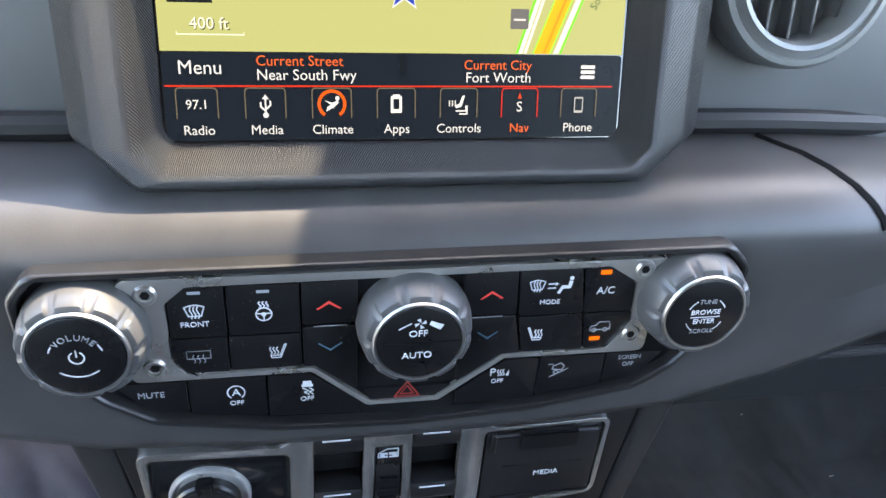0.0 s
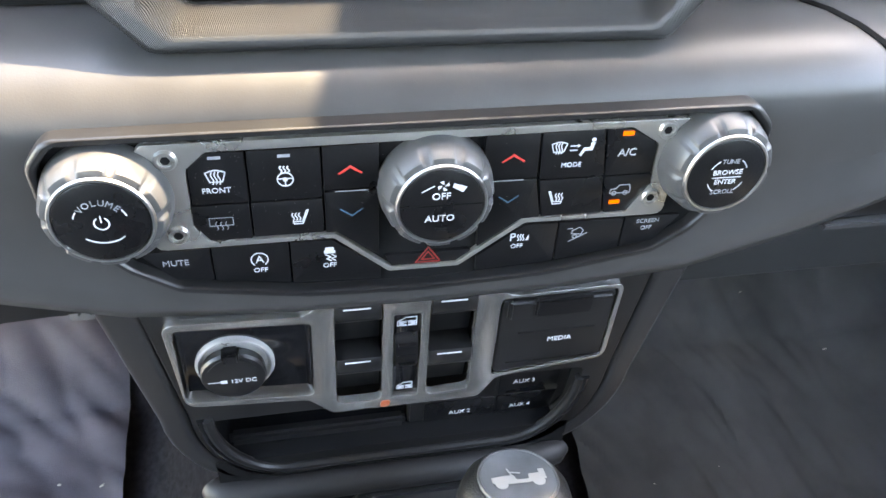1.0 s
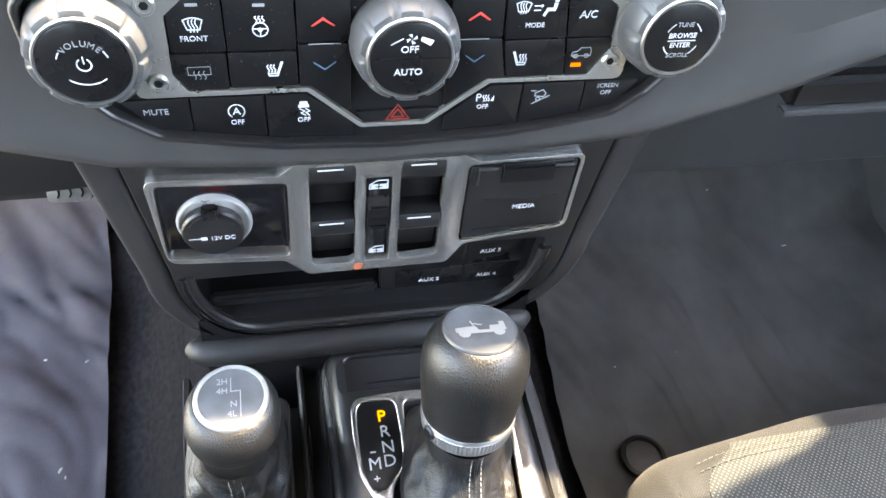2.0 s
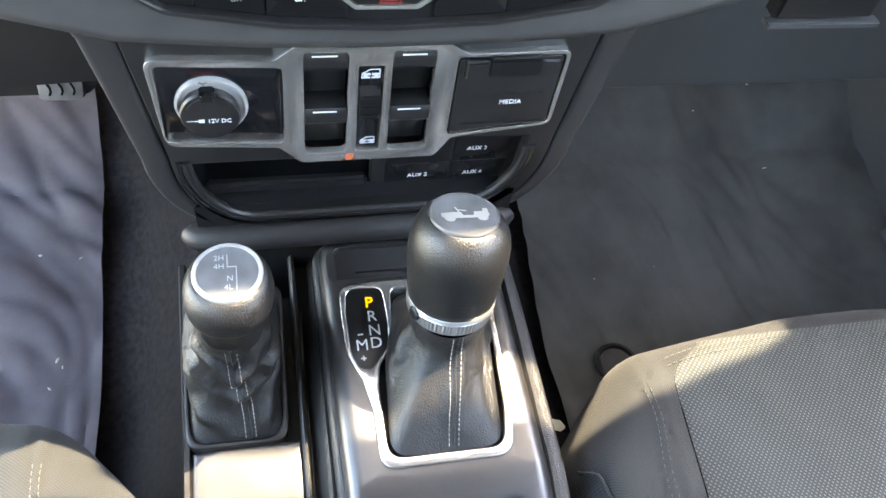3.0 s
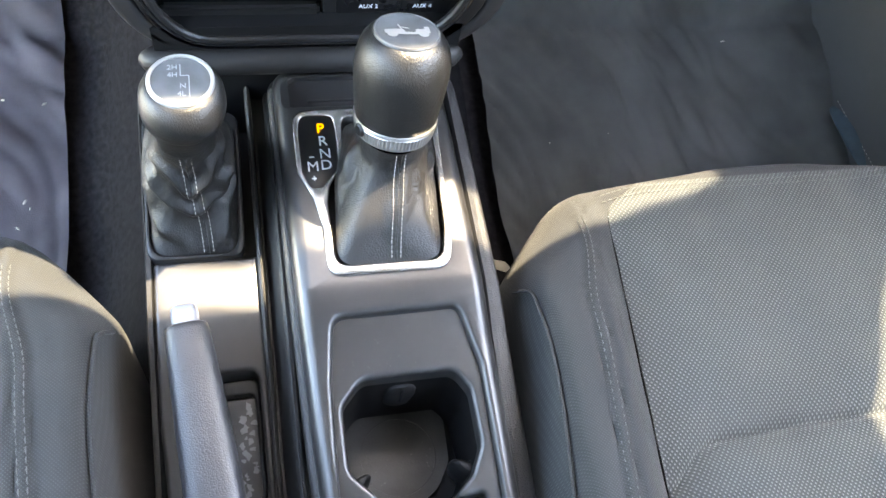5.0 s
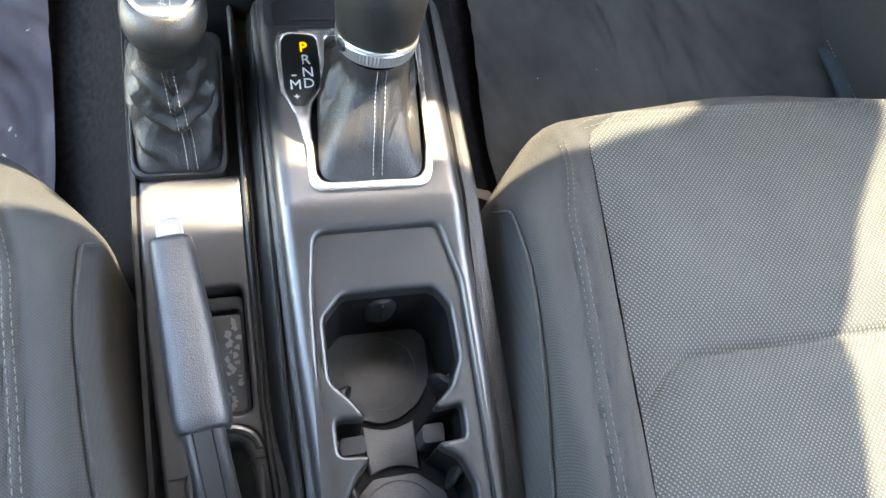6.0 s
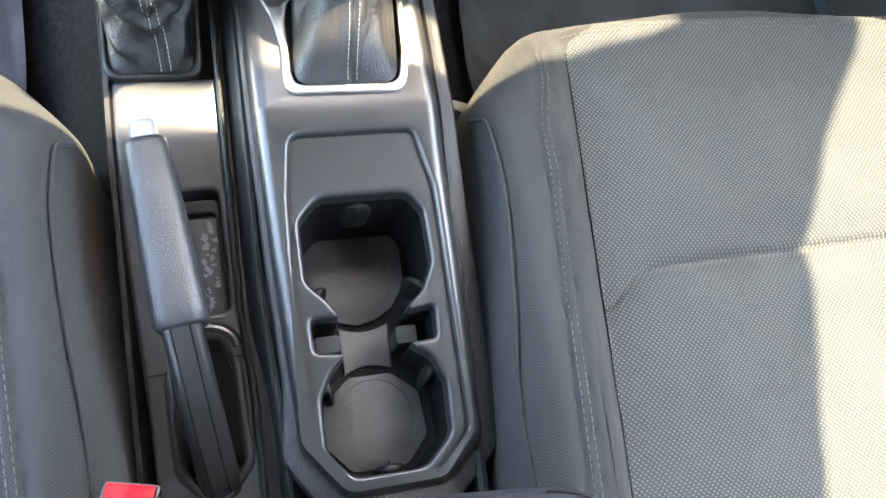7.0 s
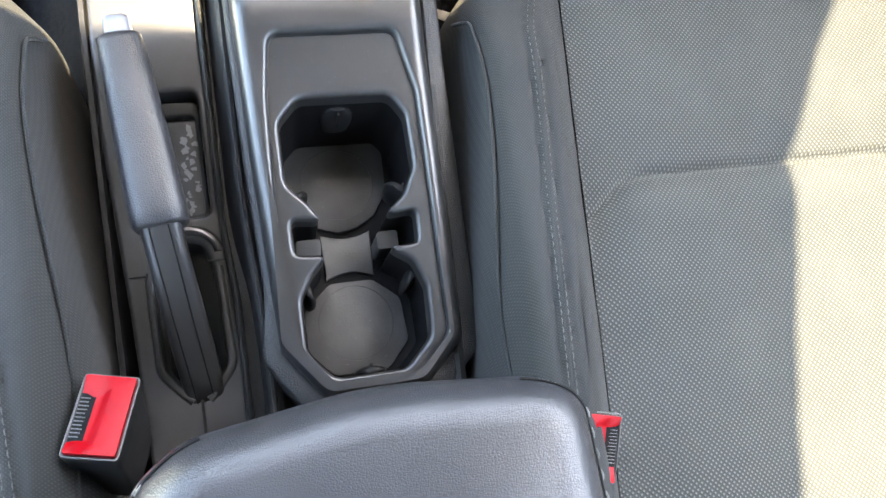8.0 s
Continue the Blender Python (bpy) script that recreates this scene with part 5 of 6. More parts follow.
    boot_hole = fillet([(-0.0050, 0.1965, 0.009), (0.0625, 0.1955, 0.010), (0.0672, 0.2180), (0.0690, 0.2560), (0.0710, 0.2990, 0.008), (0.0100, 0.3050, 0.005), (0.0085, 0.2700, 0.004), (-0.0030, 0.2530, 0.010), (-0.0055, 0.2400)], 0.006, 4)
    part("bezel", drape(slab(out, 0.006, (window, boot_hole), bevel=0.0016, seg=3, front=0.0028), right_z), M_SATIN, c, "satin silver shifter bezel")
    part("bezel_floor", drape(slab(out, 0.004, front=-0.004), right_z), M_DARK, c)
    ind = part("gear_indicator", drape(slab([(x, y) for x, y in window], 0.003, bevel=0.0006, front=0.0020), right_z), M_BUTTON, c, "black gear indicator")
    slope = (right_z(0.30) - right_z(0.26)) / 0.04
    im = lambda x, y: axes((x, y, right_z(y) + 0.0024), (1, 0, 0), (0, 1, slope))
    for ch, x, y, mat in (("P", -0.0047, 0.2960, M_AMBER), ("R", -0.0040, 0.2862, M_PRINT), ("N", -0.0034, 0.2765, M_PRINT), ("D", -0.0035, 0.2680, M_PRINT), ("M", -0.0122, 0.2672, M_PRINT)):
        words(ch, 0.0104, im(x, y), mat, ind)
    words("+", 0.0070, im(-0.0122, 0.2583), M_PRINT, ind)
    prints([("f", rect(-0.0016, -0.0005, 0.0016, 0.0005))], im(-0.0125, 0.2745), M_PRINT, ind)
    # tray in front of the shifter
    part("front_tray", drape(slab(nook, 0.003, front=-0.0048), right_z), M_FRONTBAR, c, "sunk tray ahead of the shifter")
    part("tray_rib", drape(slab(rect(-0.010, 0.3225, 0.070, 0.3240), 0.003, bevel=0.0005, front=-0.0030), right_z), M_PLASTIC, c)
    part("front_bar", bar_tube([(-0.1125, 0.3575, 0.4860), (-0.1118, 0.3555, 0.4862), (-0.1098, 0.3535, 0.4863), (-0.104, 0.3510, 0.4864), (-0.092, 0.3495, 0.4865), (0.084, 0.3495, 0.4865), (0.094, 0.3510, 0.4865), (0.0975, 0.3535, 0.4863), (0.0985, 0.3560, 0.4860)]), M_FRONTBAR, c, "rounded bar under the centre stack")
    # Near-black block stands in for the shaded hollow under the stack.
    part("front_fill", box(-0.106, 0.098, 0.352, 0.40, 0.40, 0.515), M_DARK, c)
    # handbrake deck
    ldeck = fillet([(-0.1195, 0.2350), (-0.0515, 0.2350), (-0.0515, 0.10), (-0.0470, -0.02), (-0.0460, -0.12), (-0.1100, -0.12), (-0.1140, 0.02), (-0.1200, 0.14)], 0.003, 3)
    pocket = fillet([(-0.0860, 0.1600), (-0.0575, 0.1600), (-0.0570, 0.0800), (-0.0860, 0.0800)], 0.006, 3)
    slot = fillet([(-0.0900, 0.0640), (-0.0650, 0.0640, 0.008), (-0.0600, 0.0450), (-0.0575, -0.0150, 0.01), (-0.0740, -0.0340, 0.003), (-0.0780, -0.0340, 0.003), (-0.0950, -0.0150, 0.01), (-0.0960, 0.0400)], 0.006, 4)
    ldeck, pocket, slot = (spaced(o, 0.005) for o in (ldeck, pocket, slot))
    bm = cut_rows(rolled(ldeck, (pocket, slot), 0.0035, (0.0030, 0.0050), 0.03, (0.022, 0.03)), (0.218, 0.204, 0.192, 0.180, 0.165, 0.150, 0.10, 0.05, 0.0, -0.05))
    part("handbrake_deck", drape(bm, left_z), M_DECK_PALED, c, "satin black handbrake deck", sharp=80)
    bm = slab(fillet([(-0.0835, 0.1470), (-0.0600, 0.1470), (-0.0595, 0.0830), (-0.0835, 0.0830)], 0.004, 3), 0.004, bevel=0.001, front=-0.016)
    pm = part("pocket_mat", drape(bm, left_z), M_RUBBER, c, "rubber pocket mat with a raised relief")
    rnd = random.Random(4)
    bits = []
    for k in range(26):
        y = 0.087 + 0.056 * k / 25
        x = -0.0690 + rnd.uniform(-0.004, 0.006)
        r = rnd.uniform(0.0010, 0.0023)
        bits.append(drape(slab([(x + r * rnd.uniform(0.35, 1.5) * math.cos(a), y + r * rnd.uniform(0.35, 1.5) * math.sin(a)) for a in [2 * math.pi * q / 9 for q in range(9)]], 0.001, front=-0.0155), left_z))
    for bit in bits:
        part("relief_mark", bit, M_RELIEF, pm)
    part("pocket_floor", drape(slab(pocket, 0.002, front=-0.0185), left_z), M_DARK, c)
    frame_out = fillet([(-0.0855, 0.1580), (-0.0580, 0.1580), (-0.0575, 0.0805), (-0.0855, 0.0805)], 0.006, 5)
    frame_in = fillet([(-0.0830, 0.1490), (-0.0612, 0.1490), (-0.0607, 0.0846), (-0.0830, 0.0846)], 0.004, 5)
    part("pocket_frame", drape(slab(frame_out, 0.006, (frame_in,), bevel=0.0016, seg=3, front=-0.0118), left_z), M_PLASTIC, c, "raised dark frame round the pocket mat")
    # the rear half of the deck: a raised lip round the lever slot, split at its tail
    for e in (-1, 1):
        run = [q for q in grown(slot, 0.0042) if q[1] < 0.049 and e * (q[0] + 0.0760) > 0.0042]
        run.sort(key=lambda q: math.atan2(q[1] - 0.02, e * (q[0] + 0.0760)))
        part("slot_lip", drape(tube([(x, y, 0.0002) for x, y in run], 0.0030, 10), left_z), M_DECK_PALED, c, "rounded lip beside the lever slot")
    for x0, y0, x1, y1 in ((-0.0640, 0.0506, -0.0475, 0.0517), (-0.1120, 0.0450, -0.0985, 0.0459), (-0.0766, -0.070, -0.0748, -0.0330)):
        part("deck_split", drape(slab(rect(x0, y0, x1, y1), 0.0005, front=0.0009), left_z), M_DARK, c)
    hook = [(-0.0740 + 0.0190 * math.sin(1.5 * k / 12), 0.0560 + 0.0150 * math.cos(1.5 * k / 12), 0.0008) for k in range(13)]
    part("tab", drape(tube(hook, 0.0026, 8), left_z), M_DECK_PALED, c, "curved rib beside the lever")
    part("tab_gap", drape(tube([(x + 0.0024, y + 0.0026, z - 0.0002) for x, y, z in hook], 0.0008, 6), left_z), M_DARK, c)
    part("slot_floor", drape(slab([(x, y) for x, y in slot], 0.002, front=-0.055), left_z), M_DARK, c)


console()


# ---- levers ----
def boot_rings(base, base_z, neck_c, neck_r, neck_z, bulge, seed, flare=2.0, rise=1.3, fold=0.003, dip=0.0, steps=72, n=168, swag=0.0, pleat=0.0, spread=0.0, lump=0.0022):
    """Rings of a gathered leather boot from a rounded base outline up to a round neck."""
    cx = sum(p[0] for p in base) / len(base)
    cy = sum(p[1] for p in base) / len(base)
    angles = [math.atan2(p[1] - cy, p[0] - cx) for p in base]
    base = [(p[0] + (q[0] - p[0]) * j / 6, p[1] + (q[1] - p[1]) * j / 6) for p, q in zip(base, base[1:] + base[:1]) for j in range(6)]
    angles = [math.atan2(p[1] - cy, p[0] - cx) for p in base]
    rad = sorted((a, math.hypot(p[0] - cx, p[1] - cy)) for a, p in zip(angles, base))
    table = [(rad[-1][0] - 2 * math.pi, rad[-1][1])] + rad + [(rad[0][0] + 2 * math.pi, rad[0][1])]
    rings = []
    for i in range(steps):
        s = i / (steps - 1)
        ring = []
        for k in range(n):
            a = -math.pi + 2 * math.pi * k / n
            rb = mixp(table, a)
            far = abs(math.sin((a + math.pi / 2) / 2))
            keep = (1 - s) ** (flare * (1 - spread * smooth(0.22, 0.72, far)))
            r = neck_r + (rb - neck_r) * keep + bulge * math.sin(math.pi * min(s * 1.15, 1)) * 0.6
            wr = noise.noise((math.cos(a) * 1.6 + seed, math.sin(a) * 1.6, s * 5.0))
            mask = smooth(-0.25, 0.35, noise.noise((math.cos(a) * 1.3 + seed * 2, math.sin(a) * 1.3, s * 2.2 + seed)))
            crest = abs(math.sin(s * 7.5 + 1.1 * math.sin(a + seed) + 0.8 * math.sin(2 * a) + 2.6 * wr))
            crease = abs(noise.noise((math.cos(a) * 2.6, math.sin(a) * 2.6 + seed, s * 7.0 + 1.2 * wr)))
            push = fold * (crest ** 0.55 - 0.75) * mask + wr * lump + 0.9 * lump * (min(crease, 0.35) - 0.2)
            r += push * math.sin(math.pi * min(max(s, 0.0), 1)) ** 0.6 * (1 - 0.75 * smooth(0.55, 0.9, s))
            # cloth hanging in swags from both sides down to the seam, and upright pleats at the corners
            away = far if swag else 0.0
            hang = math.sin(2 * math.pi * (3.4 * s - 1.5 * min(away, 0.6) + 0.25 * wr + 0.15))
            r += swag * (0.5 + 0.5 * hang) ** 1.6 * math.sin(math.pi * min(max(s * 1.02, 0.0), 1)) ** 0.7 * (1 - smooth(0.80, 0.97, s)) - 0.35 * swag * math.sin(math.pi * s)
            r += pleat * max(0.0, math.sin(4 * a + 0.9 + 0.5 * wr)) ** 3 * math.sin(math.pi * s) * (1 - smooth(0.45, 0.85, s))
            x = cx + (neck_c[0] - cx) * smooth(0.05, 0.75, s) + r * math.cos(a)
            y = cy + (neck_c[1] - cy) * smooth(0.05, 0.75, s) + r * math.sin(a)
            z0 = base_z(y)
            ring.append((x, y, z0 + (neck_z - z0) * s ** rise - dip * math.sin(math.pi * min(s / 0.42, 1)) * (1 + 1.2 * wr)))
        rings.append(ring)
    return rings


def stitches(parent, path, length, gap, r, mat, name="stitching"):
    """Separate short threads along a seam, as one part."""
    pts = [Vector(p) for p in path]
    run = []
    total = 0.0
    for a, b in zip(pts, pts[1:]):
        run.append((total, a, b))
        total += (b - a).length

    def where(d):
        for start, a, b in reversed(run):
            if d >= start:
                return a.lerp(b, min((d - start) / max((b - a).length, 1e-9), 1))
        return pts[0]
    d = 0.0
    verts, faces = [], []
    while d + length < total:
        p, q = where(d), where(d + length)
        t = (q - p).normalized()
        side = t.cross(Vector((0, 0, 1)))
        side = side.normalized() if side.length > 1e-4 else Vector((1, 0, 0))
        up = side.cross(t)
        mid = (p + q) / 2 + up * r * 0.9
        base = len(verts)
        for c, k in ((p - up * r, 0.5), (mid, 1.0), (q - up * r, 0.5)):
            verts += [c + side * r * k, c + up * r * k, c - side * r * k, c - up * r * k]
        for j in (0, 4):
            for i in range(4):
                i2 = (i + 1) % 4
                faces.append((base + j + i, base + j + i2, base + j + 4 + i2, base + j + 4 + i))
        d += length + gap
    me = bpy.data.meshes.new(name)
    me.from_pydata([tuple(v) for v in verts], [], faces)
    for p in me.polygons:
        p.use_smooth = True
    me.materials.append(mat)
    ob = new(name, me)
    ob.parent = parent
    return ob


def seam_at(rings, x0, x1, off, lift):
    """A line up the rear of a boot at a given place across, just over the leather."""
    out = []
    for i, ring in enumerate(rings):
        s = i / (len(rings) - 1)
        x = x0 + (x1 - x0) * smooth(0.0, 0.8, s) + off
        cy = sum(p[1] for p in ring) / len(ring)
        rear = sorted(((p[0], p[1], p[2]) for p in ring if p[1] < cy), key=lambda p: p[0])
        y = mixp([(p[0], p[1]) for p in rear], x)
        z = mixp([(p[0], p[2]) for p in rear], x)
        out.append(Vector((x, y - lift, z + lift)))
    return out


def gear_lever():
    g = thing("gear_lever", "gear lever with leather knob, silver collar and gathered black boot", "gear lever")
    base = fillet([(-0.0045, 0.1970), (0.0620, 0.1960), (0.0670, 0.2560), (0.0690, 0.2960), (0.0115, 0.3020), (0.0005, 0.2560)], 0.012, 5)
    rings = boot_rings(base, lambda y: right_z(y) + 0.001, (0.0352, 0.2610), 0.0212, 0.5225, 0.0, 2.3, 2.4, 0.95, 0.0, pleat=0.0055, spread=0.15, lump=0.0012)
    boot = part("boot", loft(rings, (False, False)), M_LEATHER, g, "gathered black leather boot", sharp=80)
    for off in (-0.0028, 0.0028):
        stitches(boot, seam_at(rings, 0.0325, 0.0365, off, 0.0002)[2:-1], 0.0023, 0.0007, 0.00027, M_THREAD)
    part("boot_seam", tube(seam_at(rings, 0.0325, 0.0365, 0.0, -0.0003)[1:-1], 0.0009, 6), M_LEATHER, boot)
    # knob: rings square to an axis that leans forward, with broad shoulders and a flat top
    top, lean = Vector((0.0388, 0.2790, 0.5818)), Vector((0.045, 0.235, 0.97)).normalized()
    across = Vector((1, 0, 0)).cross(lean).normalized()
    side_way = lean.cross(across)

    def turned(profile, n=72, knurl=()):
        rows = []
        for down, r in profile:
            c = top - lean * down
            rows.append([c + (side_way * math.cos(q) + across * math.sin(q)) * r * (1 + (0.020 * (k % 2) if (down, r) in knurl else 0)) for k, q in enumerate([2 * math.pi * j / n for j in range(n)])])
        return loft(rows)
    knob = part("knob", turned([(0.0, 0.0184), (0.0008, 0.0198), (0.0026, 0.0222), (0.0060, 0.0247), (0.0110, 0.0266), (0.0170, 0.0277), (0.0240, 0.0279), (0.0320, 0.0274), (0.0410, 0.0265), (0.0500, 0.0255), (0.0540, 0.0249), (0.0550, 0.0240)]), M_KNOBSKIN, g, "grained black leather knob", sharp=60)
    teeth = ((0.0572, 0.0251), (0.0640, 0.0242))
    part("collar", turned([(0.0540, 0.0230), (0.0541, 0.0252), (0.0549, 0.0256), (0.0560, 0.0256), (0.0566, 0.0250), *teeth, (0.0646, 0.0240), (0.0654, 0.0240), (0.0662, 0.0232), (0.0664, 0.0150)], 140, teeth), M_KNURL, g, "knurled silver collar", sharp=30)
    spot = top - lean * 0.0585 - side_way * 0.0222 + across * 0.0105
    part("button", lathe([(0, -0.003), (0.0040, -0.003), (0.0040, 0.0015), (0.0030, 0.0025), (0, 0.0026)], 18), M_PLASTIC, g, "black release button", m=axes(spot, (0.45, -0.89, 0), lean) @ pose(0, 0, 0, 0, 0, 0))
    dm = axes(top, side_way, -across)
    d = part("badge", lathe([(0.0190, -0.001), (0.0190, 0.0006), (0.0182, 0.0012), (0.0176, 0.0010), (0, 0.0010)], 44), M_BADGE, g, "round clear badge, greyed for its sky reflection", m=dm)
    part("badge_ring", loft([[(r * math.cos(2 * math.pi * i / 44), r * math.sin(2 * math.pi * i / 44), h) for i in range(44)] for r, h in ((0.0190, 0.0006), (0.0186, 0.0014), (0.0178, 0.0014), (0.0174, 0.0008))], (False, False)), M_KNOB, d, m=dm)
    car = [("f", fillet([(-0.0130, -0.0020), (-0.0128, 0.0015), (-0.0060, 0.0022), (-0.0020, 0.0020), (-0.0012, -0.0008), (0.0045, -0.0008), (0.0050, 0.0022), (0.0125, 0.0024), (0.0130, -0.0015), (0.0040, -0.0030), (-0.0040, -0.0030)], 0.0005, 2)),
           ("f", disc(-0.0088, -0.0028, 0.0030, 18)), ("f", disc(0.0088, -0.0026, 0.0030, 18)), [(-0.0030, 0.0020), (-0.0042, 0.0062)], [(-0.0030, 0.0040), (0.0010, 0.0030)], ("f", rect(0.0100, -0.0005, 0.0128, 0.0045, 0.0004))]
    prints(car, dm @ at(0.0, -0.001, 0.0014) @ Matrix.Diagonal((1.0, 1.0, 1, 1)), M_PICTURE, d, "picture", 0.0008)


gear_lever()


def transfer_lever():
    g = thing("transfer_case_lever", "short four-wheel-drive lever with a round knob and gathered leather boot", "lever")
    base = fillet([(-0.1195, 0.2375), (-0.0640, 0.2365), (-0.0620, 0.3250), (-0.1190, 0.3260)], 0.012, 5)
    rings = boot_rings(base, lambda y: left_z(y) + 0.001, (-0.0870, 0.2660), 0.0155, 0.5160, 0.0, 7.9, 3.0, 1.0, 0.0010, 0.0, swag=0.0070, spread=0.80, lump=0.0016)
    boot = part("boot", loft(rings, (False, False)), M_LEATHER, g, "gathered black leather boot", sharp=80)
    for off in (-0.0031, 0.0031):
        stitches(boot, seam_at(rings, -0.0830, -0.0870, off, 0.0002)[2:-1], 0.0024, 0.0007, 0.00028, M_THREAD)
    part("boot_seam", tube(seam_at(rings, -0.0830, -0.0870, 0.0, -0.0003)[1:-1], 0.0009, 6), M_LEATHER, boot)
    part("boot_frame", drape(slab(fillet([(-0.1225, 0.2345), (-0.0600, 0.2335), (-0.0580, 0.3350), (-0.1220, 0.3360)], 0.010, 4), 0.008, (base,), bevel=0.002, front=0.004), left_z), M_PLASTIC, g, "black boot frame")
    prof = [(0.5080, 0.0150), (0.5084, 0.0166), (0.5100, 0.0168), (0.5235, 0.0176), (0.5262, 0.0196), (0.5290, 0.0219), (0.5325, 0.0231), (0.5365, 0.0237), (0.5405, 0.0236), (0.5450, 0.0229), (0.5490, 0.0208), (0.5512, 0.0186)]
    krings = [[(-0.0865 + 0.0025 * (z - 0.506) / 0.046 + r * math.cos(a), 0.2665 + 0.0090 * (z - 0.506) / 0.046 + r * math.sin(a), z - 0.10 * r * math.sin(a) * (0.552 - z) / 0.046 + 0.06 * r * math.sin(a) * (z - 0.506) / 0.046) for a in [2 * math.pi * q / 64 for q in range(64)]] for z, r in prof]
    k = part("knob", loft(krings), M_KNOBSKIN, g, "grained black round knob", sharp=60)
    dm = at(-0.0840, 0.2757, 0.5518) @ pose(0, 0, 0, 3.0, 0, 0)
    part("badge_ring", loft([[(r * math.cos(2 * math.pi * i / 48), r * math.sin(2 * math.pi * i / 48), h) for i in range(48)] for r, h in ((0.0184, -0.002), (0.0182, 0.0004), (0.0177, 0.0012), (0.0160, 0.0012), (0.0156, 0.0002))], (False, False)), M_RING, k, "bright silver ring", m=dm)
    b = part("badge", slab(disc(0, 0, 0.0164, 44), 0.001, front=0.0006), M_BADGE, k, "clear shift pattern badge, greyed for its sky reflection", m=dm)
    bm_ = dm @ at(0, 0, 0.0008)
    prints([[(0.0000, 0.0105), (0.0000, 0.0030), (0.0045, 0.0030), (0.0045, -0.0110)]], bm_, M_PRINT_GREY, b, w=0.0005)
    words("2H", 0.0045, bm_ @ at(-0.0042, 0.0088), M_PRINT_GREY, b)
    words("4H", 0.0045, bm_ @ at(-0.0042, 0.0036), M_PRINT_GREY, b)
    words("N", 0.0045, bm_ @ at(0.0012, -0.0040), M_PRINT_GREY, b)
    words("4L", 0.0045, bm_ @ at(0.0004, -0.0092), M_PRINT_GREY, b)


transfer_lever()


def handbrake():
    h = thing("handbrake", "handbrake lever with a grained black grip and pale release button", "handbrake")
    a, b = Vector((-0.0970, 0.1780, 0.4390)), Vector((-0.0835, 0.0600, 0.4270))
    d = (b - a)
    side = Vector((1, 0.11, 0)).normalized()
    up = side.cross(d.normalized()) * -1
    if up.z < 0:
        up = -up

    def ring(c, w, t, n=28, p=3.2):
        out = []
        for k in range(n):
            q = 2 * math.pi * k / n
            cs, sn = math.cos(q), math.sin(q)
            out.append(c + side * w * math.copysign(abs(cs) ** (2 / p), cs) + up * t * math.copysign(abs(sn) ** (2 / p), sn))
        return out
    steps = [(-0.010, 0.0115, 0.0110), (0.0, 0.0128, 0.0122), (0.03, 0.0134, 0.0128), (0.30, 0.0148, 0.0140), (0.6, 0.0160, 0.0146), (0.92, 0.0168, 0.0146), (0.98, 0.0160, 0.0135), (1.0, 0.0140, 0.0110)]
    part("grip", loft([ring(a + d * s, w, t) for s, w, t in steps]), M_GRIP, h, "grained black leather grip", sharp=60)
    bsteps = [(-0.0020, 0.0080, 0.0075), (0.0090, 0.0082, 0.0077), (0.0125, 0.0078, 0.0072), (0.0140, 0.0064, 0.0058)]
    dn = d.normalized()
    part("button", loft([ring(a + Vector((0, 0, 0.001)) - dn * s, w, t) for s, w, t in bsteps]), M_GREY_BUTTON, h, "pale grey release button", sharp=50)
    rows = []
    for s in range(9):
        q = s / 8
        c = b.lerp(Vector((-0.0722, -0.0370, 0.3320)), q) + Vector((-0.0005, 0, 0.008 * math.sin(math.pi * q)))
        rows.append(ring(c + up * -0.001, 0.0118 + 0.0016 * q, 0.0110 + 0.006 * q, 24, 4.5))
    part("lever", loft(rows), M_DECK, h, "black plastic lever cover", sharp=50)
    for off in (-0.0060, 0.0050):
        path = []
        for s in range(9):
            q = s / 8
            c = b.lerp(Vector((-0.0722, -0.0370, 0.3320)), q) + Vector((-0.0005, 0, 0.008 * math.sin(math.pi * q)))
            path.append(c + side * off + up * (0.0099 + 0.006 * q))
        part("groove", tube(path, 0.0005, 5), M_DARK, h)


handbrake()


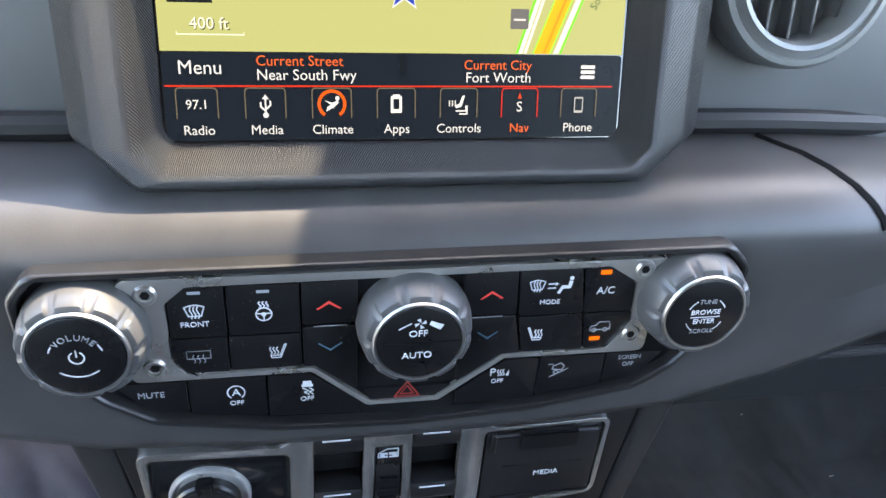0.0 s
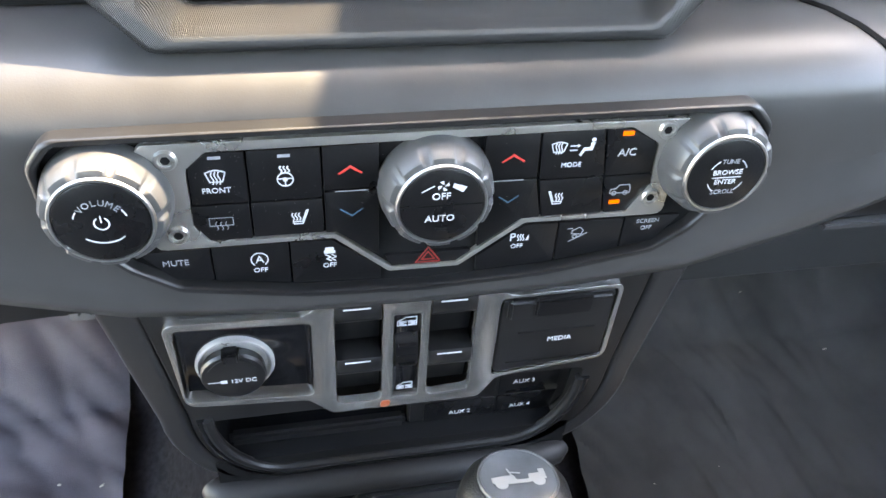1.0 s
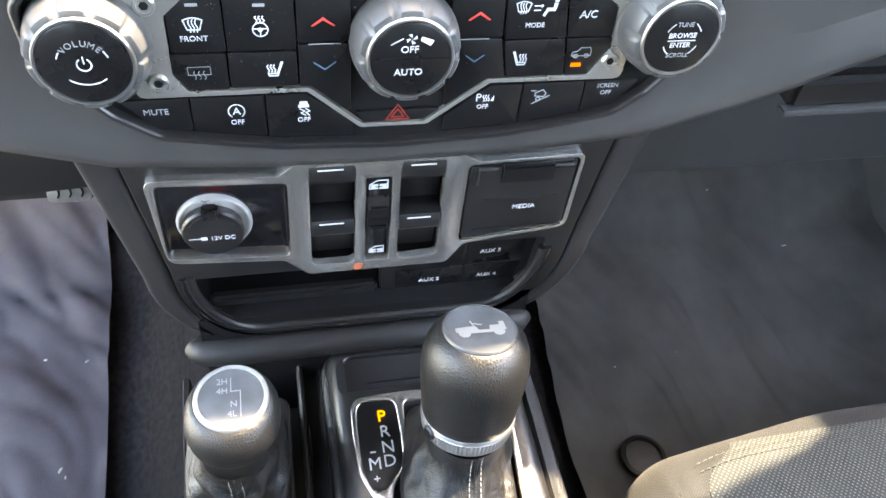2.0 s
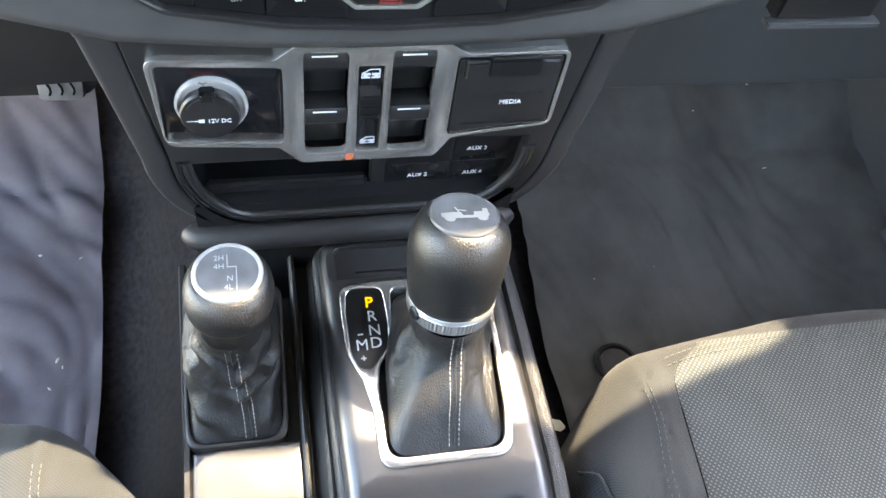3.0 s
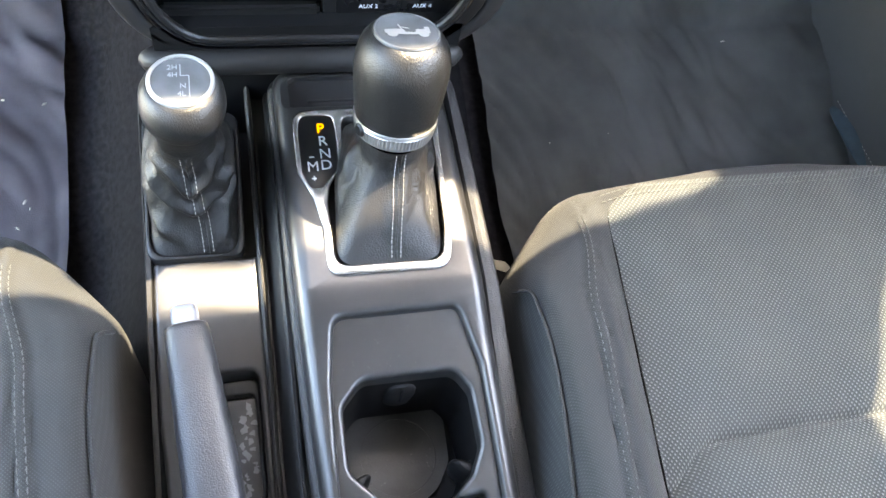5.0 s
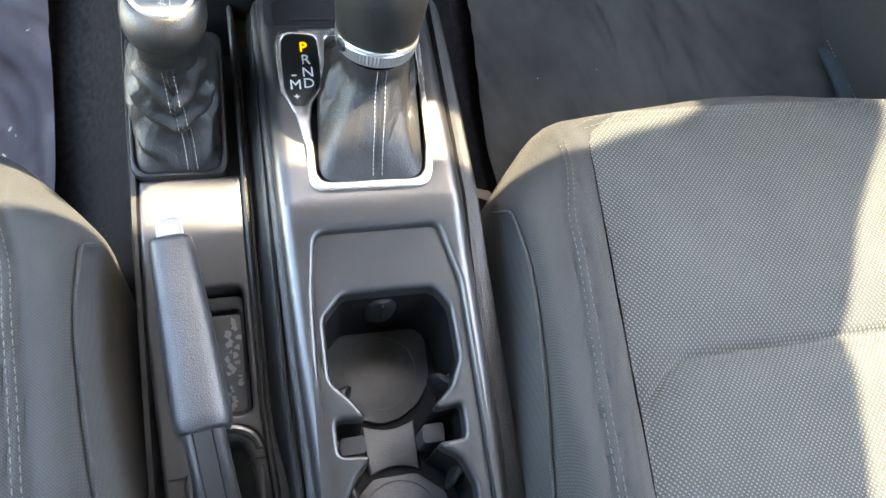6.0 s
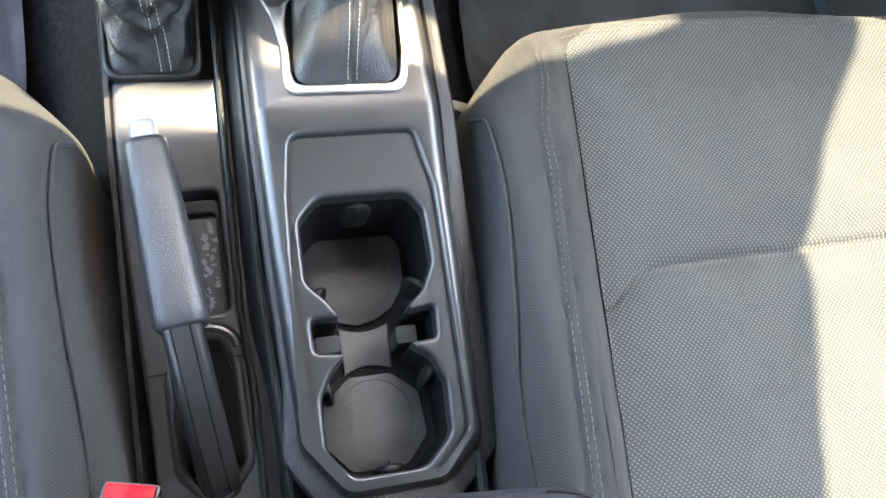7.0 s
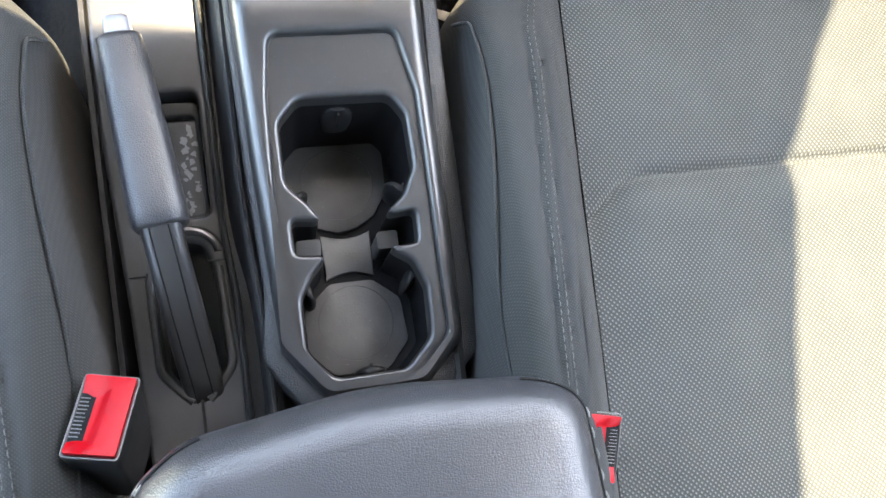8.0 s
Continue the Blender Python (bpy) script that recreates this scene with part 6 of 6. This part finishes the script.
# ---- armrest ----
def armrest():
    a = thing("armrest", "black leather console armrest with stitched edges", "armrest")

    def outline(inset, n=6):
        return fillet([(-0.0965 + inset, -0.40), (0.1085 - inset, -0.40), (0.1085 - inset, -0.0740 - inset, 0.035), (0.0850, -0.0640 - inset, 0.06), (0.0100, -0.0570 - inset, 0.20), (-0.0700, -0.0680 - inset, 0.04), (-0.0965 + inset, -0.0860 - inset, 0.035)], 0.03, n)
    rings = []
    for z, inset in ((0.430, 0.006), (0.500, 0.002), (0.528, 0.0), (0.540, 0.0005), (0.547, 0.0026), (0.553, 0.0062), (0.5575, 0.0112), (0.5605, 0.0175)):
        rings.append([(x, y, z + (0.010 * smooth(-0.06, -0.25, y) if z > 0.53 else 0)) for x, y in outline(inset)])
    shoulder = rings[-1]
    for k in range(1, 13):
        q = k / 12.5
        rings.append([(x + (0.006 - x) * q, y + (min(max(y, -0.36), -0.155) - y) * q, z + 0.0052 * (1 - (1 - q) ** 2.2)) for x, y, z in shoulder])
    part("pad", loft(rings), M_ARM, a, "soft grained black leather pad", sharp=80)
    edge = [(x, y, 0.548 + 0.010 * smooth(-0.06, -0.25, y)) for x, y in outline(0.0022)]
    left = [p for p in edge if p[0] < -0.060 and p[1] > -0.38]
    right = [p for p in edge if p[0] > 0.075 and p[1] > -0.38]
    for run in (left, right):
        run.sort(key=lambda p: -p[1])
        dense = []
        for p, q in zip(run, run[1:]):
            dense += [tuple(Vector(p).lerp(Vector(q), s / 4)) for s in range(4)]
        part("piping", tube([(x * 0.995, y, z - 0.0004) for x, y, z in dense], 0.0006, 6), M_DARK, a, "dark sewn edge")
        for inward, lift in ((0.986, 0.0046), (1.010, -0.0040)):
            stitches(a, [(x * inward, y, z + lift) for x, y, z in dense if y < -0.083], 0.0048, 0.0044, 0.00050, M_THREAD_DULL)


armrest()


# ---- seat belt buckles ----
def buckle(label, m):
    b = thing("belt_buckle", label, "seat belt buckle", "front belt buckles")
    case = loft([[(x, y, z) for x, y in rect(-w, -l, w, l, 0.003)] for z, w, l in ((-0.075, 0.013, 0.020), (-0.02, 0.0150, 0.0245), (-0.002, 0.0162, 0.0262), (0.0, 0.0158, 0.0258))])
    part("case", case, M_PLASTIC, b, "scuffed black plastic case")
    part("edge", slab(rect(-0.0160, -0.0260, 0.0160, 0.0260, 0.003), 0.002, (rect(-0.0151, -0.0251, 0.0151, 0.0251, 0.0026),), bevel=0.0004, front=0.0012), M_KNOB, b)
    press = fillet([(-0.0142, 0.0242), (0.0142, 0.0242), (0.0142, -0.0242), (-0.0142, -0.0242), (-0.0142, -0.0170), (-0.0078, -0.0150), (-0.0066, 0.0108), (-0.0142, 0.0135)], 0.0012, 3)
    button = slab(press, 0.004, bevel=0.0012, seg=3, front=0.0036)
    for x in (-0.0050, -0.0030, -0.0010, 0.0010, 0.0030):
        bmesh.ops.bisect_plane(button, geom=list(button.verts) + list(button.edges) + list(button.faces), plane_co=(x, 0, 0), plane_no=(1, 0, 0))
    for v in button.verts:
        v.co.z -= 0.0034 * smooth(0.0035, -0.0035, v.co.x) * smooth(0.0215, 0.0150, abs(v.co.y))
    part("release", button, M_RED, b, "bright red release button")
    part("slot", slab(rect(-0.0143, -0.0170, -0.0060, 0.0135), 0.001, front=0.0003), M_DARK, b)
    for k in range(11):
        part("spring_rib", box(-0.0140, -0.0092 + 0.0004 * (k % 3), -0.0138 + 0.0024 * k, -0.0133 + 0.0024 * k, -0.002, 0.0010), M_KNOB, b)
    b.matrix_world = m
    return b


buckle("red and black seat belt buckle beside the driver's seat", at(-0.1180, -0.0462, 0.452) @ pose(0, 0, 0, -20, -4, -14) @ Matrix.Diagonal((0.90, 0.89, 0.93, 1)))
buckle("red and black seat belt buckle beside the passenger seat", at(0.1445, -0.1060, 0.459) @ pose(0, 0, 0, -12, -4, 166) @ Matrix.Diagonal((0.9, 0.78, 0.9, 1)))


# ---- seats ----
def seat(label, cx, side):
    """A cloth seat cushion; side is +1 where its console edge faces the driver."""
    s = thing("car_seat", label, "car seat", "front seats")
    half, fr, rr = 0.268, 0.298, -0.42

    def top(rel, y):
        a = abs(rel)
        edge_in = 0.171 + 0.10 * (0.23 - y)
        z = 0.424 + 0.010 * smooth(0.0, 0.16, a) ** 2
        rise = smooth(edge_in + 0.0005, edge_in + 0.030, a) ** 0.6
        z += 0.034 * rise * (1 - 0.75 * smooth(0.12, 0.25, y))
        if a > edge_in + 0.0001:
            z -= 0.0014 * math.exp(-((a - edge_in) / 0.0022) ** 2) * (1 - smooth(0.215, 0.245, y))
        # the seam across the insert bends back where it meets the bolsters
        cross = 0.0700 - 0.0030 * smooth(0.06, 0.14, a) - 0.030 * smooth(0.125, 0.192, a) ** 1.7
        if a < edge_in:
            soft = 1 - 0.15 * smooth(0.14, 0.18, a)
            z -= 0.0054 * math.exp(-(abs(y - cross) / 0.0030) ** 1.6) * soft
            z -= 0.0075 * math.exp(-((y - cross) / 0.020) ** 2) * soft
        welt = edge_in + 0.0365 - 0.012 * smooth(0.15, 0.22, y)
        z += 0.0018 * math.exp(-((a - welt) / 0.0024) ** 2) - 0.0022 * (math.exp(-((a - welt - 0.0046) / 0.0016) ** 2) + math.exp(-((a - welt + 0.0046) / 0.0016) ** 2))
        z += 0.0020 * noise.noise((rel * 9 + cx * 5, y * 9, 0.3)) + 0.0012 * noise.noise((rel * 25, y * 22 + cx, 2.0))
        z -= 0.004 * smooth(0.22, 0.29, y)
        return z
    base = fillet([(-half + 0.006, fr - 0.10, 0.05), (-half + 0.075, fr - 0.022, 0.07), (-0.04, fr, 0.3), (0.04, fr, 0.3), (half - 0.075, fr - 0.022, 0.07), (half - 0.006, fr - 0.10, 0.05), (half, 0.05), (half + 0.004, rr), (-half - 0.004, rr), (-half, 0.05)], 0.05, 12)
    dense = []
    for i, p in enumerate(base):
        q = base[(i + 1) % len(base)]
        k = max(1, round(math.dist(p, q) / 0.0045))
        dense += [(p[0] + (q[0] - p[0]) * j / k, p[1] + (q[1] - p[1]) * j / k) for j in range(k)]
    mid_y = -0.06
    scales = [0.985, 0.992, 0.997, 1.0, 1.0, 0.999, 0.996, 0.991, 0.984, 0.975, 0.964, 0.952, 0.94] + [0.94 - 0.94 * k / 100 for k in range(1, 100)] + [0.004]
    rings = []
    for i, sc in enumerate(scales):
        ring = []
        for x, y in dense:
            px, py = x * sc, mid_y + (y - mid_y) * sc
            flank = 0.0105 * smooth(-0.06, 0.13, py) * (1 - smooth(0.13, 0.24, py)) * smooth(0.92, 1.0, sc)
            px -= math.copysign(flank, px) if abs(px) > 0.2 else 0.0
            t = min((1 - sc) / 0.105, 1.0)
            zt = top(px, py)
            if i < 4:
                z = (0.16, 0.24, 0.32, 0.375)[i]
            else:
                round_down = math.sqrt(max(0.0, 1 - (1 - t) ** 2))
                z = 0.385 + (zt - 0.385) * round_down
            ring.append((cx + px, py, z))
        rings.append(ring)

    def chosen(keep):
        bm = bmesh.new()
        cache = {}

        def vert(i, j):
            if (i, j) not in cache:
                cache[i, j] = bm.verts.new(rings[i][j])
            return cache[i, j]
        n = len(dense)
        for i in range(len(rings) - 1):
            for j in range(n):
                j2 = (j + 1) % n
                mx = (rings[i][j][0] + rings[i + 1][j2][0]) / 2 - cx
                my = (rings[i][j][1] + rings[i + 1][j2][1]) / 2
                if keep(mx, my, i):
                    bm.faces.new((vert(i, j), vert(i, j2), vert(i + 1, j2), vert(i + 1, j)))
        return bm
    turns = sorted((math.atan2(y - mid_y, x), math.hypot(x, y - mid_y)) for x, y in dense)
    turn_a, turn_r = [q[0] for q in turns], [q[1] for q in turns]

    def crown(x, y):
        """Height of the finished cushion, with its rounded rim."""
        reach = math.hypot(x, y - mid_y) / float(np.interp(math.atan2(y - mid_y, x), turn_a, turn_r, period=2 * math.pi))
        t = min((1 - reach) / 0.105, 1.0)
        return 0.385 + (top(x, y) - 0.385) * math.sqrt(max(0.0, 1 - (1 - t) ** 2))
    border = lambda y: 0.171 + 0.10 * (0.23 - y) - 0.035 * smooth(0.225, 0.275, y) ** 2
    bm = bmesh.new()
    ys = [0.274 - 0.0016 * k for k in range(320)]
    rows = [[bm.verts.new((cx + u / 90 * border(y), y, crown(u / 90 * border(y), y) + 0.0008)) for u in range(-90, 91)] for y in ys]
    for r0, r1 in zip(rows, rows[1:]):
        for i in range(180):
            bm.faces.new((r0[i], r0[i + 1], r1[i + 1], r1[i]))
    part("insert", bm, M_CLOTH, s, "dark grey dotted cloth insert", sharp=80)
    strips = []
    for e in (-1, 1):
        bm = bmesh.new()
        cols = []
        for y in [0.266 - 0.0032 * k for k in range(165)]:
            cols.append([bm.verts.new((cx + e * (border(y) + d), y, crown(border(y) + d, y) + up)) for d, up in ((-0.0004, -0.004), (0.0, -0.001), (0.0008, 0.0012), (0.0022, 0.0012), (0.0045, 0.0010), (0.008, 0.0009), (0.012, 0.0008), (0.016, 0.0007), (0.020, 0.0005), (0.023, -0.0004))])
        for r0, r1 in zip(cols, cols[1:]):
            for i in range(9):
                quad = (r0[i], r0[i + 1], r1[i + 1], r1[i])
                bm.faces.new(quad if e < 0 else quad[::-1])
        bmesh.ops.recalc_face_normals(bm, faces=bm.faces)
        if sum(f.normal.z for f in bm.faces) < 0:
            bmesh.ops.reverse_faces(bm, faces=bm.faces)
        strips.append(bm)
    under = lambda x, y, i: abs(x) < border(y) + 0.014 and y < 0.262 and i > 5
    part("bolster", join(chosen(lambda x, y, i: not under(x, y, i)), *strips), M_CLOTH_FINE, s, "dark grey fine-weave bolster", sharp=80)
    for e in (-1, 1):
        edge = []
        for k in range(70):
            y = 0.250 - 0.65 * k / 69
            r = border(y)
            edge.append((cx + e * r, y, crown(r, y) - 0.0002))
        part("seam", tube([(x, y, z - 0.0004) for x, y, z in edge], 0.0007, 6), M_DARK, s, "dark sewn seam")
        line, twin, piping = [], [], []
        for k in range(60):
            y = 0.232 - 0.60 * k / 59
            for lst, rel in ((line, 0.0343), (twin, 0.0387)):
                r = 0.171 + 0.10 * (0.23 - y) + rel - 0.012 * smooth(0.15, 0.22, y)
                lst.append((cx + e * r, y, crown(r, y) + 0.0003))
        for run in (line, twin):
            stitches(s, run, 0.0038, 0.0014, 0.00042, M_THREAD_GREY)
        for k in range(40):
            y = 0.1862 - 0.55 * (k / 39) ** 2.2
            r = 0.2490 + 0.0135 * (1 - smooth(-0.04, 0.15, y)) + 0.006 * smooth(0.172, 0.1862, y) ** 2
            piping.append((cx + e * r, y, crown(r, y) + 0.0004))
        part("piping", tube(piping, 0.0014, 8), M_CLOTH_FINE, s)
    for y in (0.2620, 0.2680):
        run = [(cx - 0.17 + 0.34 * k / 60, y - 0.10 * (abs(k - 30) / 30) ** 4 * 0.12, 0) for k in range(61)]
        run = [(x, yy, 0.385 + (top(x - cx, yy) - 0.385) * math.sqrt(max(0, 1 - (1 - min((1 - (yy - mid_y) / (fr - mid_y)) / 0.105, 1)) ** 2)) + 0.0008) for x, yy, _ in run]
        stitches(s, run, 0.0038, 0.0014, 0.00042, M_THREAD_GREY)
    return s


seat("dark grey cloth passenger seat cushion with stitched bolsters, partly in sun", 0.372, 1)
seat("dark grey cloth driver's seat cushion with stitched bolsters", -0.396, -1)


# ---- floor mats ----
def floor_mat(label, x0, x1, seed, mat, waves=0.012):
    bm = bmesh.new()
    rows = []
    nx, ny = 110, 150
    for j in range(ny):
        y = 0.20 + 0.70 * j / (ny - 1)
        row = []
        for i in range(nx):
            x = x0 + (x1 - x0) * i / (nx - 1)
            slant = x * 0.8 + y * 0.6
            wave = noise.noise((x * 3 + seed, y * 3, 2.0))
            crease = 1.2 * abs(noise.noise((slant * 15 + 2 * wave + seed, (y - x) * 4, 0.0))) + 0.8 * abs(noise.noise((slant * 34 + 4 * wave, (y - x) * 9 + seed, 1.0)))
            z = FLOOR(x if abs(x) > 0.23 else math.copysign(0.23, x), y) + 0.012 + waves * crease
            row.append(bm.verts.new((x, y, z)))
        rows.append(row)
    for a, b in zip(rows, rows[1:]):
        for i in range(nx - 1):
            bm.faces.new((a[i], a[i + 1], b[i + 1], b[i]))
    bmesh.ops.solidify(bm, geom=list(bm.faces), thickness=0.004)
    return tagged(part("floor_mat", bm, mat), label, "floor mat", "front floor mats")


floor_mat("grey creased floor mat in the driver's footwell, paled for sky light", -0.64, -0.236, 1.7, M_MAT, 0.011)
floor_mat("dark creased floor mat in the passenger footwell", 0.215, 0.735, 5.1, M_MAT_DARK, 0.010)


# ---- pedals and loose bits in the footwells ----
def brake_pedal():
    p = thing("brake_pedal", "worn rubber brake pedal with wavy grooves over the mat", "pedal")
    m = axes((-0.256, 0.668, 0.352), (1, 0, 0), (0, 0.55, 0.84)) @ Matrix.Diagonal((0.78, 0.80, 1, 1))
    part("pad", slab(fillet([(-0.026, -0.030), (0.026, -0.030), (0.028, 0.035), (-0.028, 0.035)], 0.008, 4), 0.012, bevel=0.003, seg=3), M_PEDAL, p, "scuffed grey rubber pad", m=m)
    for k in range(3):
        x = -0.014 + 0.014 * k
        part("groove", tube([(x + 0.0022 * math.sin(j * 1.2), -0.024 + 0.052 * j / 12, 0.0004) for j in range(13)], 0.0014, 5), M_DARK, p, m=m)
    part("arm", tube([(-0.258, 0.682, 0.36), (-0.260, 0.74, 0.47), (-0.262, 0.78, 0.62)], 0.009, 8), M_PLASTIC, p)


brake_pedal()


def footrest():
    f = thing("under_dash_cover", "black plastic cover hanging under the driver's dashboard", "cover")
    part("panel", slab(fillet([(-0.60, 0.0), (-0.232, 0.0), (-0.205, 0.03), (-0.205, 0.16), (-0.60, 0.16)], 0.012, 4), 0.02, bevel=0.004), M_PLASTIC, f, m=axes((0, 0.665, 0.330), (1, 0, 0), (0, 0.25, 0.97)))
    part("cable", tube([(-0.36, 0.52, 0.56), (-0.34, 0.56, 0.49), (-0.31, 0.60, 0.44), (-0.28, 0.64, 0.41)], 0.005, 8), M_DARK, f, "black cable")


footrest()


def mat_anchor():
    a = thing("mat_anchor", "round black floor mat anchor beside the passenger seat", "mat anchor")
    z = FLOOR(0.29, 0.375) + 0.022
    part("ring", loft([[(0.285 + r * math.cos(2 * math.pi * i / 32), 0.372 + r * math.sin(2 * math.pi * i / 32), z + h) for i in range(32)] for r, h in ((0.024, 0), (0.0235, 0.005), (0.020, 0.006), (0.019, 0.001))], (False, False)), M_PLASTIC, a)
    part("cap", slab(disc(0.285, 0.372, 0.018), 0.004, bevel=0.001, front=z + 0.003), M_RUBBER, a)


mat_anchor()
tag = tagged(part("paper_tag", slab(fillet([(-0.014, -0.0035), (0.010, -0.0045), (0.014, 0.000), (0.008, 0.0045), (-0.014, 0.003)], 0.002, 3), 0.0012, bevel=0.0003), M_TAG, None, m=at(0.151, 0.268, 0.309) @ pose(0, 0, 0, 12, 8, -18)), "small pale tag beside the passenger seat", "tag")


def pouch():
    """A soft blue shape against the door, made up for an unidentified blue patch."""
    z = FLOOR(0.7, 0.45) + 0.024
    rows = []
    for k in range(13):
        q = k / 12
        half = 0.058 * (1 - abs(2 * q - 1) ** 4) ** 0.5 + 0.002
        tall = 0.020 * (1 - abs(2 * q - 1) ** 2.5) + 0.002
        rows.append([(0.722 + 0.046 * math.cos(t) * (half / 0.058), 0.455 - 0.062 + 0.124 * q, z + tall * (0.5 + 0.5 * math.sin(t)) + 0.002 * noise.noise((k * 0.6, t, 1))) for t in [2 * math.pi * j / 20 for j in range(20)]])
    p = thing("pouch", "dusty blue soft shape made up for an unidentified blue patch by the door", "pouch")
    part("body", loft(rows), M_BLUE_CLOTH, p, sharp=80)
    stitches(p, [(0.690, 0.400 + 0.110 * k / 20, z + 0.0165) for k in range(21)], 0.004, 0.002, 0.0005, M_THREAD)


pouch()


def crumbs():
    rnd = random.Random(11)
    bms = []
    for k in range(24):
        x, y = rnd.choice((-1, 1)) * rnd.uniform(0.25, 0.58), rnd.uniform(0.36, 0.74)
        r = rnd.uniform(0.0008, 0.0022)
        b = bmesh.new()
        bmesh.ops.create_icosphere(b, subdivisions=1, radius=r)
        b.transform(at(x, y, FLOOR(x, y) + 0.0235) @ pose(0, 0, 0, rnd.uniform(0, 90), 0, rnd.uniform(0, 180)) @ Matrix.Diagonal((rnd.uniform(0.8, 3.0), 0.8, 0.6, 1)))
        bms.append(b)
    tagged(part("crumbs", join(*bms), M_TAG), "pale grit scattered on the floor mats", "grit", kind="stuff")


crumbs()


def dust():
    """Specks of dust on the sunlit controls and the console."""
    rnd = random.Random(23)
    verts, faces = [], []

    def fleck(m, r):
        base = len(verts)
        n = 5
        verts.extend(tuple(m @ Vector((r * rnd.uniform(0.6, 1.3) * math.cos(2 * math.pi * k / n), r * rnd.uniform(0.6, 1.3) * math.sin(2 * math.pi * k / n), 0))) for k in range(n))
        verts.append(tuple(m @ Vector((0, 0, r * 0.5))))
        faces.extend((base + k, base + (k + 1) % n, base + n) for k in range(n))
    for k in range(120):
        x, v = rnd.uniform(-0.086, 0.088) if k % 3 == 0 else rnd.uniform(-0.086, -0.040), rnd.uniform(-0.006, 0.029)
        fleck(PANEL @ at(x, v, 0.0017), rnd.uniform(0.00007, 0.00017))
    for k in range(60):
        y = rnd.uniform(0.137, 0.160)
        fleck(at(rnd.uniform(-0.008, 0.066), y, right_z(y) - 0.0051), rnd.uniform(0.00008, 0.0002))
    for k in range(50):
        y = rnd.uniform(-0.02, 0.15)
        fleck(at(rnd.choice((-0.0225, 0.0855)) + rnd.uniform(-0.001, 0.001), y, right_z(y) - 0.0009), rnd.uniform(0.00008, 0.00018))
    for k in range(60):
        y = rnd.choice((rnd.uniform(-0.028, 0.02), rnd.uniform(0.07, 0.125)))
        fleck(at(rnd.uniform(0.004, 0.056), y, 0.3627 + 0.05 * (y - 0.046)), rnd.uniform(0.00010, 0.00026))
    me = bpy.data.meshes.new("dust")
    me.from_pydata(verts, [], faces)
    me.materials.append(M_DUST)
    tagged(new("dust", me), "fine pale dust specks on the black controls", "dust", kind="stuff")


dust()
